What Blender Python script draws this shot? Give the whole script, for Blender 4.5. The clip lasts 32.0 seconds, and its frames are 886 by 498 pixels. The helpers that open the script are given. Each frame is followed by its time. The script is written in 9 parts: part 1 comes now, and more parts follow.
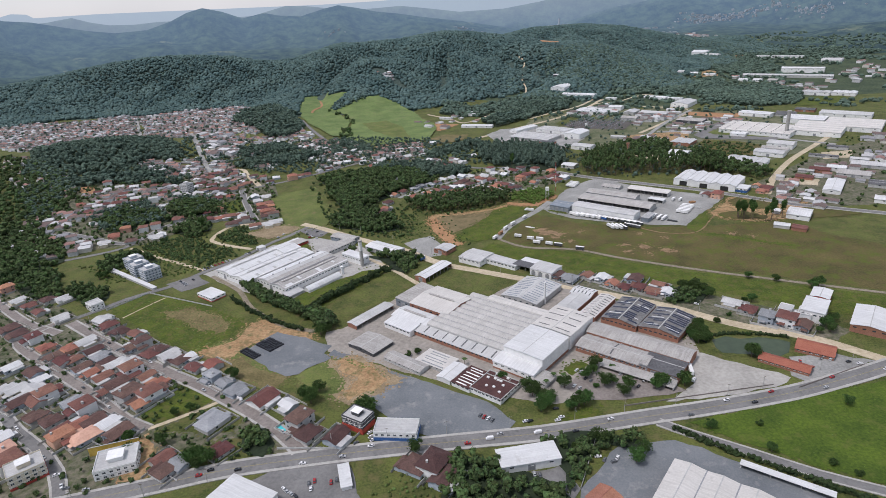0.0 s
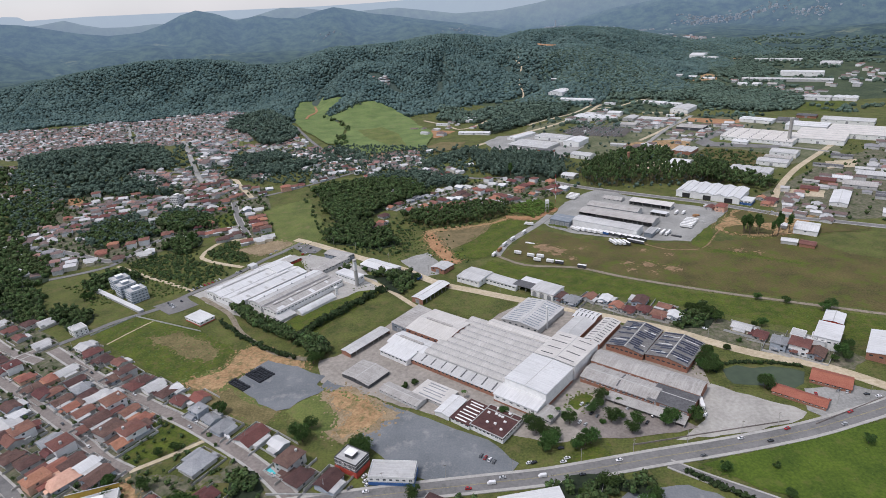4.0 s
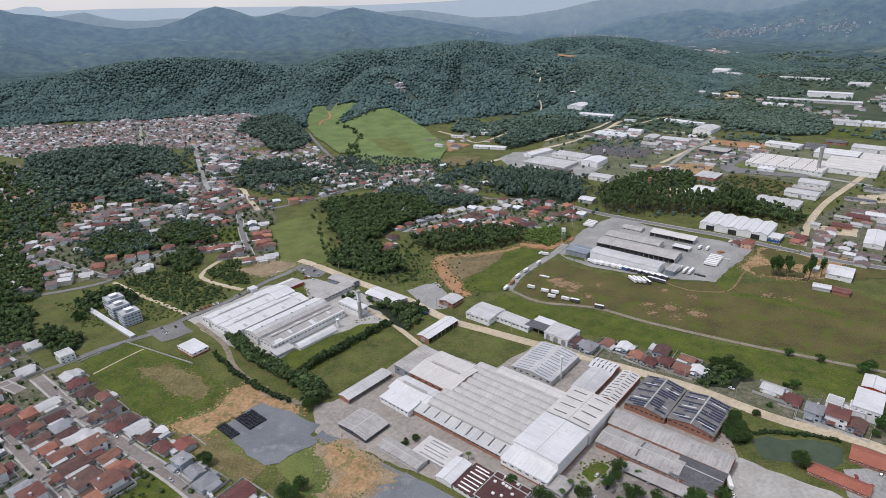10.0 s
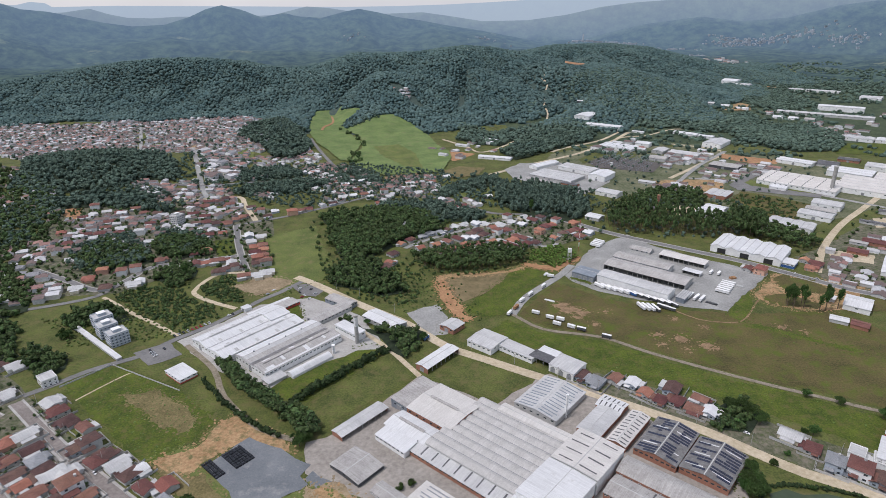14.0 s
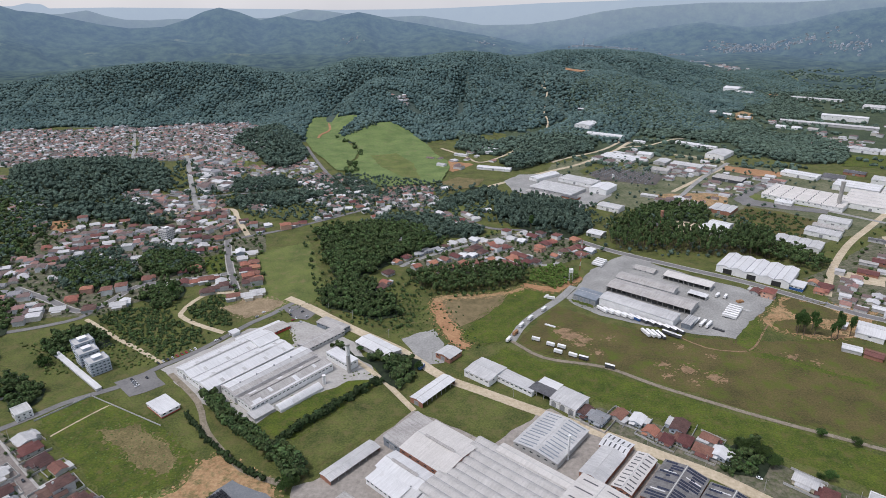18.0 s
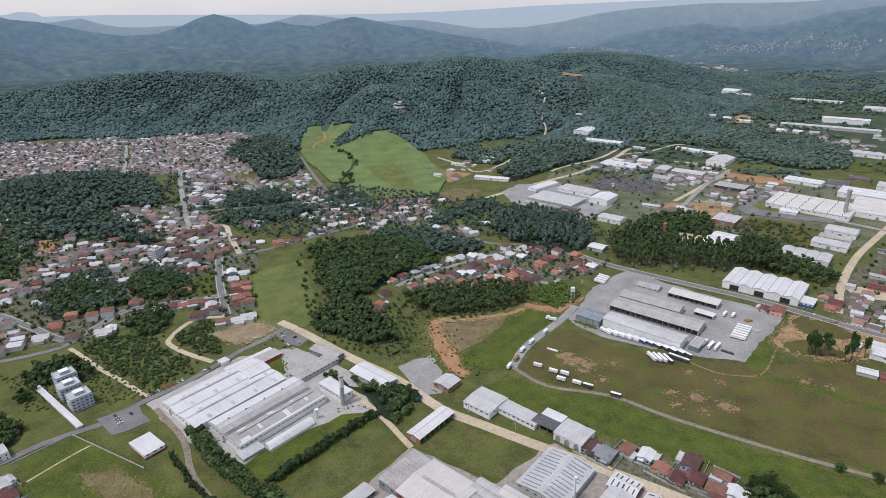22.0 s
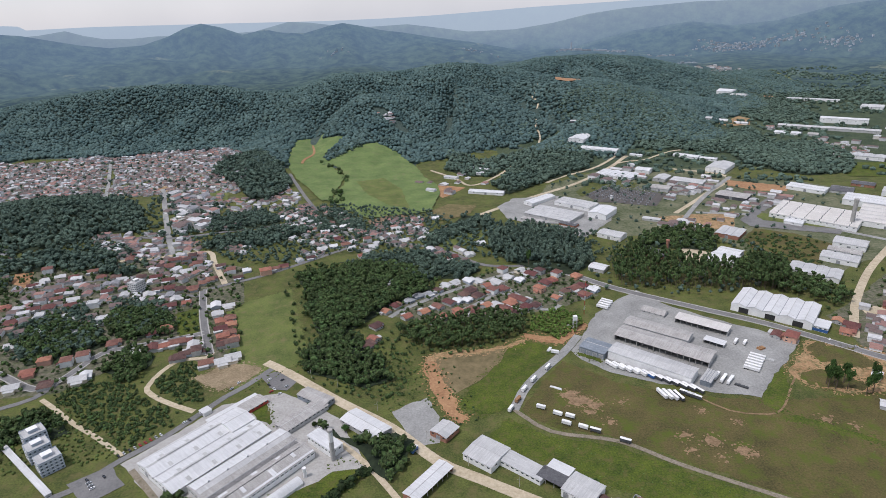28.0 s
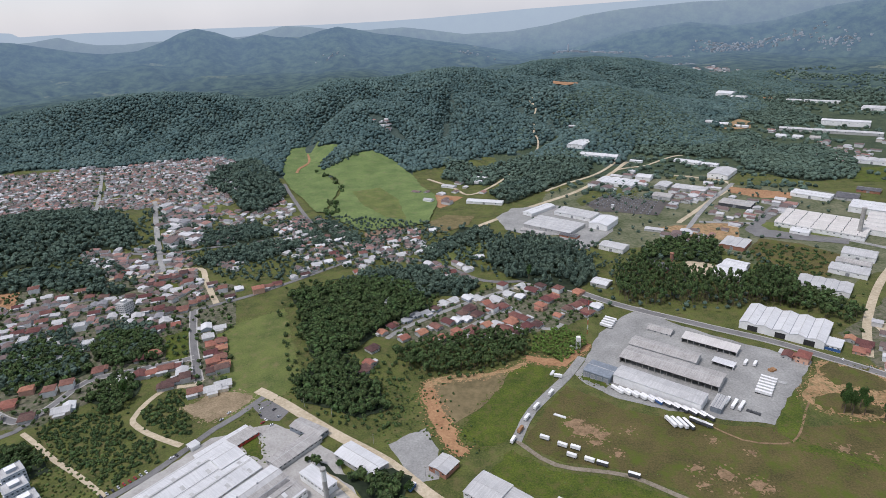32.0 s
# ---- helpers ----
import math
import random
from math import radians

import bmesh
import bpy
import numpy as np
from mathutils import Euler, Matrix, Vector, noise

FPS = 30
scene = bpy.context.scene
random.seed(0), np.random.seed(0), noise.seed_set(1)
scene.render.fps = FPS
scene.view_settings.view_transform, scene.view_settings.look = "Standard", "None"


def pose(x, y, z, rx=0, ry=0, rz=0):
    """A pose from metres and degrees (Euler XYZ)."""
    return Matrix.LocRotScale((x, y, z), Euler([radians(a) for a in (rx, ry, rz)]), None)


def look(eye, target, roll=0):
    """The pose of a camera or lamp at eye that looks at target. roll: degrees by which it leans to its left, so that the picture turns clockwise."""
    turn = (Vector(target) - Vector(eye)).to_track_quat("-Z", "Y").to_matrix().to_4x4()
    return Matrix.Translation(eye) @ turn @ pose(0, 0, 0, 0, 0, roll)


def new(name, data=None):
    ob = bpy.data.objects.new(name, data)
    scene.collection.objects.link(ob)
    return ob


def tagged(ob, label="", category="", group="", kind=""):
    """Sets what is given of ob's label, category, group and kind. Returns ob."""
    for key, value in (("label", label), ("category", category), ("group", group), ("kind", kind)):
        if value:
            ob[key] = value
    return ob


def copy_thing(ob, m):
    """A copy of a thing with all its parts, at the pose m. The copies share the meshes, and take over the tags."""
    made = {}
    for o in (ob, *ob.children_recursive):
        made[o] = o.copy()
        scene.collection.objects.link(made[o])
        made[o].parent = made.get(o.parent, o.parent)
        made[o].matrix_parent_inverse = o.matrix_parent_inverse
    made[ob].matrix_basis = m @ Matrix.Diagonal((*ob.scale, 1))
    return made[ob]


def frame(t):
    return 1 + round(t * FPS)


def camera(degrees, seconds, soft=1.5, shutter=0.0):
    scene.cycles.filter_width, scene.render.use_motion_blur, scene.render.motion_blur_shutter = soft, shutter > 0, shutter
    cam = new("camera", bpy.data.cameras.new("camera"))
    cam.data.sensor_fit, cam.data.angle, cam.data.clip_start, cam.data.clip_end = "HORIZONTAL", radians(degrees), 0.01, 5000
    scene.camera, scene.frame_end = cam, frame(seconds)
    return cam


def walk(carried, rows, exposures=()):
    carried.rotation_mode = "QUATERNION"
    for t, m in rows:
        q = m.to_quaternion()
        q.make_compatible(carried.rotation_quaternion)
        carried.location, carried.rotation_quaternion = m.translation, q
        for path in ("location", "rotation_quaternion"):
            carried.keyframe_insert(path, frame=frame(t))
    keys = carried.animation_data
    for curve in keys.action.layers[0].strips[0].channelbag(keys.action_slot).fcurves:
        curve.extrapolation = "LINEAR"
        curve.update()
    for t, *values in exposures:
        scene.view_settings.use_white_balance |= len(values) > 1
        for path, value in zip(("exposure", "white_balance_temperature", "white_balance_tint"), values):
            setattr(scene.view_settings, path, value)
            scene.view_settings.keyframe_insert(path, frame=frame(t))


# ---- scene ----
from mathutils import geometry

cam = camera(73.6, 32.0, 0.6)
# seconds, place in metres, then yaw, pitch and roll in degrees
ROWS = [
    (0, 2.8, 197.3, 255.1, 0.00, -22.32, -3.46),
    (1, 2.0, 204.1, 257.6, -0.22, -22.32, -3.58),
    (2, 2.0, 210.8, 260.2, -0.31, -22.31, -3.64),
    (3, 2.6, 217.6, 262.7, -0.36, -22.32, -3.64),
    (6, 3.8, 238.9, 270.9, -0.02, -22.34, -3.12),
    (7, 3.9, 246.0, 273.8, 0.24, -22.31, -2.75),
    (8, 4.1, 253.2, 276.7, 0.48, -22.28, -2.37),
    (9, 4.4, 260.6, 279.4, 0.59, -22.25, -2.01),
    (10, 4.9, 268.0, 282.2, 0.72, -22.22, -1.66),
    (11, 5.2, 275.4, 285.0, 0.79, -22.22, -1.39),
    (12, 5.1, 283.1, 287.7, 0.82, -22.19, -1.14),
    (13, 4.8, 290.7, 290.4, 0.87, -22.16, -0.85),
    (14, 5.1, 298.6, 293.1, 0.94, -22.11, -0.59),
    (17, 6.1, 321.7, 301.2, 0.86, -21.98, -0.21),
    (18, 6.7, 329.3, 303.9, 0.80, -21.95, -0.23),
    (19, 7.4, 336.7, 306.5, 0.77, -21.91, -0.35),
    (20, 7.7, 343.9, 309.2, 0.79, -21.83, -0.49),
    (21, 8.0, 351.1, 311.7, 0.81, -21.81, -0.66),
    (22, 8.4, 358.6, 314.2, 0.67, -21.78, -0.87),
    (23, 8.7, 366.2, 316.8, 0.50, -21.77, -1.10),
    (24, 9.1, 373.7, 319.6, 0.40, -21.77, -1.36),
    (25, 9.5, 381.1, 322.4, 0.34, -21.76, -1.61),
    (28, 11.1, 403.2, 330.3, 0.24, -21.68, -2.20),
    (29, 11.7, 410.5, 332.8, 0.26, -21.65, -2.36),
    (30, 12.2, 417.8, 335.3, 0.18, -21.62, -2.51),
    (31, 12.6, 425.1, 337.8, 0.14, -21.61, -2.64),
    (32, 12.9, 432.5, 340.1, 0.08, -21.60, -2.73),
]
walk(cam, [(t, pose(x, y, z, 0, 0, yaw) @ pose(0, 0, 0, 90 + pitch) @ pose(0, 0, 0, 0, 0, roll))
           for t, x, y, z, yaw, pitch, roll in ROWS], [(0, 0.05, 6250, 18), (32, 0.07, 6200, 18)])

# ---- world and sun: bright overcast ----
world = bpy.data.worlds.new("world")
scene.world = world
world.use_nodes = True
wn, wl = world.node_tree.nodes, world.node_tree.links
sky = wn.new("ShaderNodeTexSky")
sky.sky_type, sky.sun_disc = "NISHITA", False
sky.sun_elevation, sky.sun_rotation = radians(58), radians(-60)
sky.air_density, sky.dust_density, sky.ozone_density = 1.0, 1.5, 1.5
bg = wn["Background"]
bg.inputs["Strength"].default_value = 0.108
veil = wn.new("ShaderNodeMix")
veil.data_type = "RGBA"
veil.inputs[0].default_value = 0.6
gaze = wn.new("ShaderNodeTexCoord")
high = wn.new("ShaderNodeSeparateXYZ")
wl.new(gaze.outputs["Generated"], high.inputs[0])
cloud = wn.new("ShaderNodeTexNoise")
cloud.inputs["Scale"].default_value, cloud.inputs["Detail"].default_value = 5.0, 6.0
wl.new(gaze.outputs["Generated"], cloud.inputs["Vector"])
lift_ = wn.new("ShaderNodeMath")
lift_.operation = "MULTIPLY_ADD"
lift_.inputs[1].default_value = 0.3
wl.new(cloud.outputs["Fac"], lift_.inputs[0]), wl.new(high.outputs["Z"], lift_.inputs[2])
grey = wn.new("ShaderNodeValToRGB")
grey.color_ramp.elements[0].position, grey.color_ramp.elements[0].color = 0.10, (8.2, 8.5, 8.7, 1)
grey.color_ramp.elements[1].position, grey.color_ramp.elements[1].color = 0.32, (5.9, 6.4, 6.8, 1)
wl.new(lift_.outputs[0], grey.inputs[0])
wl.new(grey.outputs[0], veil.inputs[7])
wl.new(sky.outputs[0], veil.inputs[6])
wl.new(veil.outputs[2], bg.inputs[0])
sun = new("sun", bpy.data.lights.new("sun", "SUN"))
sun.data.energy, sun.data.angle, sun.data.color = 2.4, radians(10), (1.0, 0.96, 0.90)
sun.matrix_world = look((-500, 300, 900), (-100, 530, 0))


# ---- materials ----
def nd(nt, kind, **vals):
    n = nt.nodes.new("ShaderNode" + kind)
    for k, v in vals.items():
        n.inputs[k].default_value = v
    return n


def material(name, dark, light, size=3.0, rough=0.9, bump=0.3, broad=30.0, spread=0.35, vary=0.0, metal=0.0, ribs=0.0, stains=None, island=0.0, spec=0.3, streak=0.0):
    """Noise between two colours at one size in metres, patches at a broader one, ribs along local x, and random shifts by object or island."""
    m = bpy.data.materials.new(name)
    m.use_nodes = True
    nt = m.node_tree
    li = nt.links.new
    bs = nt.nodes["Principled BSDF"]
    bs.inputs["Roughness"].default_value = rough
    bs.inputs["Metallic"].default_value = metal
    bs.inputs["Specular IOR Level"].default_value = spec
    geo = nt.nodes.new("ShaderNodeNewGeometry")
    n1 = nd(nt, "TexNoise", Scale=1.0 / size, Detail=5.0, Roughness=0.6)
    n2 = nd(nt, "TexNoise", Scale=1.0 / broad, Detail=3.0, Roughness=0.55)
    li(geo.outputs["Position"], n1.inputs["Vector"])
    li(geo.outputs["Position"], n2.inputs["Vector"])
    mixf = nt.nodes.new("ShaderNodeMath")
    mixf.operation = "MULTIPLY_ADD"
    mixf.inputs[1].default_value = 1 - spread
    li(n1.outputs["Fac"], mixf.inputs[0])
    sc = nt.nodes.new("ShaderNodeMath")
    sc.operation = "MULTIPLY"
    sc.inputs[1].default_value = spread
    li(n2.outputs["Fac"], sc.inputs[0])
    li(sc.outputs[0], mixf.inputs[2])
    ramp = nt.nodes.new("ShaderNodeValToRGB")
    ramp.color_ramp.elements[0].position, ramp.color_ramp.elements[0].color = 0.36, (*dark, 1)
    ramp.color_ramp.elements[1].position, ramp.color_ramp.elements[1].color = 0.64, (*light, 1)
    li(mixf.outputs[0], ramp.inputs[0])
    out = ramp.outputs[0]
    if stains:
        col, at = stains
        n3 = nd(nt, "TexNoise", Scale=1.0 / (broad * 0.4), Detail=6.0, Roughness=0.7)
        li(geo.outputs["Position"], n3.inputs["Vector"])
        r3 = nt.nodes.new("ShaderNodeValToRGB")
        r3.color_ramp.elements[0].position, r3.color_ramp.elements[1].position = at - 0.03, at + 0.16
        li(n3.outputs["Fac"], r3.inputs[0])
        mx = nt.nodes.new("ShaderNodeMix")
        mx.data_type = "RGBA"
        mx.inputs[7].default_value = (*col, 1)
        li(r3.outputs[0], mx.inputs[0])
        li(out, mx.inputs[6])
        out = mx.outputs[2]
    if streak:
        tco = nt.nodes.new("ShaderNodeTexCoord")
        mp = nt.nodes.new("ShaderNodeMapping")
        mp.inputs["Scale"].default_value = (0.05, 1.5, 0.05)
        li(tco.outputs["Object"], mp.inputs["Vector"])
        n4 = nd(nt, "TexNoise", Scale=1.0, Detail=5.0, Roughness=0.7)
        li(mp.outputs[0], n4.inputs["Vector"])
        sm = nt.nodes.new("ShaderNodeMapRange")
        sm.inputs[1].default_value, sm.inputs[2].default_value = 0.3, 0.7
        sm.inputs[3].default_value, sm.inputs[4].default_value = 1 - streak, 1 + streak * 0.4
        li(n4.outputs["Fac"], sm.inputs[0])
        sh4 = nt.nodes.new("ShaderNodeHueSaturation")
        li(sm.outputs[0], sh4.inputs["Value"])
        li(out, sh4.inputs["Color"])
        out = sh4.outputs[0]
    if vary or island:
        hs = nt.nodes.new("ShaderNodeHueSaturation")
        rnd = nt.nodes.new("ShaderNodeObjectInfo").outputs["Random"] if vary else geo.outputs["Random Per Island"]
        amount = vary or island
        mv = nt.nodes.new("ShaderNodeMapRange")
        mv.inputs[3].default_value, mv.inputs[4].default_value = 1 - amount, 1 + amount
        li(rnd, mv.inputs[0])
        li(mv.outputs[0], hs.inputs["Value"])
        mh = nt.nodes.new("ShaderNodeMapRange")
        mh.inputs[3].default_value, mh.inputs[4].default_value = 0.5 - 0.05 * amount, 0.5 + 0.05 * amount
        li(rnd, mh.inputs[0])
        li(mh.outputs[0], hs.inputs["Hue"])
        li(out, hs.inputs["Color"])
        out = hs.outputs[0]
    li(out, bs.inputs["Base Color"])
    if bump or ribs:
        b = nd(nt, "Bump", Strength=min(1.0, bump + ribs), Distance=size * 0.25 if not ribs else 0.08)
        li(n1.outputs["Fac"], b.inputs["Height"])
        if ribs:
            tc = nt.nodes.new("ShaderNodeTexCoord")
            wv = nd(nt, "TexWave", Scale=1.0 / ribs, Distortion=0.0)
            li(tc.outputs["Object"], wv.inputs["Vector"])
            li(wv.outputs["Fac"], b.inputs["Height"])
        li(b.outputs[0], bs.inputs["Normal"])
    return m


GRASS = material("grass", (0.036, 0.050, 0.013), (0.128, 0.145, 0.036), 1.6, 0.95, 0.9, 26, 0.45, stains=((0.130, 0.114, 0.046), 0.52))
PASTURE = material("pasture_grass", (0.078, 0.124, 0.038), (0.172, 0.230, 0.074), 3, 0.95, 0.6, 35, 0.5, stains=((0.16, 0.175, 0.075), 0.56))
PADDOCK = material("paddock_grass", (0.030, 0.060, 0.006), (0.092, 0.138, 0.014), 1.8, 0.95, 0.8, 24, 0.45, stains=((0.10, 0.115, 0.025), 0.56))
MEADOW = material("meadow", (0.060, 0.088, 0.022), (0.158, 0.182, 0.050), 1.6, 0.95, 0.6, 30, 0.45, stains=((0.17, 0.150, 0.066), 0.54))
LUSH = material("lush_grass", (0.024, 0.046, 0.006), (0.108, 0.138, 0.016), 1.5, 0.95, 0.9, 18, 0.42, stains=((0.104, 0.094, 0.030), 0.52))
DRYFIELD = material("dry_field", (0.048, 0.046, 0.015), (0.140, 0.112, 0.042), 1.6, 0.95, 0.8, 38, 0.45, stains=((0.080, 0.104, 0.014), 0.505))
DIRT = material("bare_earth", (0.25, 0.145, 0.07), (0.44, 0.295, 0.16), 2.5, 0.95, 0.6, 16, 0.4, stains=((0.11, 0.115, 0.045), 0.51))
REDEARTH = material("red_earth", (0.25, 0.13, 0.065), (0.42, 0.25, 0.13), 3, 0.95, 0.5, 20, 0.4)
TRACK = material("beige_track", (0.36, 0.30, 0.20), (0.56, 0.48, 0.35), 3, 0.95, 0.2, 25, 0.4)
GRAVEL = material("grey_gravel", (0.20, 0.20, 0.19), (0.36, 0.36, 0.34), 2, 0.95, 0.3, 30, 0.5)
YARD = material("bluegrey_gravel", (0.122, 0.135, 0.146), (0.190, 0.203, 0.212), 1.2, 0.9, 0.4, 26, 0.55, stains=((0.27, 0.272, 0.265), 0.57))
PALE = material("pale_gravel", (0.28, 0.27, 0.245), (0.42, 0.405, 0.37), 2.5, 0.9, 0.2, 20, 0.5)
ASPHALT = material("asphalt", (0.135, 0.133, 0.130), (0.215, 0.212, 0.205), 2, 0.9, 0.15, 25, 0.5, stains=((0.11, 0.11, 0.11), 0.58))
COBBLE = material("brown_paving", (0.16, 0.14, 0.125), (0.27, 0.24, 0.22), 2, 0.9, 0.2, 20, 0.4)
CONCRETE = material("concrete", (0.30, 0.29, 0.27), (0.44, 0.43, 0.40), 2, 0.9, 0.15, 12, 0.5)
# floor of the woods, its near-black colour holds the shade between crowns
SHADEFLOOR = material("shade_dark_floor", (0.012, 0.02, 0.011), (0.034, 0.05, 0.024), 6, 0.95, 0.5, 50, 0.4)
# hill floor: shade between crowns and the blue of haze put into the colour
HAZY_UNDERWOOD = material("hazy_undergrowth", (0.034, 0.056, 0.048), (0.072, 0.102, 0.082), 4, 0.95, 0.8, 50, 0.4)
BRUSH = material("valley_brush", (0.022, 0.040, 0.022), (0.075, 0.100, 0.050), 5, 0.95, 0.8, 45, 0.45, stains=((0.12, 0.135, 0.06), 0.60))
LEAF = material("leaves", (0.022, 0.044, 0.016), (0.086, 0.128, 0.040), 1.3, 0.9, 0.3, 16, 0.35, island=0.42)
# leaves of the far hills, blued and paled: distance haze is in the colour
HAZY_HILLLEAF = material("hazy_hill_leaves", (0.043, 0.083, 0.082), (0.100, 0.155, 0.138), 3.0, 0.95, 0.3, 70, 0.5, island=0.25, stains=((0.104, 0.150, 0.108), 0.60))
TREELEAF = material("tree_leaves", (0.022, 0.05, 0.012), (0.07, 0.13, 0.03), 1.0, 0.85, 0.5, 9, 0.3, vary=0.3)
BARK = material("bark", (0.07, 0.05, 0.035), (0.17, 0.13, 0.10), 0.4, 0.95, 0.5, 3, 0.3)
WHITE = material("white_paint", (0.68, 0.68, 0.66), (0.84, 0.84, 0.82), 2, 0.7, 0.05, 9, 0.5, vary=0.05)
ROOFGREY = material("grey_metal_roof", (0.44, 0.44, 0.435), (0.58, 0.58, 0.565), 1.2, 0.6, 0.1, 14, 0.6, ribs=0.5, stains=((0.34, 0.33, 0.31), 0.62), streak=0.22)
ROOFWHITE = material("white_metal_roof", (0.59, 0.595, 0.59), (0.70, 0.705, 0.70), 1.5, 0.55, 0.05, 18, 0.6, ribs=0.5, stains=((0.46, 0.45, 0.43), 0.62), streak=0.18)
ROOFOLD = material("weathered_fibre_roof", (0.33, 0.315, 0.295), (0.49, 0.475, 0.45), 1.2, 0.9, 0.2, 10, 0.5, ribs=0.4, stains=((0.22, 0.21, 0.195), 0.60), streak=0.28)
ROOFDARK = material("dark_roof", (0.07, 0.07, 0.075), (0.14, 0.14, 0.145), 2, 0.7, 0.1, 10, 0.4, ribs=0.4)
TILERED = material("red_roof_tile", (0.115, 0.050, 0.042), (0.215, 0.098, 0.080), 0.8, 0.85, 0.2, 6, 0.4, vary=0.35, ribs=0.35, stains=((0.12, 0.08, 0.068), 0.58))
TILEORANGE = material("orange_roof_tile", (0.25, 0.105, 0.070), (0.38, 0.172, 0.120), 0.8, 0.85, 0.2, 6, 0.4, vary=0.3, ribs=0.35, stains=((0.20, 0.105, 0.075), 0.58))
TILECLAY = material("clay_red_roof_tile", (0.26, 0.085, 0.058), (0.36, 0.135, 0.092), 0.8, 0.85, 0.2, 6, 0.4, vary=0.08, ribs=0.35)
TILEBROWN = material("brown_roof_tile", (0.065, 0.038, 0.034), (0.15, 0.085, 0.072), 0.8, 0.85, 0.2, 6, 0.4, vary=0.3, ribs=0.35)
BRICK = material("brick_wall", (0.25, 0.115, 0.075), (0.37, 0.19, 0.13), 0.7, 0.9, 0.2, 6, 0.4)
GLASS = material("window_glass", (0.03, 0.04, 0.05), (0.07, 0.08, 0.09), 3, 0.08, 0, 9, 0.3, spec=0.6)
DARK = material("doorway_shade", (0.02, 0.02, 0.02), (0.05, 0.05, 0.05), 1, 0.9, 0, 5, 0.3)


# ---- mesh helpers ----
class Shape:
    """Collects vertices and faces of one mesh."""

    def __init__(self):
        self.v, self.f = [], []

    def add(self, vs, fs):
        n = len(self.v)
        self.v += vs
        self.f += [tuple(i + n for i in f) for f in fs]
        return self

    def box(self, x0, x1, y0, y1, z0, z1):
        return self.add([(x, y, z) for z in (z0, z1) for y in (y0, y1) for x in (x0, x1)],
                        [(0, 2, 3, 1), (4, 5, 7, 6), (0, 1, 5, 4), (2, 6, 7, 3), (0, 4, 6, 2), (1, 3, 7, 5)])

    def slab(self, pts, thick):
        """A plate: a polygon of points in order, thickened downwards."""
        n = len(pts)
        low = [(x, y, z - thick) for x, y, z in pts]
        return self.add(list(pts) + low, [tuple(range(n)), tuple(range(2 * n - 1, n - 1, -1))]
                        + [(i, n + i, n + (i + 1) % n, (i + 1) % n) for i in range(n)])

    def tube(self, p, q, r0, r1, n=8):
        a, b = Vector(p), Vector(q)
        w = (b - a).normalized()
        u = w.orthogonal().normalized()
        s = w.cross(u)
        ring = [(math.cos(2 * math.pi * i / n), math.sin(2 * math.pi * i / n)) for i in range(n)]
        vs = [tuple(a + (u * c + s * d) * r0) for c, d in ring] + [tuple(b + (u * c + s * d) * r1) for c, d in ring]
        return self.add(vs, [(i, (i + 1) % n, n + (i + 1) % n, n + i) for i in range(n)] + [tuple(range(n - 1, -1, -1)), tuple(range(n, 2 * n))])

    def mesh(self, name, mat):
        me = bpy.data.meshes.new(name)
        me.from_pydata(self.v, [], self.f)
        me.materials.append(mat)
        return me


def part(name, shape, mat, parent, label="", at=None):
    ob = new(name, shape.mesh(name, mat) if isinstance(shape, Shape) else shape)
    ob.parent = parent
    if at is not None:
        ob.matrix_basis = at
    return tagged(ob, label)


def thing(name, label, category, m, group="", kind=""):
    ob = new(name)
    ob.empty_display_size = 0.5
    ob.matrix_basis = m
    return tagged(ob, label, category, group, kind)


# ---- the lie of the land ----
def lattice(ix, iy, seed):
    h = np.sin(ix * 127.1 + iy * 311.7 + seed * 74.7) * 43758.5453
    return h - np.floor(h)


def swell(x, y, seed):
    """Smooth noise from 0 to 1 over the plan."""
    ix, iy = np.floor(x), np.floor(y)
    u, v = x - ix, y - iy
    u, v = u * u * (3 - 2 * u), v * v * (3 - 2 * v)
    a = lattice(ix, iy, seed) * (1 - u) + lattice(ix + 1, iy, seed) * u
    b = lattice(ix, iy + 1, seed) * (1 - u) + lattice(ix + 1, iy + 1, seed) * u
    return a * (1 - v) + b * v


def bell(x, y, cx, cy, sx, sy, turn, h):
    c, s = math.cos(radians(turn)), math.sin(radians(turn))
    u, v = (x - cx) * c + (y - cy) * s, -(x - cx) * s + (y - cy) * c
    return h * np.exp(-0.5 * ((u / sx) ** 2 + (v / sy) ** 2))


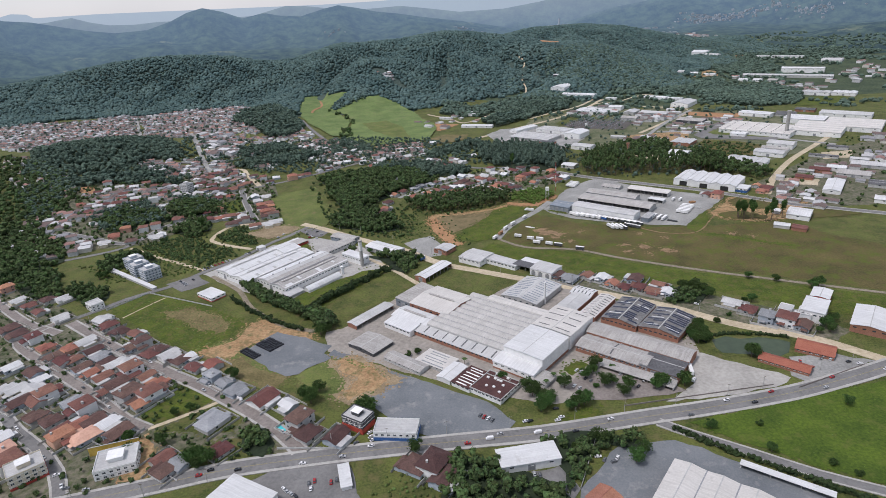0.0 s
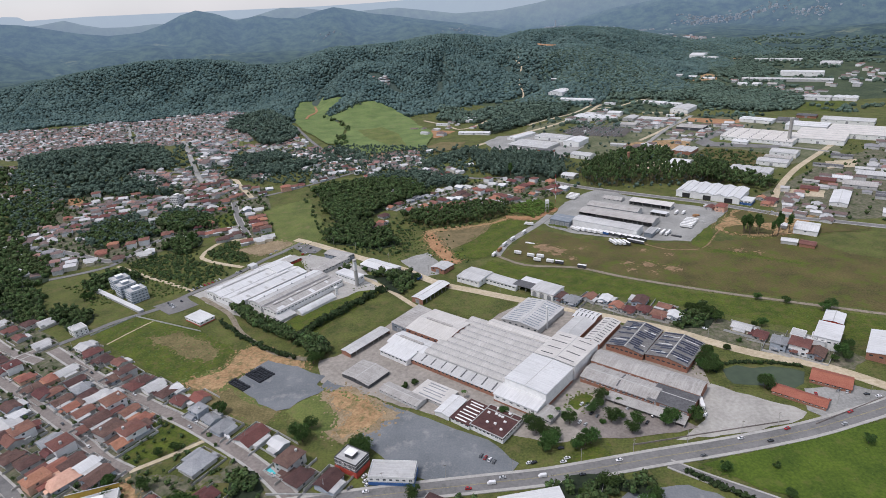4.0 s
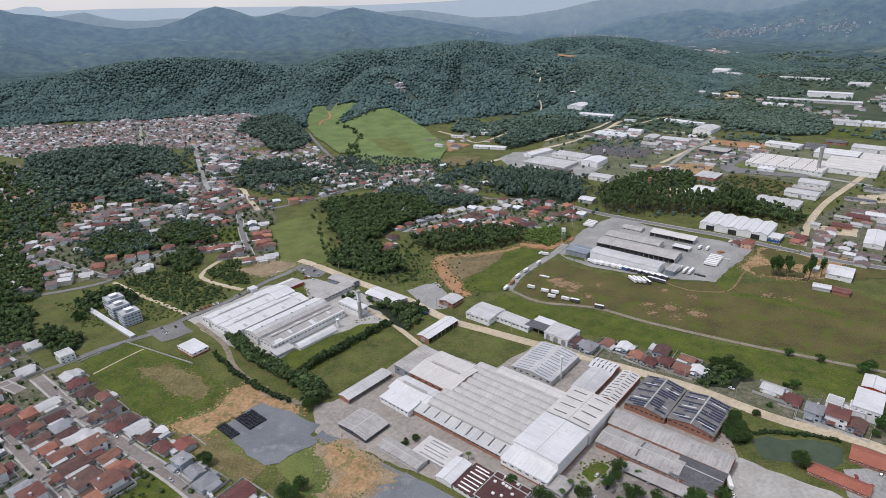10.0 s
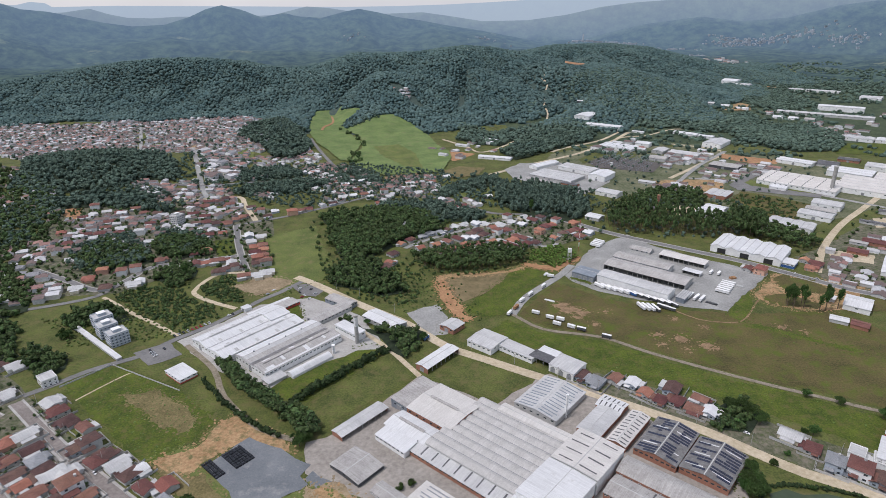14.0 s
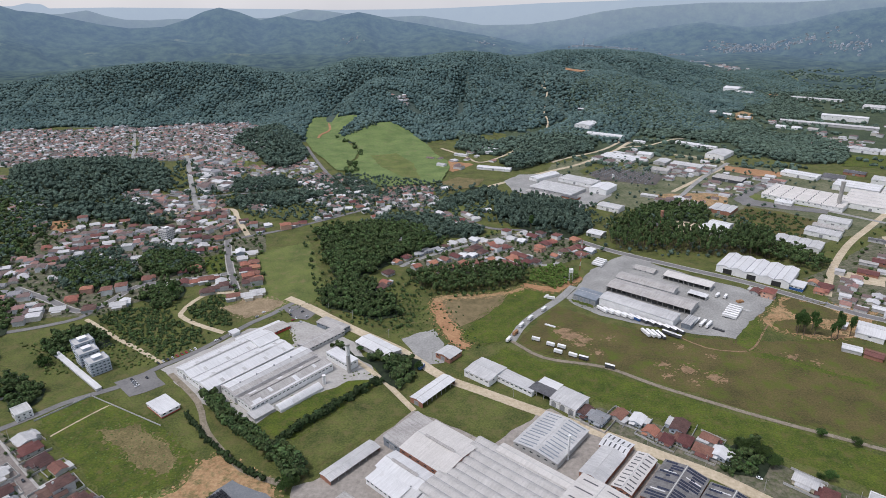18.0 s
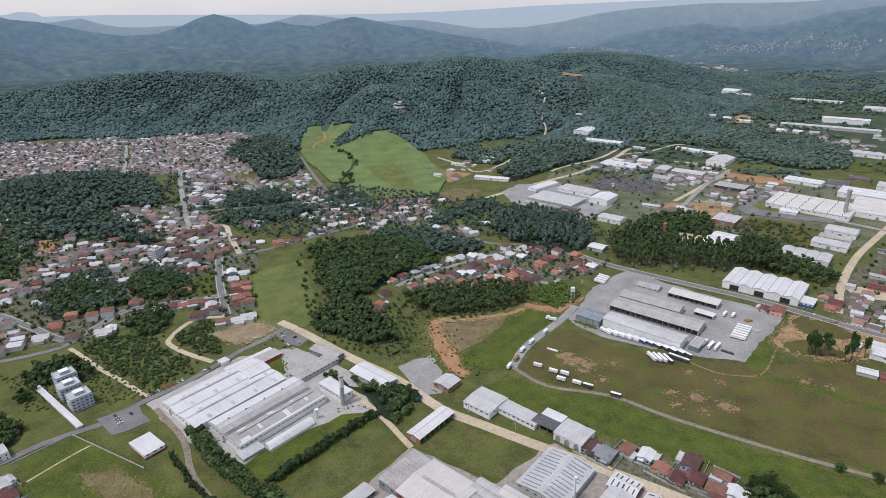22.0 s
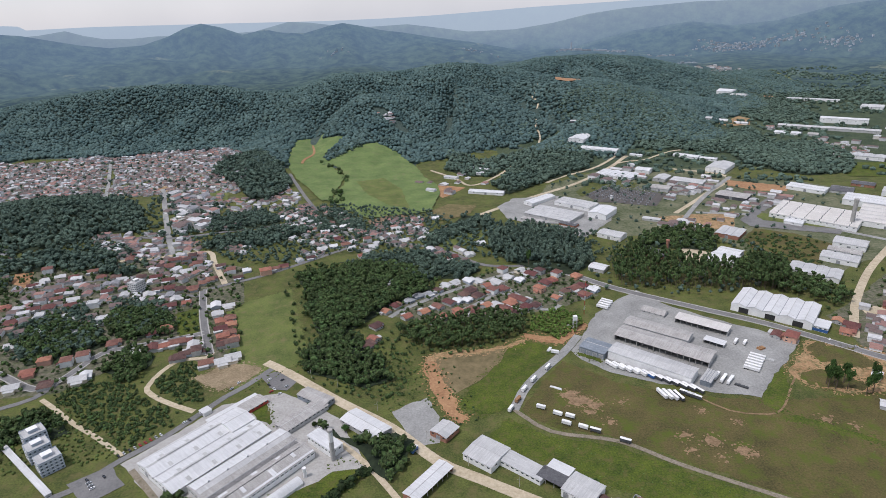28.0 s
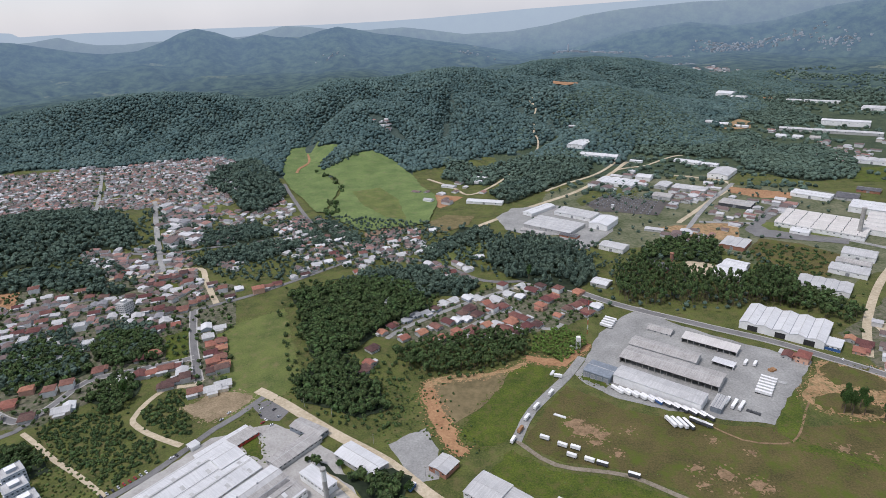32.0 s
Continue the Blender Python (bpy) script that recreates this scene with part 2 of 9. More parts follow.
# the far ranges: crest distance, foot distance, then heights by bearing in degrees
RANGES = [
    (4250, 3300, [(-52, 400), (-39, 370), (-35.5, 342), (-34.4, 312), (-32.7, 298), (-31, 268), (-29, 233), (-27, 210), (-24.6, 216), (-22.6, 258), (-21.2, 303), (-19.9, 326), (-18.4, 300), (-16.7, 251), (-14.8, 276), (-13.4, 253), (-11.5, 244), (-9.5, 280), (-8.2, 297), (-6.5, 273), (-4.8, 243), (-2.8, 222), (-0.5, 190), (3, 150), (8, 80), (15, 20), (52, 0)]),
    (4300, 3650, [(-52, 0), (10, 60), (14.9, 150), (16.8, 184), (20, 217), (21.7, 232), (24.8, 204), (28, 225), (31.3, 290), (34.3, 320), (52, 380)]),
    (4480, 4060, [(-52, 290), (-35.7, 286), (-31.6, 298), (-29.8, 318), (-28.6, 286), (-27.3, 263), (-25.4, 257), (-23.5, 265), (-18.6, 260), (-15.7, 268), (-12.8, 320), (-11, 310), (-9.3, 290), (-5.8, 268), (-2.5, 275), (-0.2, 250), (2.9, 212), (7, 216), (10.4, 250), (13.3, 298), (16.1, 324), (21.9, 350), (28.1, 347), (34.2, 372), (52, 400)]),
    (4640, 4520, [(-52, 335), (-35.5, 336), (-34.6, 336), (-33.7, 354), (-32.7, 347), (-32.3, 324), (-28, 329), (-22.5, 324), (-17.5, 319), (-9.8, 310), (-4.8, 312), (-0.5, 319), (3.9, 333), (8.4, 350), (15.1, 364), (34.1, 400), (52, 420)])]


def far(x, y):
    """The height of the low hills and ranges beyond the wooded ridge."""
    r, b = np.hypot(x, y - 330), np.degrees(np.arctan2(x, y - 330))
    n1, n2, n3 = swell(x / 420, y / 420, 1), swell(x / 170, y / 170, 2), swell(x / 66, y / 66, 3)
    z = np.clip((r - 2700) / 300, 0, 1) * (55 * np.clip((r - 2700) / 1800, 0, 1) + 80 * np.clip(n1 - 0.4, 0, 1) + 20 * n2 + 9 * n3)
    g1 = np.abs(2 * swell(b / 3.4 + 0.7 * n1, r / 1000, 5) - 1)
    g2 = np.abs(2 * swell(b / 1.35 + 0.5 * n2, r / 420, 6) - 1)
    for crest, foot, profile_ in RANGES:
        bs, hs = zip(*profile_)
        t = np.clip((r - foot) / (crest - foot) - 0.3 * (n1 - 0.5) * np.clip((crest - r) / 200, 0, 1), 0, 1)
        top = np.interp(b, bs, hs)
        up = top * t ** 1.15 * (1 - (1 - t) * (0.62 * (1 - g1) + 0.3 * (1 - g2))) + 9 * (n3 - 0.5) * np.clip(t * 6, 0, 1) * (1 - t)
        z = np.maximum(z, np.where(r > crest, top - 1.5 * (r - crest), up))
    return z


# groups of far houses: bearing, distance, their spread in degrees and metres, and number
VILLAGES = [(24.5, 4040, 1.1, 26, 130), (28.5, 4080, 1.3, 30, 90), (20.0, 3900, 0.8, 16, 26), (21.5, 3400, 0.6, 18, 36), (15.5, 3960, 0.9, 16, 26), (12.5, 4040, 1.2, 14, 26), (32.5, 3960, 1.0, 30, 50), (-9, 3900, 0.8, 30, 10), (3, 3950, 1.0, 20, 16)]
# the wooded ridges: x, y of the crest, its height, and the reach of its near slope
CREST = [(-2400, 2450, 40, 180), (-1570, 2450, 62, 180), (-1360, 2450, 94, 180), (-1140, 2450, 124, 180), (-1000, 2450, 136, 185), (-930, 2450, 137, 190), (-850, 2450, 133, 190),
         (-730, 2450, 120, 190), (-650, 2450, 100, 190), (-575, 2450, 94, 190), (-514, 2480, 96, 200), (-451, 2520, 110, 240), (-370, 2550, 134, 260), (-220, 2600, 137, 280),
         (-110, 2600, 141, 290), (50, 2600, 158, 300), (150, 2600, 150, 300), (250, 2560, 136, 300), (330, 2480, 126, 280), (423, 2400, 114, 260), (560, 2420, 102, 240),
         (700, 2450, 68, 220), (850, 2450, 28, 200), (1000, 2450, 4, 200), (4700, 2450, 0, 200)]
CREST_BACK = [(-4700, 3100, 0, 300), (150, 3100, 0, 300), (300, 3100, 98, 300), (480, 3100, 132, 300), (700, 3100, 136, 300), (900, 3100, 115, 300), (1050, 3100, 82, 300),
              (1200, 3100, 48, 300), (1400, 3100, 14, 300), (1650, 3100, 0, 300), (4700, 3100, 0, 300)]
HILLS = [(-150, 1930, 75, 120, 0, 20), (-330, 2060, 90, 150, 0, 14), (-450, 1790, 110, 130, 0, 16), (-690, 1430, 150, 100, 0, 26)]


def chain(x, y, crest, fold):
    px, cy, high, reach = (np.array(c, float) for c in zip(*crest))
    mid = np.interp(x, px, cy)
    d = (y - mid - 40 * np.sin(x / 130)) / np.interp(x, px, reach)
    slope = np.exp(-0.5 * d * d)
    return np.interp(x, px, high) * slope * (1 + fold * (1 - slope) * 1.5)


def rise(x, y):
    x, y = np.asarray(x, float), np.asarray(y, float)
    if np.max(y) < 1220 and np.max(np.abs(x)) < 2000:
        return x * 0.0
    warp = swell(x / 260, y / 260, 11)
    fold = 0.62 - 1.25 * (1 - np.abs(2 * swell(x / 165 + 0.9 * warp, y / 520, 12) - 1)) ** 2 + 0.55 * (swell(x / 60 + warp, y / 120, 13) - 0.5)
    z = np.maximum(chain(x, y, CREST, fold), chain(x, y, CREST_BACK, fold)) + sum(bell(x, y, *h) for h in HILLS)
    near = np.clip((y - 1220) / 200, 0, 1)
    z = z * near * near * (3 - 2 * near)
    return np.maximum(z, far(x, y)) if np.max(np.hypot(x, y - 330)) > 2700 else z


def wooded(x, y):
    """Where the forest of the hills grows."""
    edge = 7 + 5 * np.sin(x / 90) * np.cos(y / 130)
    return (y > 1750) & ((rise(x, y) > edge) | (x < -450) & (y > 1950 + 50 * np.sin(x / 60)))


def land():
    xs = np.concatenate([np.linspace(-4600, -1500, 32), np.linspace(-1450, 1450, 88), np.linspace(1500, 4600, 32)])
    ys = np.concatenate([np.linspace(-900, 1000, 40), np.linspace(1030, 3700, 110), np.linspace(3750, 4600, 12)])
    X, Y = np.meshgrid(xs, ys)
    Z = rise(X, Y) - 45 * np.clip((np.hypot(X, Y - 330) - 2720) / 120, 0, 1)
    n, m = X.shape
    me = bpy.data.meshes.new("ground")
    idx = np.arange(n * m).reshape(n, m)
    faces = np.stack([idx[:-1, :-1], idx[:-1, 1:], idx[1:, 1:], idx[1:, :-1]], -1).reshape(-1, 4)
    me.from_pydata(np.stack([X, Y, Z], -1).reshape(-1, 3).tolist(), [], faces.tolist())
    me.materials.append(GRASS)
    me.materials.append(HAZY_UNDERWOOD)
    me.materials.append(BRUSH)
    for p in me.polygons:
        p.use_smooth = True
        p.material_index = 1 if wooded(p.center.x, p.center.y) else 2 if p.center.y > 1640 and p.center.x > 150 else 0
    tagged(new("ground", me), "grassy valley floor rising to wooded hills", "ground", kind="structure")


land()


NATURAL = (PADDOCK, PASTURE, GRASS, MEADOW, LUSH, DRYFIELD, DIRT, REDEARTH)
LAID = [0]
WAYS = []


def wander(x, y, size, amount):
    """A smooth shift of a place, for uneven outlines."""
    a = noise.noise((x / size, y / size, 3.1)) + 0.5 * noise.noise((x / size * 2.7, y / size * 2.7, 8.3))
    b = noise.noise((x / size, y / size, 17.7)) + 0.5 * noise.noise((x / size * 2.7, y / size * 2.7, 23.9))
    return x + a * amount, y + b * amount


def patch(name, pts, mat, label, lift=0.1, category="ground", grid=0, uneven=3.0):
    """A piece of ground lying on the land, from its corners in order, with an uneven outline and loose tufts round natural ground."""
    LAID[0] += 1
    lift += 0.002 * LAID[0]
    if sum(a[0] * b[1] - a[1] * b[0] for a, b in zip(pts, pts[1:] + pts[:1])) < 0:
        pts = pts[::-1]
    edge = []
    for (ax, ay), (bx, by) in zip(pts, pts[1:] + pts[:1]):
        wild = mat in NATURAL
        n = max(1, int(math.dist((ax, ay), (bx, by)) / (2.5 if wild and not grid else 7)))
        line = [wander(ax + (bx - ax) * k / n, ay + (by - ay) * k / n, 16, uneven) for k in range(n)]
        edge += [wander(*wander(x, y, 5.0, 1.6), 2.3, 0.8) for x, y in line] if wild and not grid else line
    me = bpy.data.meshes.new(name)
    bm = bmesh.new()
    n = len(edge)
    flat, _, tris, _, _, _ = geometry.delaunay_2d_cdt([Vector(q) for q in edge], [], [list(range(n))], 1, 0.01)
    vs = [bm.verts.new((q.x, q.y, 0)) for q in flat]
    for t in tris:
        bm.faces.new([vs[i] for i in t])
    if mat in NATURAL and not grid:
        rnd = random.Random(LAID[0])
        for k in range(0, n, max(1, n // 110)):
            (ax, ay), (bx, by) = edge[k], edge[(k + 1) % n]
            d = math.dist((ax, ay), (bx, by)) or 1.0
            for _ in range(2):
                o, r = 0.6 + 5.5 * rnd.random() ** 2, rnd.uniform(0.35, 1.3)
                cx, cy = ax + (by - ay) / d * o + rnd.uniform(-1, 1), ay - (bx - ax) / d * o + rnd.uniform(-1, 1)
                bm.faces.new([bm.verts.new((cx + r * rnd.uniform(0.5, 1.3) * math.cos(q), cy + r * rnd.uniform(0.5, 1.3) * math.sin(q), 0.012 + 0.0006 * len(bm.faces) % 0.05)) for q in (0, 1.05, 2.1, 3.14, 4.19, 5.24)])
    for _ in range(grid):
        bmesh.ops.subdivide_edges(bm, edges=bm.edges[:], cuts=1, use_grid_fill=True)
    for v in bm.verts:
        v.co.z += float(rise(v.co.x, v.co.y)) + lift
    bm.normal_update()
    bm.faces.ensure_lookup_table()
    bmesh.ops.reverse_faces(bm, faces=[f for f in bm.faces if f.normal.z < 0])
    bm.to_mesh(me)
    bm.free()
    me.materials.append(mat)
    return tagged(new(name, me), label, category, kind="structure")


def smooth_line(pts, step=12.0):
    """A rounded line through the points."""
    p = [Vector((*q, 0)) for q in pts]
    p = [2 * p[0] - p[1]] + p + [2 * p[-1] - p[-2]]
    out = []
    for i in range(1, len(p) - 2):
        n = max(2, int((p[i + 1] - p[i]).length / step))
        for k in range(n):
            t = k / n
            out.append(0.5 * (2 * p[i] + (p[i + 1] - p[i - 1]) * t + (2 * p[i - 1] - 5 * p[i] + 4 * p[i + 1] - p[i + 2]) * t * t
                              + (3 * p[i] - p[i - 1] - 3 * p[i + 1] + p[i + 2]) * t ** 3))
    return out + [p[-2]]


def strip(shape, line, a, b, low, lift):
    """A band beside a line, from a to b metres to its left, with a thickness."""
    vs, n = [], len(line)
    for i, q in enumerate(line):
        d = line[min(i + 1, n - 1)] - line[max(i - 1, 0)]
        s = Vector((-d.y, d.x, 0)).normalized()
        for o in (a, b):
            w = q + s * o
            vs.append((w.x, w.y, float(rise(w.x, w.y)) + lift))
    vs += [(x, y, z - low) for x, y, z in vs]
    k = 2 * n
    fs = []
    for i in range(n - 1):
        j = 2 * i
        fs += [(j, j + 2, j + 3, j + 1), (j, j + k, j + k + 2, j + 2), (j + 1, j + 3, j + k + 3, j + k + 1)]
    return shape.add(vs, fs)


def road(name, pts, width, mat, label, lift=0.16, kerb=0.0, line=False):
    path = smooth_line(pts)
    WAYS.extend((q.x, q.y, width / 2) for q in path)
    LAID[0] += 1
    lift += 0.22 + 0.002 * LAID[0]
    ob = new(name, strip(Shape(), path, width / 2, -width / 2, 0.8, lift).mesh(name, mat))
    tagged(ob, label, "road", kind="structure")
    if kerb:
        for s in (1, -1):
            a, b = sorted((s * (width / 2), s * (width / 2 + kerb)), reverse=True)
            part("pavement", strip(Shape(), path, a, b, 0.9, lift + 0.14), CONCRETE, ob, "grey concrete pavement with a raised kerb")
    if line:
        marks = Shape()
        for o in (0.2, -0.2):
            strip(marks, path, o + 0.08, o - 0.08, 0.005, lift + 0.02)
        part("centre_line", marks, LINEPAINT, ob, "worn yellow centre lines")
    return ob


LINEPAINT = material("yellow_line_paint", (0.26, 0.22, 0.10), (0.38, 0.32, 0.15), 1, 0.8, 0, 8, 0.5)


# ---- roads ----
DUSTY = material("dusty_track", (0.17, 0.145, 0.105), (0.30, 0.26, 0.20), 2, 0.95, 0.3, 14, 0.4, stains=((0.10, 0.10, 0.05), 0.56))
road("road_main", [(-300, 447), (-188, 472), (-138, 484), (-89, 490), (-56, 493), (-13, 496), (23, 498), (59, 500), (96, 505), (131, 510), (178, 516), (231, 525), (269, 535), (312, 548), (420, 585)], 11, ASPHALT, "grey asphalt avenue with worn yellow centre lines", 0.2, 2.2, True)
road("road_terrace", [(-95, 497), (-110, 514), (-129, 532), (-180, 571), (-222, 599), (-279, 638), (-349, 692)], 8, COBBLE, "brown paved residential street", 0.16, 1.8)
road("road_upper", [(-560, 830), (-449, 741), (-394, 697), (-349, 672)], 7, COBBLE, "brown paved residential street", 0.15, 1.5)
road("road_middle", [(-361, 693), (-379, 661), (-310, 606), (-260, 568), (-227, 541), (-205, 528)], 7, COBBLE, "brown paved residential street", 0.17, 1.5)
road("road_path", [(-205, 528), (-182, 542), (-165, 554)], 3.5, TRACK, "beige dirt path across grass", 0.14)
road("road_lower", [(-345, 580), (-328, 561), (-298, 534), (-272, 515), (-246, 491), (-232, 470)], 7, ASPHALT, "grey paved residential street", 0.15, 1.5)
road("road_factory", [(-349, 701), (-333, 717), (-317, 736), (-298, 750), (-278, 764), (-269, 780), (-259, 794), (-238, 817), (-219, 847), (-203, 874), (-187, 893), (-168, 923)], 6.5, ASPHALT, "narrow grey lane beside the white factory", 0.14)
road("road_earth", [(-179, 933), (-152, 913), (-93, 862), (-41, 821), (-1, 778), (30, 758), (69, 734), (100, 716), (133, 696), (160, 679), (195, 656), (216, 637), (244, 614), (285, 591), (318, 556)], 10, TRACK, "wide beige unpaved road", 0.15)
road("road_loop", [(-224, 854), (-237, 860), (-262, 873), (-283, 889), (-286, 901), (-284, 921), (-276, 940), (-262, 945), (-247, 947), (-243, 957)], 5.5, TRACK, "curving beige dirt track", 0.13)
road("road_field", [(67, 840), (95, 809), (147, 794), (187, 765), (232, 737), (267, 717), (304, 698), (341, 679), (420, 640)], 4.2, DUSTY, "gravel track across the dry field", 0.13)
road("road_yard", [(67, 840), (86, 879), (129, 931), (152, 965)], 9, GRAVEL, "gravel access road to the truck yard", 0.14)
road("road_state", [(145, 1159), (187, 1115), (228, 1074), (303, 1018), (359, 978), (406, 934), (447, 894), (478, 876), (600, 800)], 9, ASPHALT, "grey asphalt through road", 0.15, 1.5)
road("road_hill_track", [(436, 941), (484, 1013), (558, 1100), (639, 1177), (760, 1290)], 9, TRACK, "wide beige earth road", 0.13)
road("road_south", [(134, 504), (152, 490), (178, 472), (206, 452), (233, 437), (270, 415)], 6, ASPHALT, "grey asphalt side road beside a hedge", 0.17, 1.2)
road("road_column", [(-312, 1116), (-285, 1043), (-258, 981), (-245, 953)], 7, ASPHALT, "grey street between rows of houses", 0.14, 1.4)
road("road_old_town", [(-510, 957), (-452, 927), (-400, 899), (-381, 915), (-366, 962), (-330, 978), (-286, 993), (-268, 1001)], 7, ASPHALT, "winding grey town street", 0.15, 1.2)
road("road_old_town_west", [(-470, 845), (-428, 861), (-390, 884), (-381, 915)], 6.5, ASPHALT, "winding grey town street", 0.13)
road("road_cross", [(-307, 1099), (-353, 1107), (-401, 1115)], 6, ASPHALT, "grey cross street", 0.13)
road("road_slope", [(-560, 1128), (-493, 1158), (-420, 1171), (-372, 1153)], 6, ASPHALT, "grey street on the slope", 0.13)
road("road_bend", [(-287, 1131), (-328, 1207), (-355, 1257), (-400, 1249), (-436, 1238), (-480, 1232)], 8, TRACK, "beige street that bends between houses", 0.14)
road("road_valley", [(-312, 1116), (-290, 1130), (-247, 1156), (-194, 1201), (-151, 1241), (-111, 1272), (-48, 1261), (13, 1224), (67, 1166), (145, 1159)], 7, ASPHALT, "grey valley road", 0.15)
road("road_suburb", [(-57, 1022), (-38, 1045), (18, 1088), (79, 1126), (145, 1159)], 6.5, GRAVEL, "pale suburb street", 0.13)
road("road_suburb_low", [(-10, 1001), (44, 1046), (82, 1075), (124, 1033)], 6, GRAVEL, "pale suburb street", 0.13)
road("road_suburb_cross", [(72, 1122), (124, 1028), (146, 1038)], 6, GRAVEL, "pale suburb street", 0.14)
road("road_far_valley", [(8, 1319), (77, 1392), (167, 1473), (282, 1566), (382, 1682), (446, 1773)], 9, TRACK, "beige valley road", 0.15)
road("road_far_works", [(405, 1359), (494, 1456), (590, 1575), (496, 1660)], 8, TRACK, "beige road between works", 0.13)
road("road_far_factory", [(440, 1360), (555, 1324), (617, 1251), (680, 1180)], 9, GRAVEL, "pale road before the large factory", 0.16)
road("road_lane", [(-381, 881), (-361, 867), (-329, 843), (-295, 821), (-262, 797)], 4.5, TRACK, "beige dirt lane beside scrub", 0.12)
road("road_site", [(-246, 780), (-205, 739), (-182, 700), (-142, 661), (-112, 648)], 5, DUSTY, "grey service lane below the factory", 0.16)
road("road_gate", [(-90, 812), (-55, 774), (-23, 729)], 5, TRACK, "beige service lane", 0.16)

# ---- ground surfaces ----
WORN = material("worn_earth", (0.15, 0.10, 0.055), (0.33, 0.22, 0.13), 2.0, 0.95, 0.4, 9, 0.5, stains=((0.10, 0.085, 0.04), 0.55))
DEAD2 = material("pale_dry_earth", (0.17, 0.13, 0.075), (0.34, 0.265, 0.17), 1.8, 0.95, 0.5, 14, 0.45, stains=((0.12, 0.11, 0.045), 0.58))
NATURAL += (WORN, DEAD2)
TOWN = material("town_ground", (0.036, 0.055, 0.018), (0.20, 0.175, 0.135), 4, 0.95, 0.3, 12, 0.4, stains=((0.075, 0.105, 0.03), 0.54))
WATER = material("pond_water", (0.042, 0.062, 0.034), (0.062, 0.085, 0.046), 8, 0.10, 0.02, 20, 0.3, spec=0.3)
patch("town_ground_terrace", [(-470, 790), (-349, 705), (-95, 510), (-70, 492), (-190, 468), (-300, 450), (-400, 560), (-480, 690)], TOWN, "plots of gardens and yards between houses", 0.05)
patch("town_ground_old", [(-620, 1240), (-440, 1260), (-280, 1190), (-205, 935), (-240, 925), (-300, 985), (-370, 890), (-470, 880), (-580, 1050)], TOWN, "plots of gardens and yards between houses", 0.05)
patch("town_ground_suburb", [(-70, 1030), (10, 1110), (90, 1150), (190, 1130), (200, 1060), (125, 1025), (70, 1010), (10, 1000)], TOWN, "plots of gardens and yards between houses", 0.05)
patch("town_ground_road", [(105, 728), (130, 735), (215, 690), (300, 630), (320, 600), (300, 585), (240, 625), (150, 690)], TOWN, "plots of gardens and yards between houses", 0.05)
patch("town_ground_east", [(436, 990), (500, 1030), (620, 1130), (760, 1200), (860, 1120), (700, 980), (560, 880), (470, 878), (432, 915)], TOWN, "plots of yards and gardens along the through road", 0.05)
patch("town_ground_works", [(120, 1290), (220, 1560), (360, 1660), (620, 1640), (760, 1460), (700, 1200), (480, 1080), (420, 1240)], material("works_ground", (0.050, 0.072, 0.026), (0.185, 0.182, 0.115), 5, 0.95, 0.4, 40, 0.5), "worn grass and gravel between works", 0.05, grid=3)
patch("field_dry", [(72, 838), (108, 893), (125, 915), (165, 880), (206, 858), (287, 842), (340, 840), (400, 850), (430, 790), (520, 700), (420, 648), (345, 684), (232, 742), (147, 799), (98, 814)], DRYFIELD, "dry olive-brown field with bare patches", 0.08)
patch("field_strip", [(60, 830), (92, 804), (147, 787), (232, 730), (340, 672), (420, 630), (350, 610), (230, 690), (115, 752), (40, 800)], LUSH, "green strip of rough grass", 0.07)
for sx, sy, ra in [(128, 850, 10), (121, 860, 8), (139, 842, 7), (149, 819, 4), (223, 790, 6), (203, 798, 4), (241, 778, 7), (202, 780, 4.5), (248, 773, 4), (254, 812, 3), (229, 829, 4), (132, 834, 4), (328, 811, 4), (347, 802, 3), (165, 845, 3), (220, 772, 3)]:
    patch("bare_spot", [(sx + ra * math.cos(k / 9 * math.tau) * random.uniform(0.55, 1.4), sy + ra * 0.7 * math.sin(k / 9 * math.tau) * random.uniform(0.55, 1.4)) for k in range(9)], WORN, "worn patch of bare brown earth", 0.13, uneven=2.5)
patch("slope_brown", [(-8, 928), (15, 940), (44, 939), (76, 948), (61, 915), (37, 886), (15, 865), (8, 875), (1, 901)], material("brown_slope", (0.10, 0.085, 0.04), (0.22, 0.17, 0.09), 6, 0.95, 0.4, 40, 0.5), "brown dry slope", 0.09)
patch("slope_green", [(76, 948), (95, 957), (124, 944), (90, 890), (62, 842), (33, 833), (19, 857), (40, 888), (61, 915)], LUSH, "bright green weeds beside the track", 0.11)
patch("slope_red", [(-16, 921), (-8, 930), (3, 897), (7, 876), (16, 860), (16, 840), (28, 831), (19, 824), (6, 837), (-4, 862), (-11, 889)], REDEARTH, "cut of bare orange earth", 0.13)
patch("slope_edge", [(-16, 921), (-8, 934), (15, 943), (44, 943), (77, 953), (93, 962), (93, 957), (77, 946), (43, 935), (15, 934), (-6, 924)], DIRT, "pale edge of the earth cut", 0.14)
patch("cut_red", [(96, 974), (131, 960), (166, 995), (168, 988), (131, 948), (94, 962)], REDEARTH, "bank of red-brown earth", 0.12)
patch("meadow_rect", [(-264, 1059), (-194, 1111), (-163, 1019), (-140, 955), (-148, 923), (-199, 887)], MEADOW, "smooth green meadow", 0.08)
patch("lawn_factory", [(-189, 738), (-138, 730), (-104, 760), (-73, 784), (-55, 771), (-121, 688)], LUSH, "mown lawn beside the factory", 0.1)
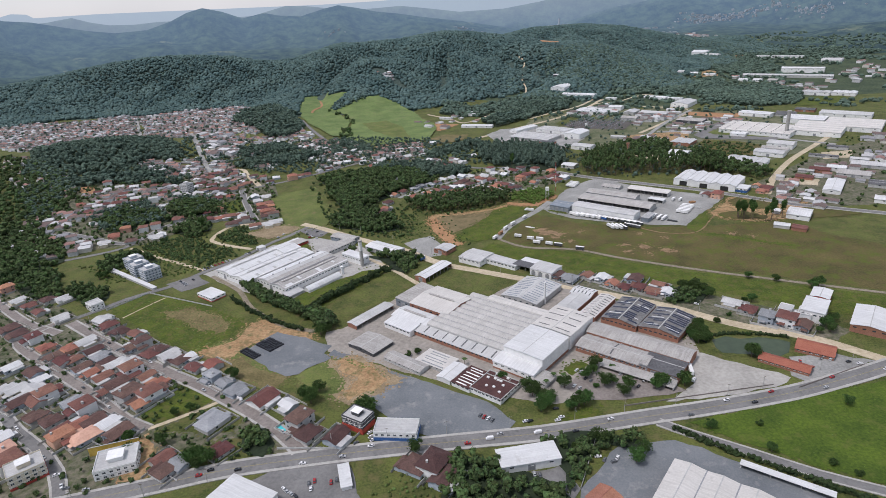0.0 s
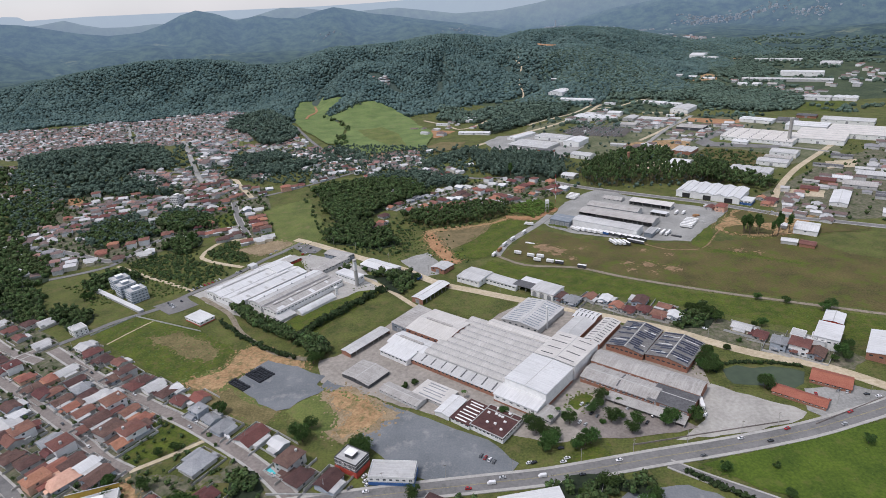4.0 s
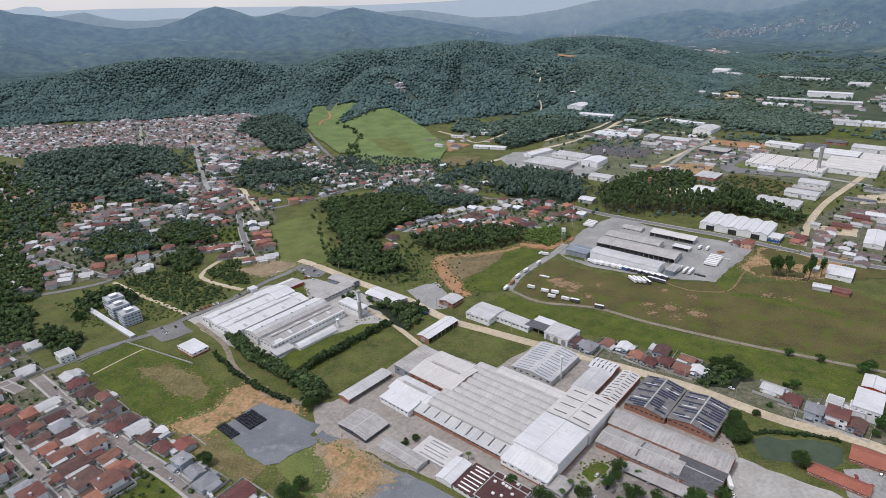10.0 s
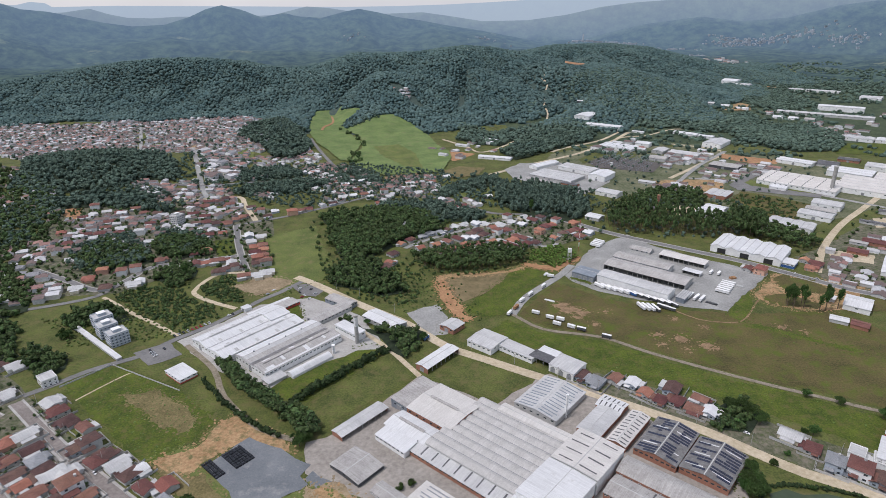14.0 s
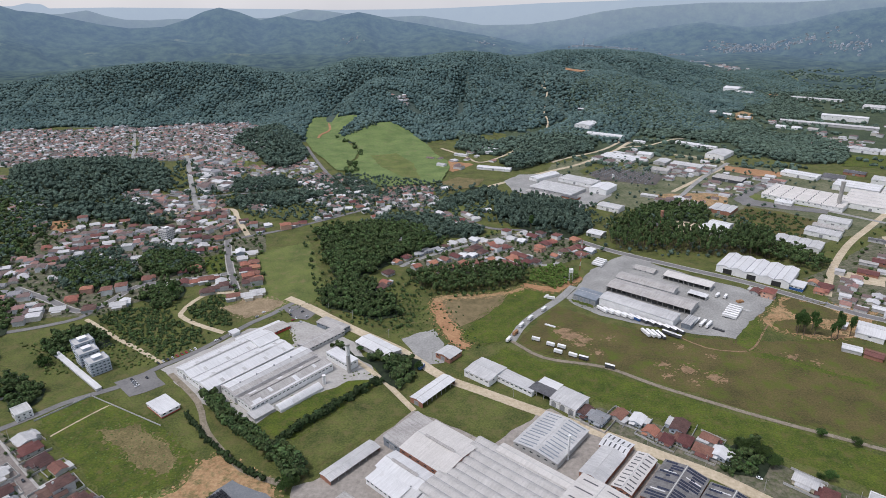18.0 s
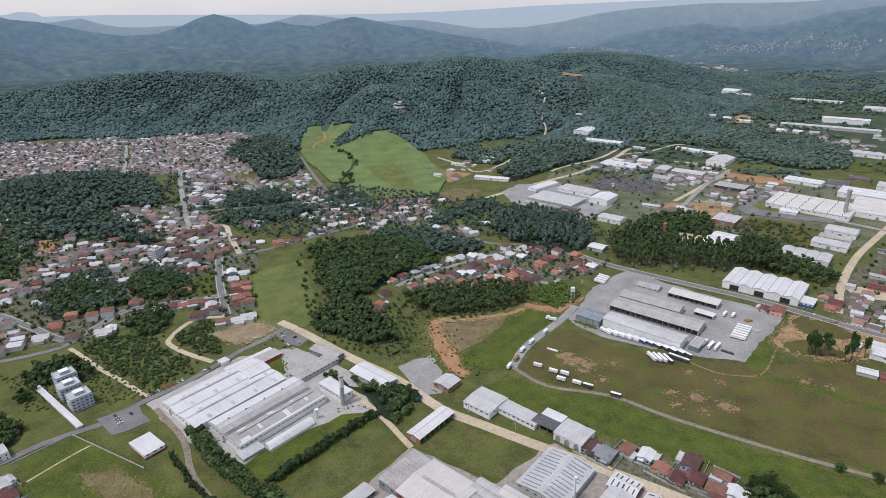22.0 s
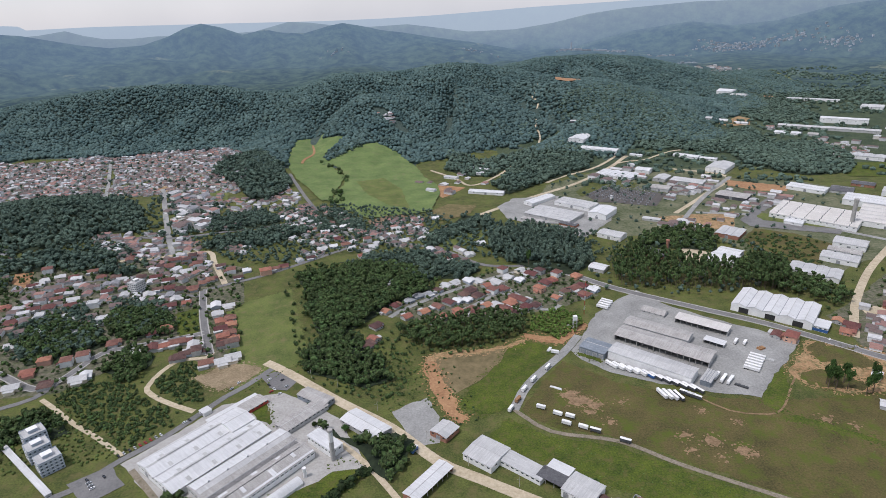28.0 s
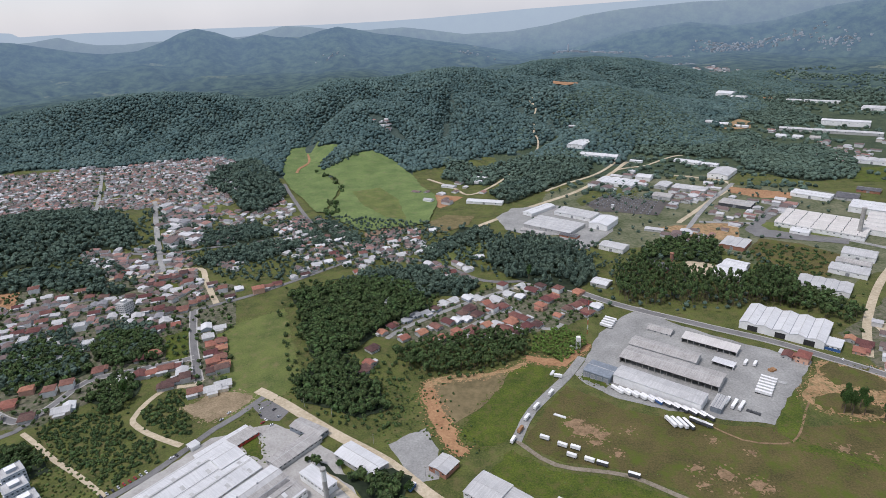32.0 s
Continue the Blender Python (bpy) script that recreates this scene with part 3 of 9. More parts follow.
patch("lawn_hedge", [(-118, 678), (-53, 760), (-27, 729), (-72, 682), (-100, 655)], GRASS, "mown lawn below a hedge", 0.1)
patch("lawn_plot", [(-4, 742), (30, 752), (66, 728), (44, 694), (20, 702)], GRASS, "rough grass plot", 0.1)
patch("field_lane", [(-327, 716), (-300, 749), (-219, 706), (-176, 668), (-189, 645), (-207, 622), (-237, 643)], LUSH, "overgrown green field", 0.09)
patch("field_below", [(-209, 630), (-187, 643), (-168, 621), (-148, 606), (-124, 582), (-127, 566), (-148, 576), (-179, 604)], MEADOW, "weedy grass bank", 0.07)
DEAD = material("dead_grass", (0.085, 0.075, 0.028), (0.20, 0.165, 0.075), 1.5, 0.95, 0.7, 14, 0.45, stains=((0.26, 0.19, 0.10), 0.56))
NATURAL += (DEAD,)
patch("field_dead", [(-207, 623), (-176, 609), (-167, 614), (-145, 592), (-122, 581), (-130, 564), (-145, 571), (-170, 591), (-187, 605)], DEAD, "dead yellow-brown grass below the earth bank", 0.1)
patch("field_brown", [(-268, 704), (-242, 706), (-211, 688), (-194, 666), (-200, 657), (-217, 664), (-243, 680)], DEAD, "dry brown weeds in the green field", 0.1, uneven=6.0)
road("path_field", [(-302, 695), (-292, 712), (-281, 729), (-275, 736)], 1.6, TRACK, "narrow beige footpath across the field", -0.1)
road("path_trucks", [(233, 851), (254, 828), (277, 822), (292, 823), (306, 835), (327, 863), (346, 885)], 1.8, WORN, "worn wheel track in the dry field", -0.1)
patch("earth_weeds", [(388, 932), (412, 926), (428, 900), (412, 884), (396, 893), (376, 902), (370, 918)], DRYFIELD, "dry weeds grown over the orange earth", 0.3, uneven=9.0)
patch("earth_weeds", [(345, 880), (372, 884), (395, 866), (385, 850), (356, 856), (342, 866)], DRYFIELD, "dry weeds grown over the orange earth", 0.3, uneven=9.0)
patch("field_weeds", [(300, 865), (333, 890), (324, 859), (298, 824), (288, 833)], LUSH, "green weeds at the corner of the truck yard", 0.1, uneven=5.0)
patch("field_ditch", [(299, 821), (323, 808), (346, 791), (380, 770), (378, 764), (342, 784), (319, 801), (296, 815)], LUSH, "bright green ditch across the dry field", 0.1)
patch("yard_weeds", [(142, 931), (166, 919), (162, 910), (144, 926)], LUSH, "strip of grass beside the dark hall", 0.35)
patch("pasture_swath", [(-172, 1629), (-117, 1651), (-72, 1561), (-51, 1436), (-91, 1458), (-139, 1535)], MEADOW, "browner swath of the hill pasture", 2.3, grid=3)
patch("plot_bare", [(-22, 1411), (21, 1457), (70, 1442), (58, 1399), (15, 1364), (-17, 1375)], DEAD, "bare brown plot beside the valley road", 0.7, grid=2)
patch("field_yellow", [(-12, 1239), (13, 1279), (52, 1302), (79, 1311), (67, 1272), (33, 1244), (8, 1221)], MEADOW, "yellow-green field between woods", 0.3, grid=2)
patch("yard_dye_works", [(108, 1429), (143, 1479), (224, 1483), (318, 1405), (288, 1333), (231, 1262), (185, 1279), (203, 1325), (143, 1340), (119, 1363)], GRAVEL, "paved yard of a large works", 0.5, grid=2)
patch("field_scrub", [(460, 1233), (497, 1273), (542, 1244), (573, 1198), (515, 1130), (465, 1110), (471, 1152), (446, 1174)], DRYFIELD, "brown scrub field between works", 0.4, grid=2)
patch("plot_dirt", [(-214, 513), (-199, 520), (-183, 492), (-182, 477), (-201, 481)], DIRT, "bare sandy plot beside the corner building", 0.12)
patch("garden_corner", [(-186, 500), (-160, 506), (-140, 512), (-118, 506), (-112, 494), (-140, 488), (-180, 480)], GRASS, "overgrown gardens beside the avenue", 0.1)
patch("plot_grass", [(-219, 570), (-209, 581), (-188, 575), (-169, 556), (-185, 542), (-205, 532), (-217, 543)], LUSH, "weedy green plot between streets", 0.1)
patch("plot_grass_low", [(-197, 524), (-185, 537), (-160, 551), (-141, 536), (-145, 519)], GRASS, "rough plot beside an old house", 0.1)
patch("lawn_corner", [(73, 507), (91, 526), (99, 521), (96, 510), (82, 507)], LUSH, "green lawn at the avenue corner", 0.15)
patch("yard_black", [(-167, 619), (-157, 635), (-145, 650), (-125, 640), (-94, 622), (-98, 610), (-91, 605), (-113, 585), (-123, 582), (-132, 587)], YARD, "blue-grey gravel yard", 0.3)
patch("lot_front", [(-91, 616), (-57, 592), (-13, 562), (26, 536), (44, 514), (38, 505), (-13, 502), (-40, 522), (-61, 545), (-42, 562), (-65, 587), (-95, 608)], YARD, "wide blue-grey gravel lot", 0.12)
patch("earth_grass", [(-116, 581), (-91, 605), (-47, 576), (-62, 550), (-74, 546), (-96, 557)], MEADOW, "patchy grass", 0.1)
patch("earth_fringe", [(-97, 606), (-68, 604), (-34, 572), (-48, 552), (-69, 543), (-79, 553), (-72, 571), (-90, 588)], DEAD2, "dry trampled earth at the edge of the lot", 0.12, uneven=7.0)
patch("earth_orange", [(-91, 605), (-71, 599), (-44, 571), (-55, 557), (-69, 547), (-75, 555), (-66, 573), (-84, 591)], DIRT, "patch of orange earth", 0.13, uneven=5.0)
patch("earth_cut", [(-178, 648), (-173, 671), (-163, 675), (-145, 665), (-118, 645), (-109, 633), (-124, 638), (-147, 646), (-159, 638), (-168, 623), (-176, 611), (-193, 615), (-205, 625), (-194, 632), (-181, 635)], DIRT, "bare orange bank above the yard", 0.11)
patch("site_weaving", [(-102, 644), (-69, 660), (-45, 702), (-23, 729), (38, 689), (88, 733), (146, 683), (203, 620), (192, 578), (144, 540), (69, 529), (16, 549), (-57, 594), (-96, 614)], material("site_paving", (0.22, 0.20, 0.175), (0.36, 0.33, 0.29), 3, 0.9, 0.15, 20, 0.4), "worn paving of the factory site", 0.1)
patch("site_white", [(-258, 786), (-202, 861), (-148, 880), (-91, 839), (-55, 774), (-83, 770), (-135, 730), (-148, 712), (-203, 739)], CONCRETE, "concrete ground of the white factory", 0.06)
patch("lawn_gate", [(85, 568), (99, 580), (107, 573), (92, 560)], LUSH, "small mown lawn", 0.14)
patch("yard_pale", [(179, 570), (194, 580), (221, 558), (242, 543), (225, 533), (183, 526), (147, 524), (174, 542)], PALE, "pale gravel yard", 0.13)
patch("yard_parking", [(84, 545), (96, 562), (140, 560), (165, 535), (120, 528), (95, 530)], COBBLE, "paved car park with trees", 0.13)
patch("yard_restaurant", [(254, 568), (286, 569), (311, 555), (264, 540), (252, 534), (243, 545)], GRAVEL, "gravel yard of the restaurant", 0.13)
patch("pond_bank", [(204, 627), (223, 625), (244, 608), (273, 591), (256, 568), (224, 569), (204, 580), (191, 598)], GRASS, "grassy bank round the pond", 0.08)
patch("pond", [(210, 596), (223, 599), (232, 595), (247, 596), (259, 591), (266, 585), (258, 574), (248, 569), (235, 570), (221, 573), (210, 578), (206, 585)], WATER, "still olive-green pond", 0.2, "pond")
patch("field_green", [(151, 503), (228, 517), (304, 534), (422, 566), (440, 420), (316, 405), (270, 421), (237, 440), (201, 465), (175, 484)], PADDOCK, "bright green pasture", 0.1)
patch("lot_south", [(138, 487), (208, 431), (188, 380), (40, 380), (58, 417), (72, 450), (90, 470), (103, 485)], YARD, "grey paved works yard", 0.09)
patch("lot_cars", [(-117, 476), (-105, 483), (-64, 486), (-51, 452), (-60, 420), (-120, 420), (-140, 466)], ASPHALT, "asphalt car park", 0.1)
patch("lot_angled", [(66, 490), (72, 450), (62, 440), (46, 466), (62, 471)], ASPHALT, "asphalt forecourt", 0.13)
patch("yard_truck", [(219, 1049), (248, 1068), (271, 1028), (329, 975), (378, 938), (326, 885), (290, 846), (259, 853), (238, 862), (201, 874), (167, 892), (144, 918), (138, 935), (153, 957), (182, 1013)], GRAVEL, "grey gravel truck yard", 0.12)
patch("earth_right", [(383, 937), (420, 924), (463, 901), (423, 849), (369, 846), (350, 856), (338, 866), (334, 884), (366, 917)], DIRT, "patch of orange earth with wheel tracks", 0.13)
patch("field_corner", [(408, 926), (445, 906), (500, 850), (414, 841), (393, 878)], DRYFIELD, "dry grass corner", 0.11)
patch("earth_beige", [(-245, 912), (-215, 935), (-184, 926), (-180, 921), (-191, 902), (-211, 884), (-236, 900)], DEAD2, "bare beige-brown plot", 0.12)
patch("lawn_square", [(-322, 1053), (-297, 1066), (-275, 1001), (-297, 996)], LUSH, "bright green plot of grass", 0.12)
patch("lot_north", [(-42, 843), (-12, 862), (1, 833), (0, 800), (-17, 795)], GRAVEL, "grey gravel yard", 0.12)
patch("lot_cars_white", [(-290, 765), (-267, 787), (-243, 763), (-266, 745)], ASPHALT, "small asphalt car park", 0.12)
patch("lot_office", [(-178, 908), (-162, 917), (-136, 902), (-146, 883), (-164, 888)], ASPHALT, "asphalt car park of the office", 0.12)
patch("lawn_office", [(-179, 858), (-162, 866), (-150, 846), (-150, 829), (-164, 842)], LUSH, "office lawn", 0.13)
patch("slope_park", [(-639, 1243), (-616, 1264), (-564, 1144), (-597, 1161)], REDEARTH, "terraced bare orange slope", 0.3, grid=2)
patch("mill_earth", [(365, 1342), (504, 1356), (461, 1263), (386, 1297)], DIRT, "bare earth round the mill", 0.16, grid=2)
patch("field_sand", [(338, 1182), (366, 1212), (389, 1177), (353, 1139)], TRACK, "plot of sand", 0.12)
patch("far_cut", [(-22, 1557), (6, 1592), (57, 1564), (11, 1497)], REDEARTH, "terraced orange plot", 0.3, grid=2)
patch("garden_green", [(-396, 1209), (-372, 1211), (-353, 1175), (-378, 1167)], LUSH, "green garden plot", 0.12)

PASTURE_WEST = [(-362, 1828), (-376, 1979), (-340, 2035), (-312, 2059), (-308, 1998), (-240, 1953), (-251, 1921), (-279, 1851), (-245, 1749), (-202, 1668), (-210, 1504), (-225, 1505), (-270, 1599), (-306, 1660), (-340, 1737)]
PASTURE_EAST = [(-268, 1782), (-217, 1850), (-153, 1900), (-103, 1860), (-48, 1732), (-30, 1653), (0, 1582), (5, 1531), (-12, 1413), (-123, 1389), (-172, 1445), (-205, 1504), (-196, 1652), (-224, 1733)]
patch("hill_pasture_west", PASTURE_WEST, PASTURE, "green hill pasture with a dirt track", 2.0, grid=3)
patch("hill_pasture", PASTURE_EAST, PASTURE, "smooth green hill pasture", 2.0, grid=3)
road("road_pasture", [(-326, 1954), (-308, 1867), (-319, 1810), (-318, 1774)], 6, REDEARTH, "orange dirt track on the pasture", 2.6)
road("road_hill", [(248, 1886), (278, 1999), (275, 2060), (287, 2126), (280, 2190), (310, 2242), (300, 2290), (333, 2313), (325, 2354), (385, 2400)], 5, TRACK, "pale track winding up the wooded hill", 2.0)
patch("hill_clearing", [(385, 2370), (395, 2440), (450, 2480), (490, 2450), (470, 2390), (420, 2340)], REDEARTH, "orange clearing on the hill", 4.0, grid=3)
patch("far_brown", [(-121, 1376), (-76, 1420), (-50, 1387), (-71, 1338), (-96, 1315)], material("ploughed_soil", (0.17, 0.12, 0.075), (0.26, 0.18, 0.12), 5, 0.95, 0.3, 40, 0.4), "ploughed brown plot", 0.6, grid=2)
road("road_town_main", [(-580, 1616), (-564, 1585), (-523, 1495), (-481, 1402), (-438, 1310), (-408, 1250)], 9, GRAVEL, "pale straight town street", 0.5)
road("road_town_upper", [(-330, 1700), (-307, 1644), (-222, 1445), (-135, 1293)], 7, ASPHALT, "grey valley street below the pasture", 0.5)
road("road_town_far", [(-900, 1560), (-760, 1640), (-610, 1690), (-480, 1730)], 8, GRAVEL, "pale street across the far town", 0.5)
road("road_town_side", [(-839, 1904), (-783, 1789), (-642, 1503)], 8, GRAVEL, "pale side street of the far town", 0.5)
road("road_town_cross", [(-495, 1326), (-437, 1320), (-369, 1341), (-263, 1377), (-217, 1400)], 7, ASPHALT, "grey street between woods", 0.5)
road("road_town_lane", [(-493, 1056), (-468, 1086), (-441, 1102), (-418, 1115)], 6, ASPHALT, "grey lane between houses", 0.2)
patch("town_lot", [(-628, 1658), (-561, 1662), (-525, 1601), (-578, 1553)], DIRT, "bare plot in the far town", 0.6, grid=2)
patch("town_lawn", [(-476, 1600), (-437, 1617), (-412, 1523), (-450, 1500)], MEADOW, "green plot in the far town", 0.6, grid=2)
patch("town_plot", [(-522, 1327), (-495, 1333), (-485, 1299), (-510, 1299)], MEADOW, "green plot among trees", 0.6, grid=2)
patch("far_lot", [(494, 1314), (560, 1390), (622, 1450), (634, 1410), (565, 1365), (530, 1331), (623, 1254), (607, 1233), (494, 1283)], ASPHALT, "asphalt yard of the large factory", 0.4, grid=2)
patch("far_lawn", [(527, 1331), (545, 1342), (630, 1280), (628, 1265), (612, 1258), (528, 1306)], MEADOW, "oval lawn before the large factory", 0.5, grid=2)
patch("far_orange", [(579, 1548), (654, 1502), (670, 1491), (649, 1460), (600, 1470), (562, 1514)], REDEARTH, "strip of orange earth", 0.4, grid=2)
patch("substation_ground", [(280, 1484), (326, 1532), (430, 1472), (386, 1400), (290, 1440)], material("dark_gravel", (0.075, 0.068, 0.064), (0.125, 0.115, 0.105), 2, 0.95, 0.3, 20, 0.5), "dark gravel ground of a substation", 0.4, grid=2)
patch("substation_grass", [(265, 1503), (325, 1590), (402, 1548), (380, 1514), (328, 1532), (272, 1471)], GRASS, "rough grass behind the substation", 0.4, grid=2)
patch("valley_field", [(847, 1584), (905, 1649), (990, 1640), (920, 1520), (819, 1547)], LUSH, "bright green valley field", 0.4, grid=2)
patch("valley_scrub", [(587, 1572), (647, 1649), (713, 1609), (676, 1536), (596, 1560)], GRASS, "dry scrub field", 0.4, grid=2)
patch("valley_earth", [(815, 2120), (918, 2221), (940, 2194), (894, 2096), (820, 2073)], DIRT, "orange earth between works", 0.6, grid=2)
patch("valley_earth_low", [(745, 1870), (794, 1914), (826, 1876), (788, 1841), (746, 1841)], DIRT, "bare plot between woods", 0.6, grid=2)
patch("valley_earth_far", [(1179, 2637), (1232, 2659), (1231, 2598), (1175, 2525), (1148, 2562)], REDEARTH, "red earth bank", 0.8, grid=2)
patch("valley_pasture_far", [(1303, 3045), (1490, 3151), (1458, 2844), (1354, 2673), (1248, 2802)], MEADOW, "far green pasture", 1.5, grid=3)
patch("sand_plot", [(489, 1011), (536, 991), (518, 964), (475, 979)], TRACK, "pale sand plot behind a wall", 0.3)
road("road_works", [(410, 1331), (464, 1410), (518, 1481), (596, 1572)], 8, GRAVEL, "pale street between works", 0.4)
road("road_works_left", [(223, 1576), (257, 1611), (345, 1678), (420, 1769)], 7, TRACK, "pale street below the hill", 0.4)
road("road_works_upper", [(403, 1707), (485, 1743), (591, 1818)], 6, TRACK, "pale lane behind works", 0.4)
road("road_left_track", [(-15, 1705), (35, 1640), (66, 1578), (108, 1613), (172, 1724)], 6, TRACK, "beige track round a hill farm", 0.5)
patch("sand_lot", [(625, 1132), (679, 1136), (649, 1092), (605, 1093)], TRACK, "pale sand lot beside the earth road", 0.3)


# ---- trees and woods ----
def ball(level, seed, rough=0.25):
    """A lumpy closed ball of triangles, radius about one."""
    bm = bmesh.new()
    bmesh.ops.create_icosphere(bm, subdivisions=level, radius=1.0)
    rnd = random.Random(seed)
    for v in bm.verts:
        v.co *= 1 + rnd.uniform(-rough, rough)
    vs = np.array([tuple(v.co) for v in bm.verts])
    fs = np.array([[v.index for v in f.verts] for f in bm.faces])
    bm.free()
    return vs, fs


def crown_shape(seed, lumps, leaves, size, slim=1.0):
    """One crown: a few dark inner lumps under a loose cover of bent leaf clumps."""
    rnd = random.Random(seed)
    V, Fc, n = [], [], 0
    cores = [(0.0, 0.0, 0.0, 0.74)]
    for k in range(lumps):
        a, h = rnd.uniform(0, math.tau), rnd.uniform(-0.3, 0.55)
        d = 0.55 * math.sqrt(max(0.1, 1 - h * h))
        cores.append((d * math.cos(a), d * math.sin(a), h, rnd.uniform(0.30, 0.48)))
    for k, (x, y, z, r) in enumerate(cores):
        v, f = ball(1, seed * 31 + k, 0.25)
        V.append(v * r * 0.9 * np.array((1, 1, slim)) + np.array((x, y, z * slim))), Fc.append(f + n)
        n += len(v)
    for k in range(leaves):
        x, y, z, r = rnd.choice(cores)
        u = Vector((rnd.gauss(0, 1), rnd.gauss(0, 1), rnd.gauss(0.35, 0.8))).normalized()
        p = Vector((x + u.x * r, y + u.y * r, (z + u.z * r) * slim))
        w = (u + Vector((rnd.gauss(0, 0.45), rnd.gauss(0, 0.45), rnd.gauss(0.2, 0.45)))).normalized()
        s = w.orthogonal().normalized()
        q = w.cross(s)
        a = rnd.uniform(0, math.tau)
        s, q = s * math.cos(a) + q * math.sin(a), q * math.cos(a) - s * math.sin(a)
        g = size * rnd.uniform(0.65, 1.3)
        V.append(np.array([tuple(p + s * g), tuple(p + q * g * 0.75 + w * g * 0.3), tuple(p - s * g), tuple(p - q * g * 0.75 + w * g * 0.15)])), Fc.append(np.array([(0, 1, 2), (0, 2, 3)]) + n)
        n += 4
    return np.concatenate(V), np.concatenate(Fc)


def big_mesh(name, V, Fc, mat, smooth=False):
    me = bpy.data.meshes.new(name)
    k = Fc.shape[1]
    me.vertices.add(len(V)), me.loops.add(Fc.size), me.polygons.add(len(Fc))
    me.vertices.foreach_set("co", V.astype(np.float32).ravel())
    me.loops.foreach_set("vertex_index", Fc.astype(np.int32).ravel())
    me.polygons.foreach_set("loop_start", np.arange(0, Fc.size, k, dtype=np.int32))
    me.polygons.foreach_set("loop_total", np.full(len(Fc), k, dtype=np.int32))
    me.polygons.foreach_set("use_smooth", np.full(len(Fc), smooth))
    me.update(calc_edges=True)
    me.materials.append(mat)
    return me


def inside(P, poly):
    x, y = P[:, 0], P[:, 1]
    hit = np.zeros(len(P), bool)
    for (ax, ay), (bx, by) in zip(poly, poly[1:] + poly[:1]):
        cross = ((ay > y) != (by > y)) & (x < (bx - ax) * (y - ay) / (by - ay + 1e-9) + ax)
        hit ^= cross
    return hit


def spread(poly, gap, seed):
    """Scattered places inside an outline, about gap metres apart."""
    rnd = np.random.RandomState(seed)
    p = np.array(poly)
    x0, y0, x1, y1 = *p.min(0), *p.max(0)
    gx, gy = np.meshgrid(np.arange(x0, x1, gap), np.arange(y0, y1, gap))
    P = np.stack([gx.ravel(), gy.ravel()], -1) + rnd.uniform(-0.5, 0.5, (gx.size, 2)) * gap
    shifted = np.array([wander(x, y, 28, 11) for x, y in P]) if len(P) else P
    return P[inside(shifted, poly)]


NEAR_CROWNS = [crown_shape(k, 3, 28, 0.28) for k in range(8)]
TALL_CROWNS = [crown_shape(20 + k, 2, 30, 0.27, 1.7) for k in range(5)]
FAR_CROWNS = [crown_shape(40 + k, 2, 16, 0.29) for k in range(6)]
# leaves at middle distance, lighter and bluer to imitate thin haze
HAZY_MIDLEAF = material("hazy_valley_leaves", (0.038, 0.068, 0.054), (0.108, 0.155, 0.110), 2.0, 0.9, 0.3, 40, 0.4, island=0.34)
SPECK_CROWNS = [(v * (0.82, 0.82, 0.72), f) for v, f in (ball(1, 80 + k, 0.32) for k in range(8))]
TINY_CROWNS = [crown_shape(60 + k, 1, 7, 0.42) for k in range(5)]


def crowd(name, P, radius, height, shapes, mat, label, seed, trunks=0.0, lift=None):
    """Many trees as one object: crowns on the land at the places P."""
    rnd = np.random.RandomState(seed)
    V, Fc, n = [], [], 0
    base = rise(P[:, 0], P[:, 1])
    for k in range(len(P)):
        v, f = shapes[rnd.randint(len(shapes))]
        r = radius * rnd.uniform(0.65, 1.35)
        a = rnd.uniform(0, math.tau)
        c, s = math.cos(a), math.sin(a)
        h = height * rnd.uniform(0.75, 1.25)
        w = np.stack([v[:, 0] * c - v[:, 1] * s, v[:, 0] * s + v[:, 1] * c, v[:, 2]], -1) * r
        z = base[k]
        top = w[:, 2].max()
        w += np.array((P[k, 0], P[k, 1], z + h - top))
        V.append(w), Fc.append(f + n)
        n += len(w)
    ob = new(name, big_mesh(name, np.concatenate(V), np.concatenate(Fc), mat, shapes is SPECK_CROWNS))
    tagged(ob, label, "trees", kind="stuff")
    if trunks:
        sh = Shape()
        for k in range(len(P)):
            z = float(rise(P[k, 0], P[k, 1]))
            sh.tube((P[k, 0], P[k, 1], z - 0.3), (P[k, 0] + 0.3, P[k, 1], z + height * 0.8), trunks, trunks * 0.5, 5)
        tagged(part("trunks", sh, BARK, ob, "pale thin trunks"), kind="stuff")
    return ob


GLADES = [(388, 1148, 25), (412, 1172, 24), (358, 1172, 24), (312, 1180, 17), (322, 1172, 7), (269, 1256, 24), (218, 1138, 16), (354, 1328, 20), (448, 1250, 26), (487, 1098, 32), (544, 1137, 26), (386, 1004, 52)]


def free(P, margin, marks, low=-9e9):
    """Which places lie clear of marked circles (x, y, radius)."""
    ok = np.ones(len(P), bool)
    for x, y, r in marks:
        if y > low:
            ok &= (P[:, 0] - x) ** 2 + (P[:, 1] - y) ** 2 > (r + margin) ** 2
    return ok


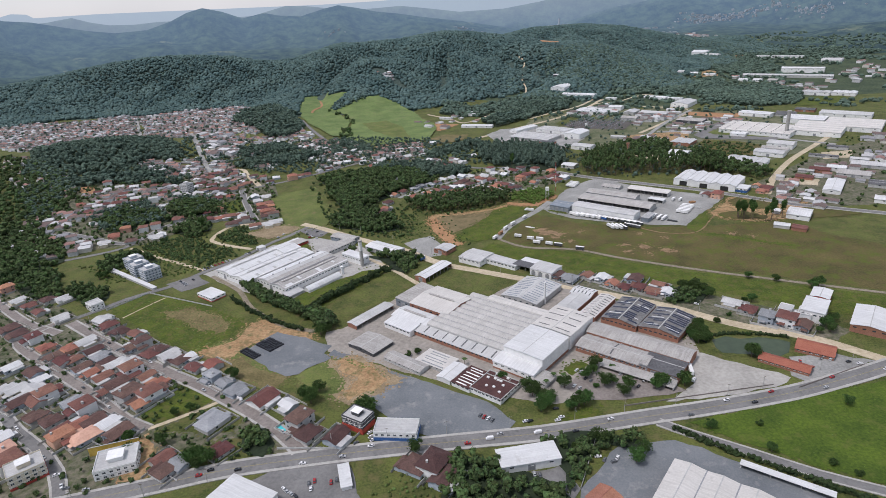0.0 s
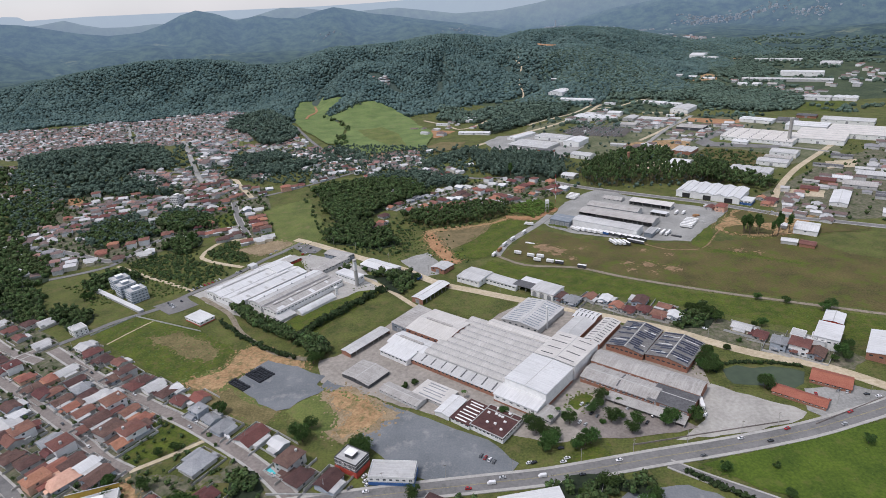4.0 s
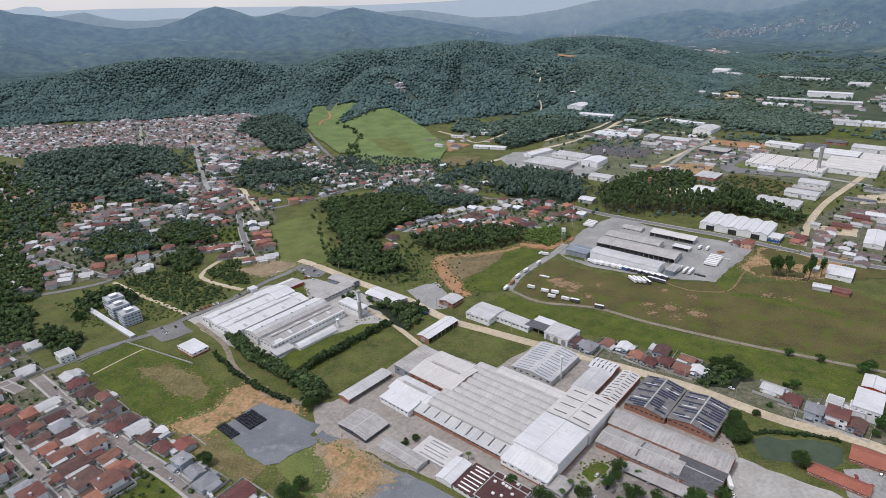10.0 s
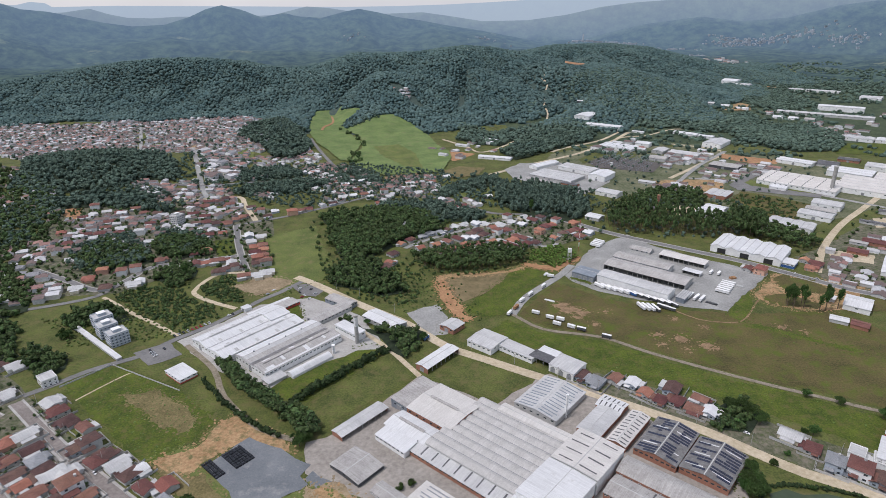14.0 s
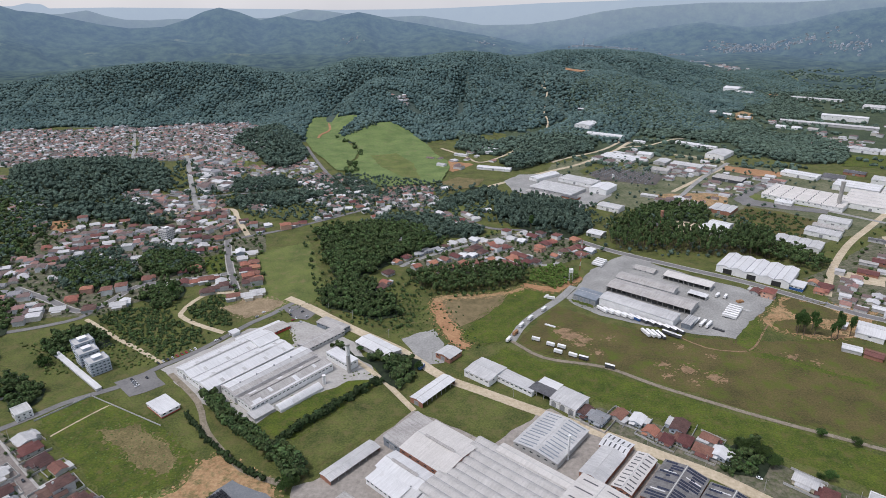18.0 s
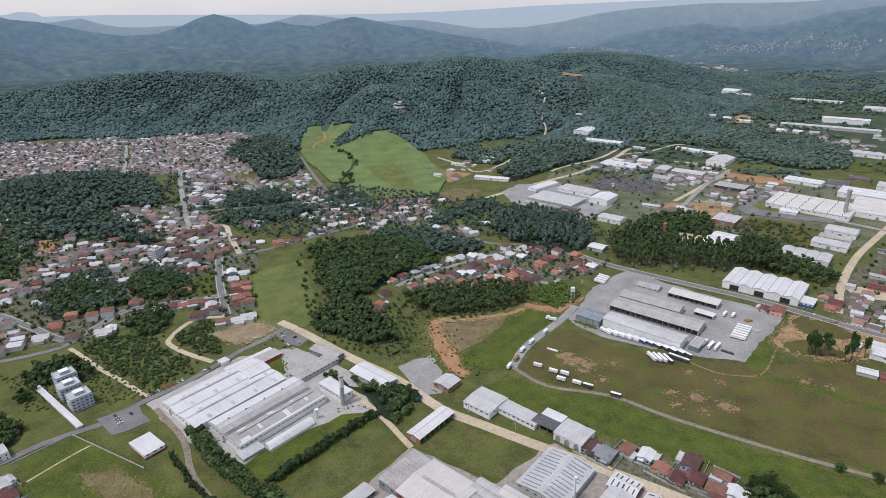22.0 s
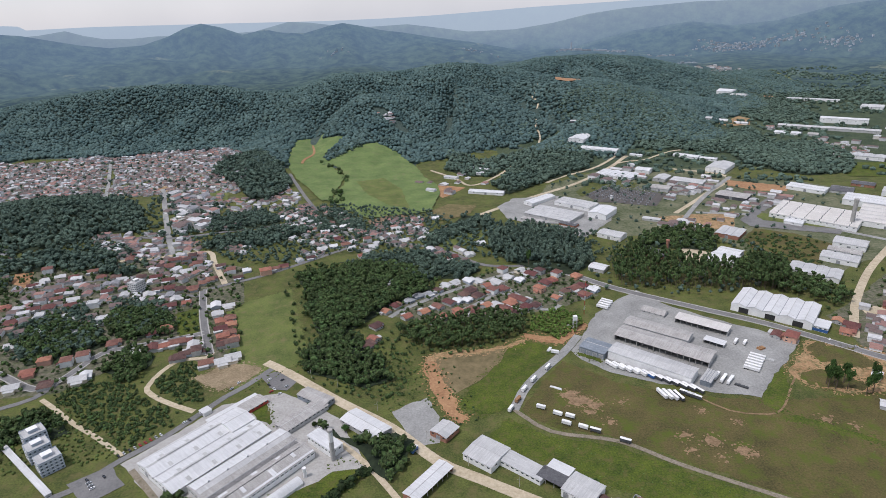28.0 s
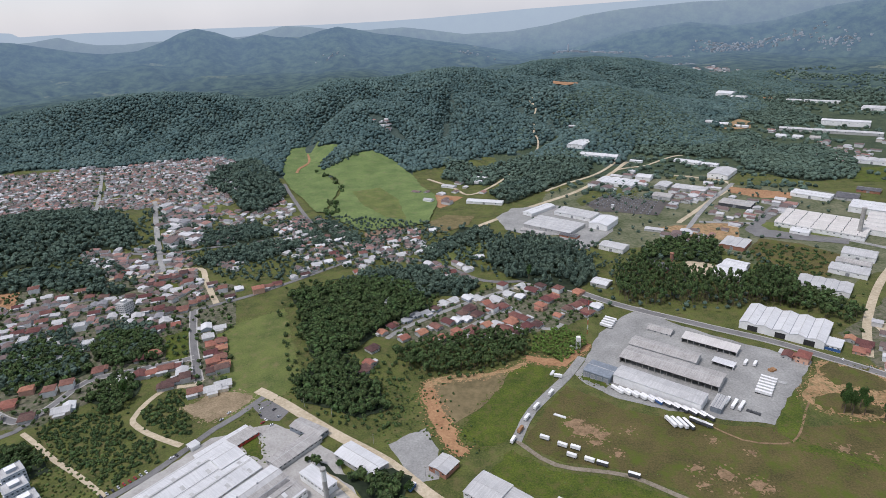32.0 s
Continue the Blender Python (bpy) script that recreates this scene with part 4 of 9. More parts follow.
WOOD_MIDDLE = [(-194, 1150), (-163, 1164), (-103, 1186), (-39, 1165), (-27, 1126), (-4, 1092), (-49, 1056), (-78, 1020), (-98, 992), (-122, 962), (-143, 1005), (-165, 1078)]
WOOD_SLOPE = [(-132, 972), (-97, 982), (-58, 930), (-46, 893), (-69, 880), (-97, 896), (-129, 908), (-142, 930)]
WOOD_STRIP = [(-48, 985), (-10, 1001), (36, 1018), (69, 1023), (101, 1010), (92, 966), (44, 948), (8, 947), (-34, 959)]
WOOD_TALL = [(237, 1140), (274, 1200), (302, 1190), (330, 1160), (353, 1140), (396, 1112), (437, 1150), (446, 1090), (429, 1050), (367, 1056), (311, 1068), (231, 1080)]
WOOD_TALL_RIGHT = [(401, 1135), (462, 1149), (454, 1093), (493, 1040), (464, 1006), (443, 1015), (397, 1081)]
WOOD_DARK = [(78, 1300), (115, 1322), (166, 1312), (210, 1262), (222, 1210), (215, 1162), (182, 1122), (149, 1134), (120, 1154), (98, 1180), (79, 1218)]
WOOD_MOUND = [(-860, 1475), (-800, 1520), (-746, 1529), (-687, 1536), (-610, 1509), (-545, 1453), (-498, 1362), (-522, 1343), (-568, 1337), (-590, 1305), (-635, 1289), (-700, 1262), (-767, 1290)]
WOOD_VALLEY = [(-363, 1280), (-337, 1318), (-289, 1345), (-227, 1350), (-214, 1318), (-269, 1279), (-309, 1268), (-349, 1257)]
WOOD_VALLEY_TOP = [(-400, 1400), (-371, 1424), (-317, 1438), (-279, 1404), (-275, 1370), (-324, 1351), (-374, 1345)]
WOOD_MEADOW = [(-505, 1728), (-521, 1829), (-478, 1903), (-426, 1864), (-345, 1722), (-311, 1650), (-309, 1571), (-329, 1503), (-372, 1527), (-425, 1628), (-478, 1668)]
WOOD_GREEN = [(-236, 1452), (-171, 1427), (-120, 1336), (-191, 1320), (-231, 1377)]
SCRUB_A = [(-371, 887), (-358, 904), (-312, 909), (-290, 886), (-262, 868), (-240, 852), (-255, 825), (-266, 808), (-299, 827), (-339, 854)]
SCRUB_B = [(-280, 901), (-274, 932), (-254, 935), (-236, 905), (-222, 878), (-232, 868), (-258, 880)]
WOOD_WEST = [(-620, 987), (-556, 973), (-471, 903), (-444, 848), (-463, 823), (-458, 785), (-530, 800)]
WOOD_WEST_LOW = [(-480, 826), (-437, 816), (-394, 760), (-412, 745), (-450, 771)]
WOOD_PLANT = [(104, 1010), (151, 1031), (166, 1008), (165, 988), (131, 960), (108, 973)]
WOOD_TOWN_A = [(-406, 1052), (-377, 1065), (-327, 1046), (-303, 1003), (-337, 993), (-377, 1008)]
WOOD_TOWN_B = [(-700, 1240), (-607, 1265), (-558, 1280), (-496, 1242), (-467, 1201), (-422, 1196), (-436, 1172), (-497, 1190), (-563, 1207), (-640, 1190)]
WOOD_TOWN_C = [(-472, 1057), (-412, 1024), (-370, 983), (-396, 950), (-439, 942), (-485, 1003)]
WOOD_TOWN_D = [(-338, 976), (-304, 954), (-300, 930), (-320, 908), (-350, 930)]
WOOD_APT = [(-392, 822), (-388, 847), (-373, 863), (-344, 846), (-322, 829), (-334, 820), (-352, 834), (-362, 820), (-370, 807)]
WOOD_BOTTOM = [(1, 488), (24, 476), (58, 458), (65, 446), (57, 424), (-13, 430), (-3, 461)]
WOOD_SOUTH = [(57, 488), (74, 502), (114, 491), (121, 480), (88, 486), (75, 463), (65, 447), (66, 464)]
WOOD_HOUSE = [(-138, 519), (-124, 522), (-112, 505), (-116, 494), (-134, 497)]
WOOD_POND = [(196, 600), (203, 622), (212, 618), (210, 600), (204, 592)]
WOOD_ROAD = [(207, 684), (236, 698), (244, 673), (225, 654), (202, 659)]
WOOD_GATE = [(-100, 826), (-91, 823), (-84, 812), (-60, 802), (-38, 814), (-22, 804), (-28, 778), (-36, 758), (-52, 770), (-62, 790), (-88, 812)]
WOOD_MILL = [(309, 1254), (386, 1297), (427, 1266), (401, 1186), (350, 1202), (302, 1207)]
WOOD_FAR_A = [(110, 1570), (243, 1744), (369, 1781), (331, 1677), (215, 1577), (137, 1505)]
SCRUB_FAR = [(433, 1240), (502, 1258), (565, 1203), (509, 1125), (450, 1112), (437, 1194)]
HEDGE = [(-124, 690), (-114, 704), (-97, 723), (-79, 744), (-55, 770)]
TREE_ROW = [(-201, 744), (-177, 716), (-151, 694), (-127, 674), (-112, 660), (-103, 644)]
TREE_ROW_LOW = [(-206, 720), (-179, 691), (-148, 665), (-121, 649)]

for name, poly, gap, radius, height, shapes, mat, label in [
        ("wood_middle", WOOD_MIDDLE, 5.6, 4.4, 11, NEAR_CROWNS, LEAF, "dense dark green native wood"),
        ("wood_slope", WOOD_SLOPE, 5.6, 4.2, 10, NEAR_CROWNS, LEAF, "dense dark green wood on a slope"),
        ("wood_belt", [(-160, 1189), (-119, 1200), (-83, 1222), (-23, 1224), (16, 1190), (45, 1172), (60, 1150), (30, 1120), (0, 1128), (-28, 1105), (-60, 1150), (-110, 1196)], 7, 4.6, 9, NEAR_CROWNS, HAZY_MIDLEAF, "green wood below the valley road"),
        ("wood_stream", [(-20, 1246), (-16, 1284), (19, 1336), (48, 1386), (98, 1366), (88, 1322), (52, 1300), (18, 1282), (-4, 1240)], 7, 4.8, 10, NEAR_CROWNS, HAZY_MIDLEAF, "dark trees along a stream"),
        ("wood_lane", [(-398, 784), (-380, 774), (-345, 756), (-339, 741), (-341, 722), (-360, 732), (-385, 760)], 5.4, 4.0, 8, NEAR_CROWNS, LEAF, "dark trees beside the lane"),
        ("wood_valley", WOOD_VALLEY, 8, 5.5, 11, NEAR_CROWNS, HAZY_MIDLEAF, "dark green wood between houses"),
        ("wood_valley_top", WOOD_VALLEY_TOP, 7.5, 5.2, 10, NEAR_CROWNS, HAZY_MIDLEAF, "dark wood beside the town street"),
        ("wood_dark", WOOD_DARK, 6.5, 4.2, 15, NEAR_CROWNS[:3] + TALL_CROWNS, HAZY_MIDLEAF, "dark green wood beside the works"),
        ("wood_mound", WOOD_MOUND, 8, 5.6, 11, FAR_CROWNS[:2] + TINY_CROWNS, HAZY_MIDLEAF, "wooded mound at the edge of the town"),
        ("wood_meadow", WOOD_MEADOW, 9, 6.5, 13, FAR_CROWNS, HAZY_MIDLEAF, "dark wood beside the hill pasture"),
        ("wood_green", WOOD_GREEN, 7, 5, 9, NEAR_CROWNS, HAZY_MIDLEAF, "green trees between houses"),
        ("scrub_track", SCRUB_A, 5.6, 2.6, 3.0, NEAR_CROWNS, LEAF, "green scrub beside a dirt track"),
        ("scrub_bend", SCRUB_B, 5, 2.8, 3.5, NEAR_CROWNS, LEAF, "low green scrub in a bend of the track"),
        ("wood_west", WOOD_WEST, 7, 5, 9, NEAR_CROWNS, LEAF, "dense green wood at the edge of the houses"),
        ("wood_west_low", WOOD_WEST_LOW, 6.5, 4.4, 8, NEAR_CROWNS, LEAF, "green trees beside a field"),
        ("wood_town_slope", WOOD_TOWN_A, 6, 4.6, 10, NEAR_CROWNS, LEAF, "dark trees on the town slope"),
        ("wood_town_top", WOOD_TOWN_B, 9, 6, 12, FAR_CROWNS, HAZY_MIDLEAF, "dark trees above the town"),
        ("wood_town_gardens", WOOD_TOWN_C, 8.5, 5, 9, NEAR_CROWNS, LEAF, "dark garden trees in the town"),
        ("wood_town_low", WOOD_TOWN_D, 5.5, 4.4, 9, NEAR_CROWNS, LEAF, "dark trees below the town street"),
        ("wood_flats", WOOD_APT, 6, 4.6, 9, NEAR_CROWNS, LEAF, "dark trees behind the flats"),
        ("wood_bottom", WOOD_BOTTOM, 5.2, 3.6, 7, NEAR_CROWNS, LEAF, "dense green thicket below the avenue"),
        ("wood_south", WOOD_SOUTH, 5.0, 3.3, 6.5, NEAR_CROWNS, LEAF, "green trees round a car park"),
        ("wood_house", WOOD_HOUSE, 5.2, 3.4, 6.5, NEAR_CROWNS, LEAF, "garden trees beside an old house"),
        ("wood_pond", WOOD_POND, 5.4, 4.2, 8, NEAR_CROWNS, LEAF, "green trees on the pond bank"),
        ("wood_road", WOOD_ROAD, 5.2, 3.6, 6.5, NEAR_CROWNS, LEAF, "green trees beside the earth road"),
        ("wood_gate", WOOD_GATE, 6, 4.8, 10, NEAR_CROWNS, LEAF, "large dark trees beside the works gate"),
        ("wood_mill", WOOD_MILL, 8, 5.2, 10, NEAR_CROWNS, LEAF, "green trees round the mill"),
        ("wood_far", WOOD_FAR_A, 10, 7, 13, FAR_CROWNS, HAZY_MIDLEAF, "dark wood beside the valley road"),
        ("scrub_far", SCRUB_FAR, 10, 3.6, 4.0, NEAR_CROWNS, LEAF, "grey-green scrub")]:
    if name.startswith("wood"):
        # floor patch, painted dark for the shade the crowns would throw
        patch("wood_floor", poly, SHADEFLOOR, "wood floor with the shade under trees in its colour", 0.4 if max(q[1] for q in poly) < 1250 else 1.0, grid=0 if max(q[1] for q in poly) < 1250 else 2)
    pts = spread(poly, gap, len(name) * 7)
    crowd(name, pts[free(pts, 1.0, GLADES) & free(pts, radius * 0.8 + 1.2, [w for w in WAYS if min(q[0] for q in poly) - 15 < w[0] < max(q[0] for q in poly) + 15])], radius, height, shapes, mat, label, len(name))
for k, (poly, gap, radius, height) in enumerate((([(-215, 1170), (-100, 1210), (-10, 1180), (20, 1095), (-70, 1010), (-100, 950), (-150, 940), (-185, 1060)], 13, 3.0, 5.0),
                                                ([(-160, 975), (-90, 1000), (-30, 930), (-25, 870), (-70, 862), (-150, 900)], 8, 2.2, 3.2), ([(-70, 960), (-20, 1010), (110, 1030), (115, 985), (40, 935), (-40, 940)], 9, 2.4, 4.0),
                                                ([(-400, 905), (-300, 930), (-230, 850), (-262, 795), (-345, 840)], 9, 2.0, 2.6), ([(-60, 880), (-20, 860), (10, 800), (40, 830), (10, 930), (-50, 950)], 12, 1.4, 1.8),
                                                ([(210, 1060), (250, 1230), (330, 1260), (470, 1200), (480, 1040), (330, 1040)], 14, 3.4, 7.0), ([(60, 1340), (250, 1290), (250, 1120), (100, 1120), (20, 1290)], 13, 3.4, 7.0))):
    pts = spread(poly, gap, 700 + k)
    crowd("edge_trees", pts[free(pts, 3.0, GLADES) & free(pts, 4.0, WAYS)], radius, height, NEAR_CROWNS if k < 5 else FAR_CROWNS, LEAF if k < 5 else HAZY_MIDLEAF, "loose trees and bushes at the edge of a wood", 710 + k)
crowd("wood_plantation", spread(WOOD_PLANT, 3.4, 5), 1.9, 4.5, FAR_CROWNS, material("young_leaves", (0.06, 0.11, 0.02), (0.13, 0.20, 0.04), 1.5, 0.9, 0.5, 12, 0.3, island=0.3), "young yellow-green plantation", 6)
crowd("wood_strip", spread(WOOD_STRIP, 5.0, 8), 3.3, 13, NEAR_CROWNS, LEAF, "strip of tall dark trees with bare trunks", 9, 0.22)
tall = spread(WOOD_TALL, 5.0, 11)
crowd("wood_tall", tall[free(tall, 1.0, GLADES)], 2.7, 21, TALL_CROWNS, LEAF, "tall dark eucalyptus plantation", 12, 0.22)
crowd("wood_tall_right", spread(WOOD_TALL_RIGHT, 6.5, 13), 4.2, 13, NEAR_CROWNS, LEAF, "dark trees behind the vaulted sheds", 14, 0.2)


def row(line, gap):
    out = []
    for a, b in zip(line, line[1:]):
        d = math.dist(a, b)
        out += [(a[0] + (b[0] - a[0]) * t / d, a[1] + (b[1] - a[1]) * t / d) for t in np.arange(0, d, gap)]
    return np.array(out)


HEDGELEAF = material("hedge_leaves", (0.014, 0.028, 0.010), (0.04, 0.065, 0.02), 1.2, 0.9, 0.5, 8, 0.3, island=0.25)
crowd("hedge", row(HEDGE, 3.0), 4.2, 7.0, NEAR_CROWNS, HEDGELEAF, "tall dark clipped hedge between lawns", 21)
crowd("tree_row", np.concatenate([row(TREE_ROW, 3.5), row(TREE_ROW, 3.7) + (5, 5), row(TREE_ROW[3:], 4) + (9, 8)]), 4.2, 9.5, NEAR_CROWNS, LEAF, "row of green trees beside the service lane", 22)
crowd("tree_row_low", row(TREE_ROW_LOW, 4), 3.0, 5.0, NEAR_CROWNS, HEDGELEAF, "row of dark shrubs below the service lane", 23)
crowd("hedge_south", row([(141, 496), (168, 472), (191, 454), (222, 430)], 2.4), 2.4, 3.8, NEAR_CROWNS, HEDGELEAF, "long dark hedge beside the works yard", 24)

crowd("bank_shrubs", row([(206, 600), (223, 604), (240, 601), (254, 599), (268, 592)], 2.4), 2.0, 3.0, NEAR_CROWNS, HEDGELEAF, "dark shrubs along the pond bank", 25)
# the wooded hills, all as one cover of crowns
TOWNSIDE = [(-1200, 1800), (-1150, 1930), (-571, 2020), (-470, 1900), (-390, 1570), (-560, 1540), (-900, 1480)]
rs = np.random.RandomState(3)
gx, gy = np.meshgrid(np.arange(-2100, 1450, 8.9), np.arange(1760, 3160, 8.9))
hp = np.stack([gx.ravel(), gy.ravel()], -1) + rs.uniform(-3.6, 3.6, (gx.size, 2))
hp = hp[(hp[:, 1] < 2660) | (hp[:, 0] > 260)]
hp = hp[(np.abs(hp[:, 0]) < 0.86 * (hp[:, 1] - 150))]
keep = wooded(hp[:, 0], hp[:, 1]) & ~inside(hp, TOWNSIDE)
for clear in (PASTURE_WEST, PASTURE_EAST, [(385, 2340), (385, 2440), (450, 2480), (495, 2450), (470, 2380), (420, 2320)], [(-185, 2135), (-150, 2140), (-95, 2060), (-70, 2000), (-95, 1995), (-150, 2060)]):
    keep &= ~inside(hp, clear)
hp = hp[keep]
hp = hp[free(hp, 1.5, WAYS, 1750)]
crowd("hill_forest", hp, 6.9, 9, SPECK_CROWNS, HAZY_HILLLEAF, "dense dark forest that covers the hills", 31)
fp = np.stack([rs.uniform(-900, 2900, 22000), rs.uniform(1500, 4150, 22000)], -1)
fz = rise(fp[:, 0], fp[:, 1])
wild = np.sin(fp[:, 0] / 140 + 1.0) * np.cos(fp[:, 1] / 110) + 0.5 * np.sin(fp[:, 0] / 47 + fp[:, 1] / 61)
keep = (fz < 40) & (fp[:, 1] < 3300) & ((wild > 0.1) | (fp[:, 1] > 2600) & (wild > -0.5)) & (fp[:, 0] > 120 + (2100 - fp[:, 1]) * 0.2) & ~inside(fp, PASTURE_EAST)
fp = fp[keep]
fp = fp[free(fp, 8, WAYS, 1400)]
crowd("valley_trees", fp[:7000], 7.5, 8, SPECK_CROWNS + TINY_CROWNS[:1], HAZY_MIDLEAF, "scattered dark woods on the far valley floor", 33)
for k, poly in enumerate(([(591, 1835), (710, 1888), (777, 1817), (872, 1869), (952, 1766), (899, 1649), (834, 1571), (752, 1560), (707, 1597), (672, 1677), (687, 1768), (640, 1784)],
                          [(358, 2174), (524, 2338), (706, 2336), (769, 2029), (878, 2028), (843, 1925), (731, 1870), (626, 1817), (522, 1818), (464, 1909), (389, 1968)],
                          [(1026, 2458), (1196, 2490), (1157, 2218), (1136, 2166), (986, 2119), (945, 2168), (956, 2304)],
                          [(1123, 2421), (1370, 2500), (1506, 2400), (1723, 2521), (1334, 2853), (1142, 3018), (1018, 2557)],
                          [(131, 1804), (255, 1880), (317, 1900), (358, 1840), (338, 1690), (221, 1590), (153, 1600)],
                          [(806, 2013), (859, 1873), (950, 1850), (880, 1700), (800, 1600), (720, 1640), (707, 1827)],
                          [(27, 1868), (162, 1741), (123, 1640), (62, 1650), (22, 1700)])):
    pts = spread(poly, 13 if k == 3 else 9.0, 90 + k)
    patch("wood_floor", poly, SHADEFLOOR, "wood floor with tree shade in its colour", 0.5, grid=2)
    crowd("valley_wood", pts[free(pts, 4, WAYS, 1400)], 5.6, 9, SPECK_CROWNS + TINY_CROWNS[:2], HAZY_MIDLEAF, "dark wood between the works", 95 + k)


# ---- the far valley and ranges: a backdrop in haze ----
def hazy_land():
    """Forest and pasture that fade into the air's blue with the distance from the valley's middle."""
    m = bpy.data.materials.new("hazy_forest_and_pasture")
    m.use_nodes = True
    nt = m.node_tree
    li = nt.links.new
    geo = nt.nodes.new("ShaderNodeNewGeometry")
    bs = nt.nodes["Principled BSDF"]
    bs.inputs["Roughness"].default_value, bs.inputs["Specular IOR Level"].default_value = 1.0, 0.0

    def grain(size, low, high, a, b, detail=6.0):
        n = nd(nt, "TexNoise", Scale=1.0 / size, Detail=detail, Roughness=0.7)
        li(geo.outputs["Position"], n.inputs["Vector"])
        r = nt.nodes.new("ShaderNodeValToRGB")
        r.color_ramp.elements[0].position, r.color_ramp.elements[0].color = low, a
        r.color_ramp.elements[1].position, r.color_ramp.elements[1].color = high, b
        li(n.outputs["Fac"], r.inputs[0])
        return n, r

    n1, wood = grain(60, 0.40, 0.62, (0.010, 0.022, 0.016, 1), (0.072, 0.105, 0.055, 1), 10.0)
    n2, field = grain(90, 0.40, 0.62, (0.075, 0.105, 0.045, 1), (0.17, 0.175, 0.10, 1))
    n3, where = grain(240, 0.60, 0.64, (0, 0, 0, 1), (1, 1, 1, 1))
    up = nt.nodes.new("ShaderNodeSeparateXYZ")
    li(geo.outputs["Normal"], up.inputs[0])
    flat = nt.nodes.new("ShaderNodeMapRange")
    flat.inputs[1].default_value, flat.inputs[2].default_value = 0.93, 0.98
    li(up.outputs["Z"], flat.inputs[0])
    both = nt.nodes.new("ShaderNodeMath")
    both.operation = "MULTIPLY"
    li(where.outputs[0], both.inputs[0]), li(flat.outputs[0], both.inputs[1])
    mx = nt.nodes.new("ShaderNodeMix")
    mx.data_type = "RGBA"
    li(both.outputs[0], mx.inputs[0]), li(wood.outputs[0], mx.inputs[6]), li(field.outputs[0], mx.inputs[7])
    li(mx.outputs[2], bs.inputs["Base Color"])
    bump = nd(nt, "Bump", Strength=0.9, Distance=14.0)
    li(n1.outputs["Fac"], bump.inputs["Height"])
    li(bump.outputs[0], bs.inputs["Normal"])
    # painted haze: a blue glow mixed over the land, stronger with distance
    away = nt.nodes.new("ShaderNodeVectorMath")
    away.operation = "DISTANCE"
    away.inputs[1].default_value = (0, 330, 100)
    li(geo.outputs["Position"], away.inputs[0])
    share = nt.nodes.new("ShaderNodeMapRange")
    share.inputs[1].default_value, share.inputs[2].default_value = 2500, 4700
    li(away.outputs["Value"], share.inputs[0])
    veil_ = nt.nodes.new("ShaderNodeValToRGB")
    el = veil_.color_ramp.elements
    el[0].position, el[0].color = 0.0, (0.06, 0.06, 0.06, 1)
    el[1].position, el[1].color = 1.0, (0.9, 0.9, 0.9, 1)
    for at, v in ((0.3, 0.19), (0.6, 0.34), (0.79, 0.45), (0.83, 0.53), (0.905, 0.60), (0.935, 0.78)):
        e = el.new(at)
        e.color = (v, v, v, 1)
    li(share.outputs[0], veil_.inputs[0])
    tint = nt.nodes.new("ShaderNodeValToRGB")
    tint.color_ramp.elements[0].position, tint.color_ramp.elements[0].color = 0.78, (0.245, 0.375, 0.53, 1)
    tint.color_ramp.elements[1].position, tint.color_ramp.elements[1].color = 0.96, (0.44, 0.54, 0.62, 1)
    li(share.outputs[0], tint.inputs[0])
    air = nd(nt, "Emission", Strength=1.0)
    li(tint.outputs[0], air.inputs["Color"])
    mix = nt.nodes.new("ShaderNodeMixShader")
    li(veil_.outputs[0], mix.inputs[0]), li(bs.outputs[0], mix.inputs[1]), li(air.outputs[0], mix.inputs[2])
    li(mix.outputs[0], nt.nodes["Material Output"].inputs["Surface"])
    return m


bb, rr = np.meshgrid(np.radians(np.linspace(-52, 52, 720)), np.concatenate([np.linspace(2700, 4640, 150), [4665, 4690]]))
bx, by = np.sin(bb) * rr, 330 + np.cos(bb) * rr
ii = np.arange(bb.size).reshape(bb.shape)
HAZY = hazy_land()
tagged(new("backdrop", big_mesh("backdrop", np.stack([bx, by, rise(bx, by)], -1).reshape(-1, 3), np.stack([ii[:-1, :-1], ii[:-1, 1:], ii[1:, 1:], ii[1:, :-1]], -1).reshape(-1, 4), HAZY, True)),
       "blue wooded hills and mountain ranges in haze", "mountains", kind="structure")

# pale villages and works on the far slopes
specks = Shape()
rnd = random.Random(44)
for bearing, away, wide, deep, count in VILLAGES:
    for k in range(count):
        b, r = radians(bearing + rnd.gauss(0, wide)), away + rnd.gauss(0, deep)
        x, y = math.sin(b) * r, 330 + math.cos(b) * r
        z = float(rise(x, y))
        w, h = rnd.uniform(2.5, 7), rnd.choice((3, 3, 5, 9))
        specks.box(x - w, x + w, y - 5, y + 5, z - 6, z + h)
for bearing, away, w, h in ((11.5, 4060, 34, 7), (12.6, 4020, 22, 12), (13.3, 4000, 26, 10), (14.6, 3960, 30, 8), (12.0, 4080, 3, 42)):
    x, y = math.sin(radians(bearing)) * away, 330 + math.cos(radians(bearing)) * away
    z = float(rise(x, y))
    specks.box(x - w, x + w, y - 9, y + 9, z - 8, z + h)
# white walls greyed and blued, so that their colour carries the haze
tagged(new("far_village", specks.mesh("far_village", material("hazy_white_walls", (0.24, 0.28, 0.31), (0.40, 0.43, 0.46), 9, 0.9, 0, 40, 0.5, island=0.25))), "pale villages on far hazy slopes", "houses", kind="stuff")


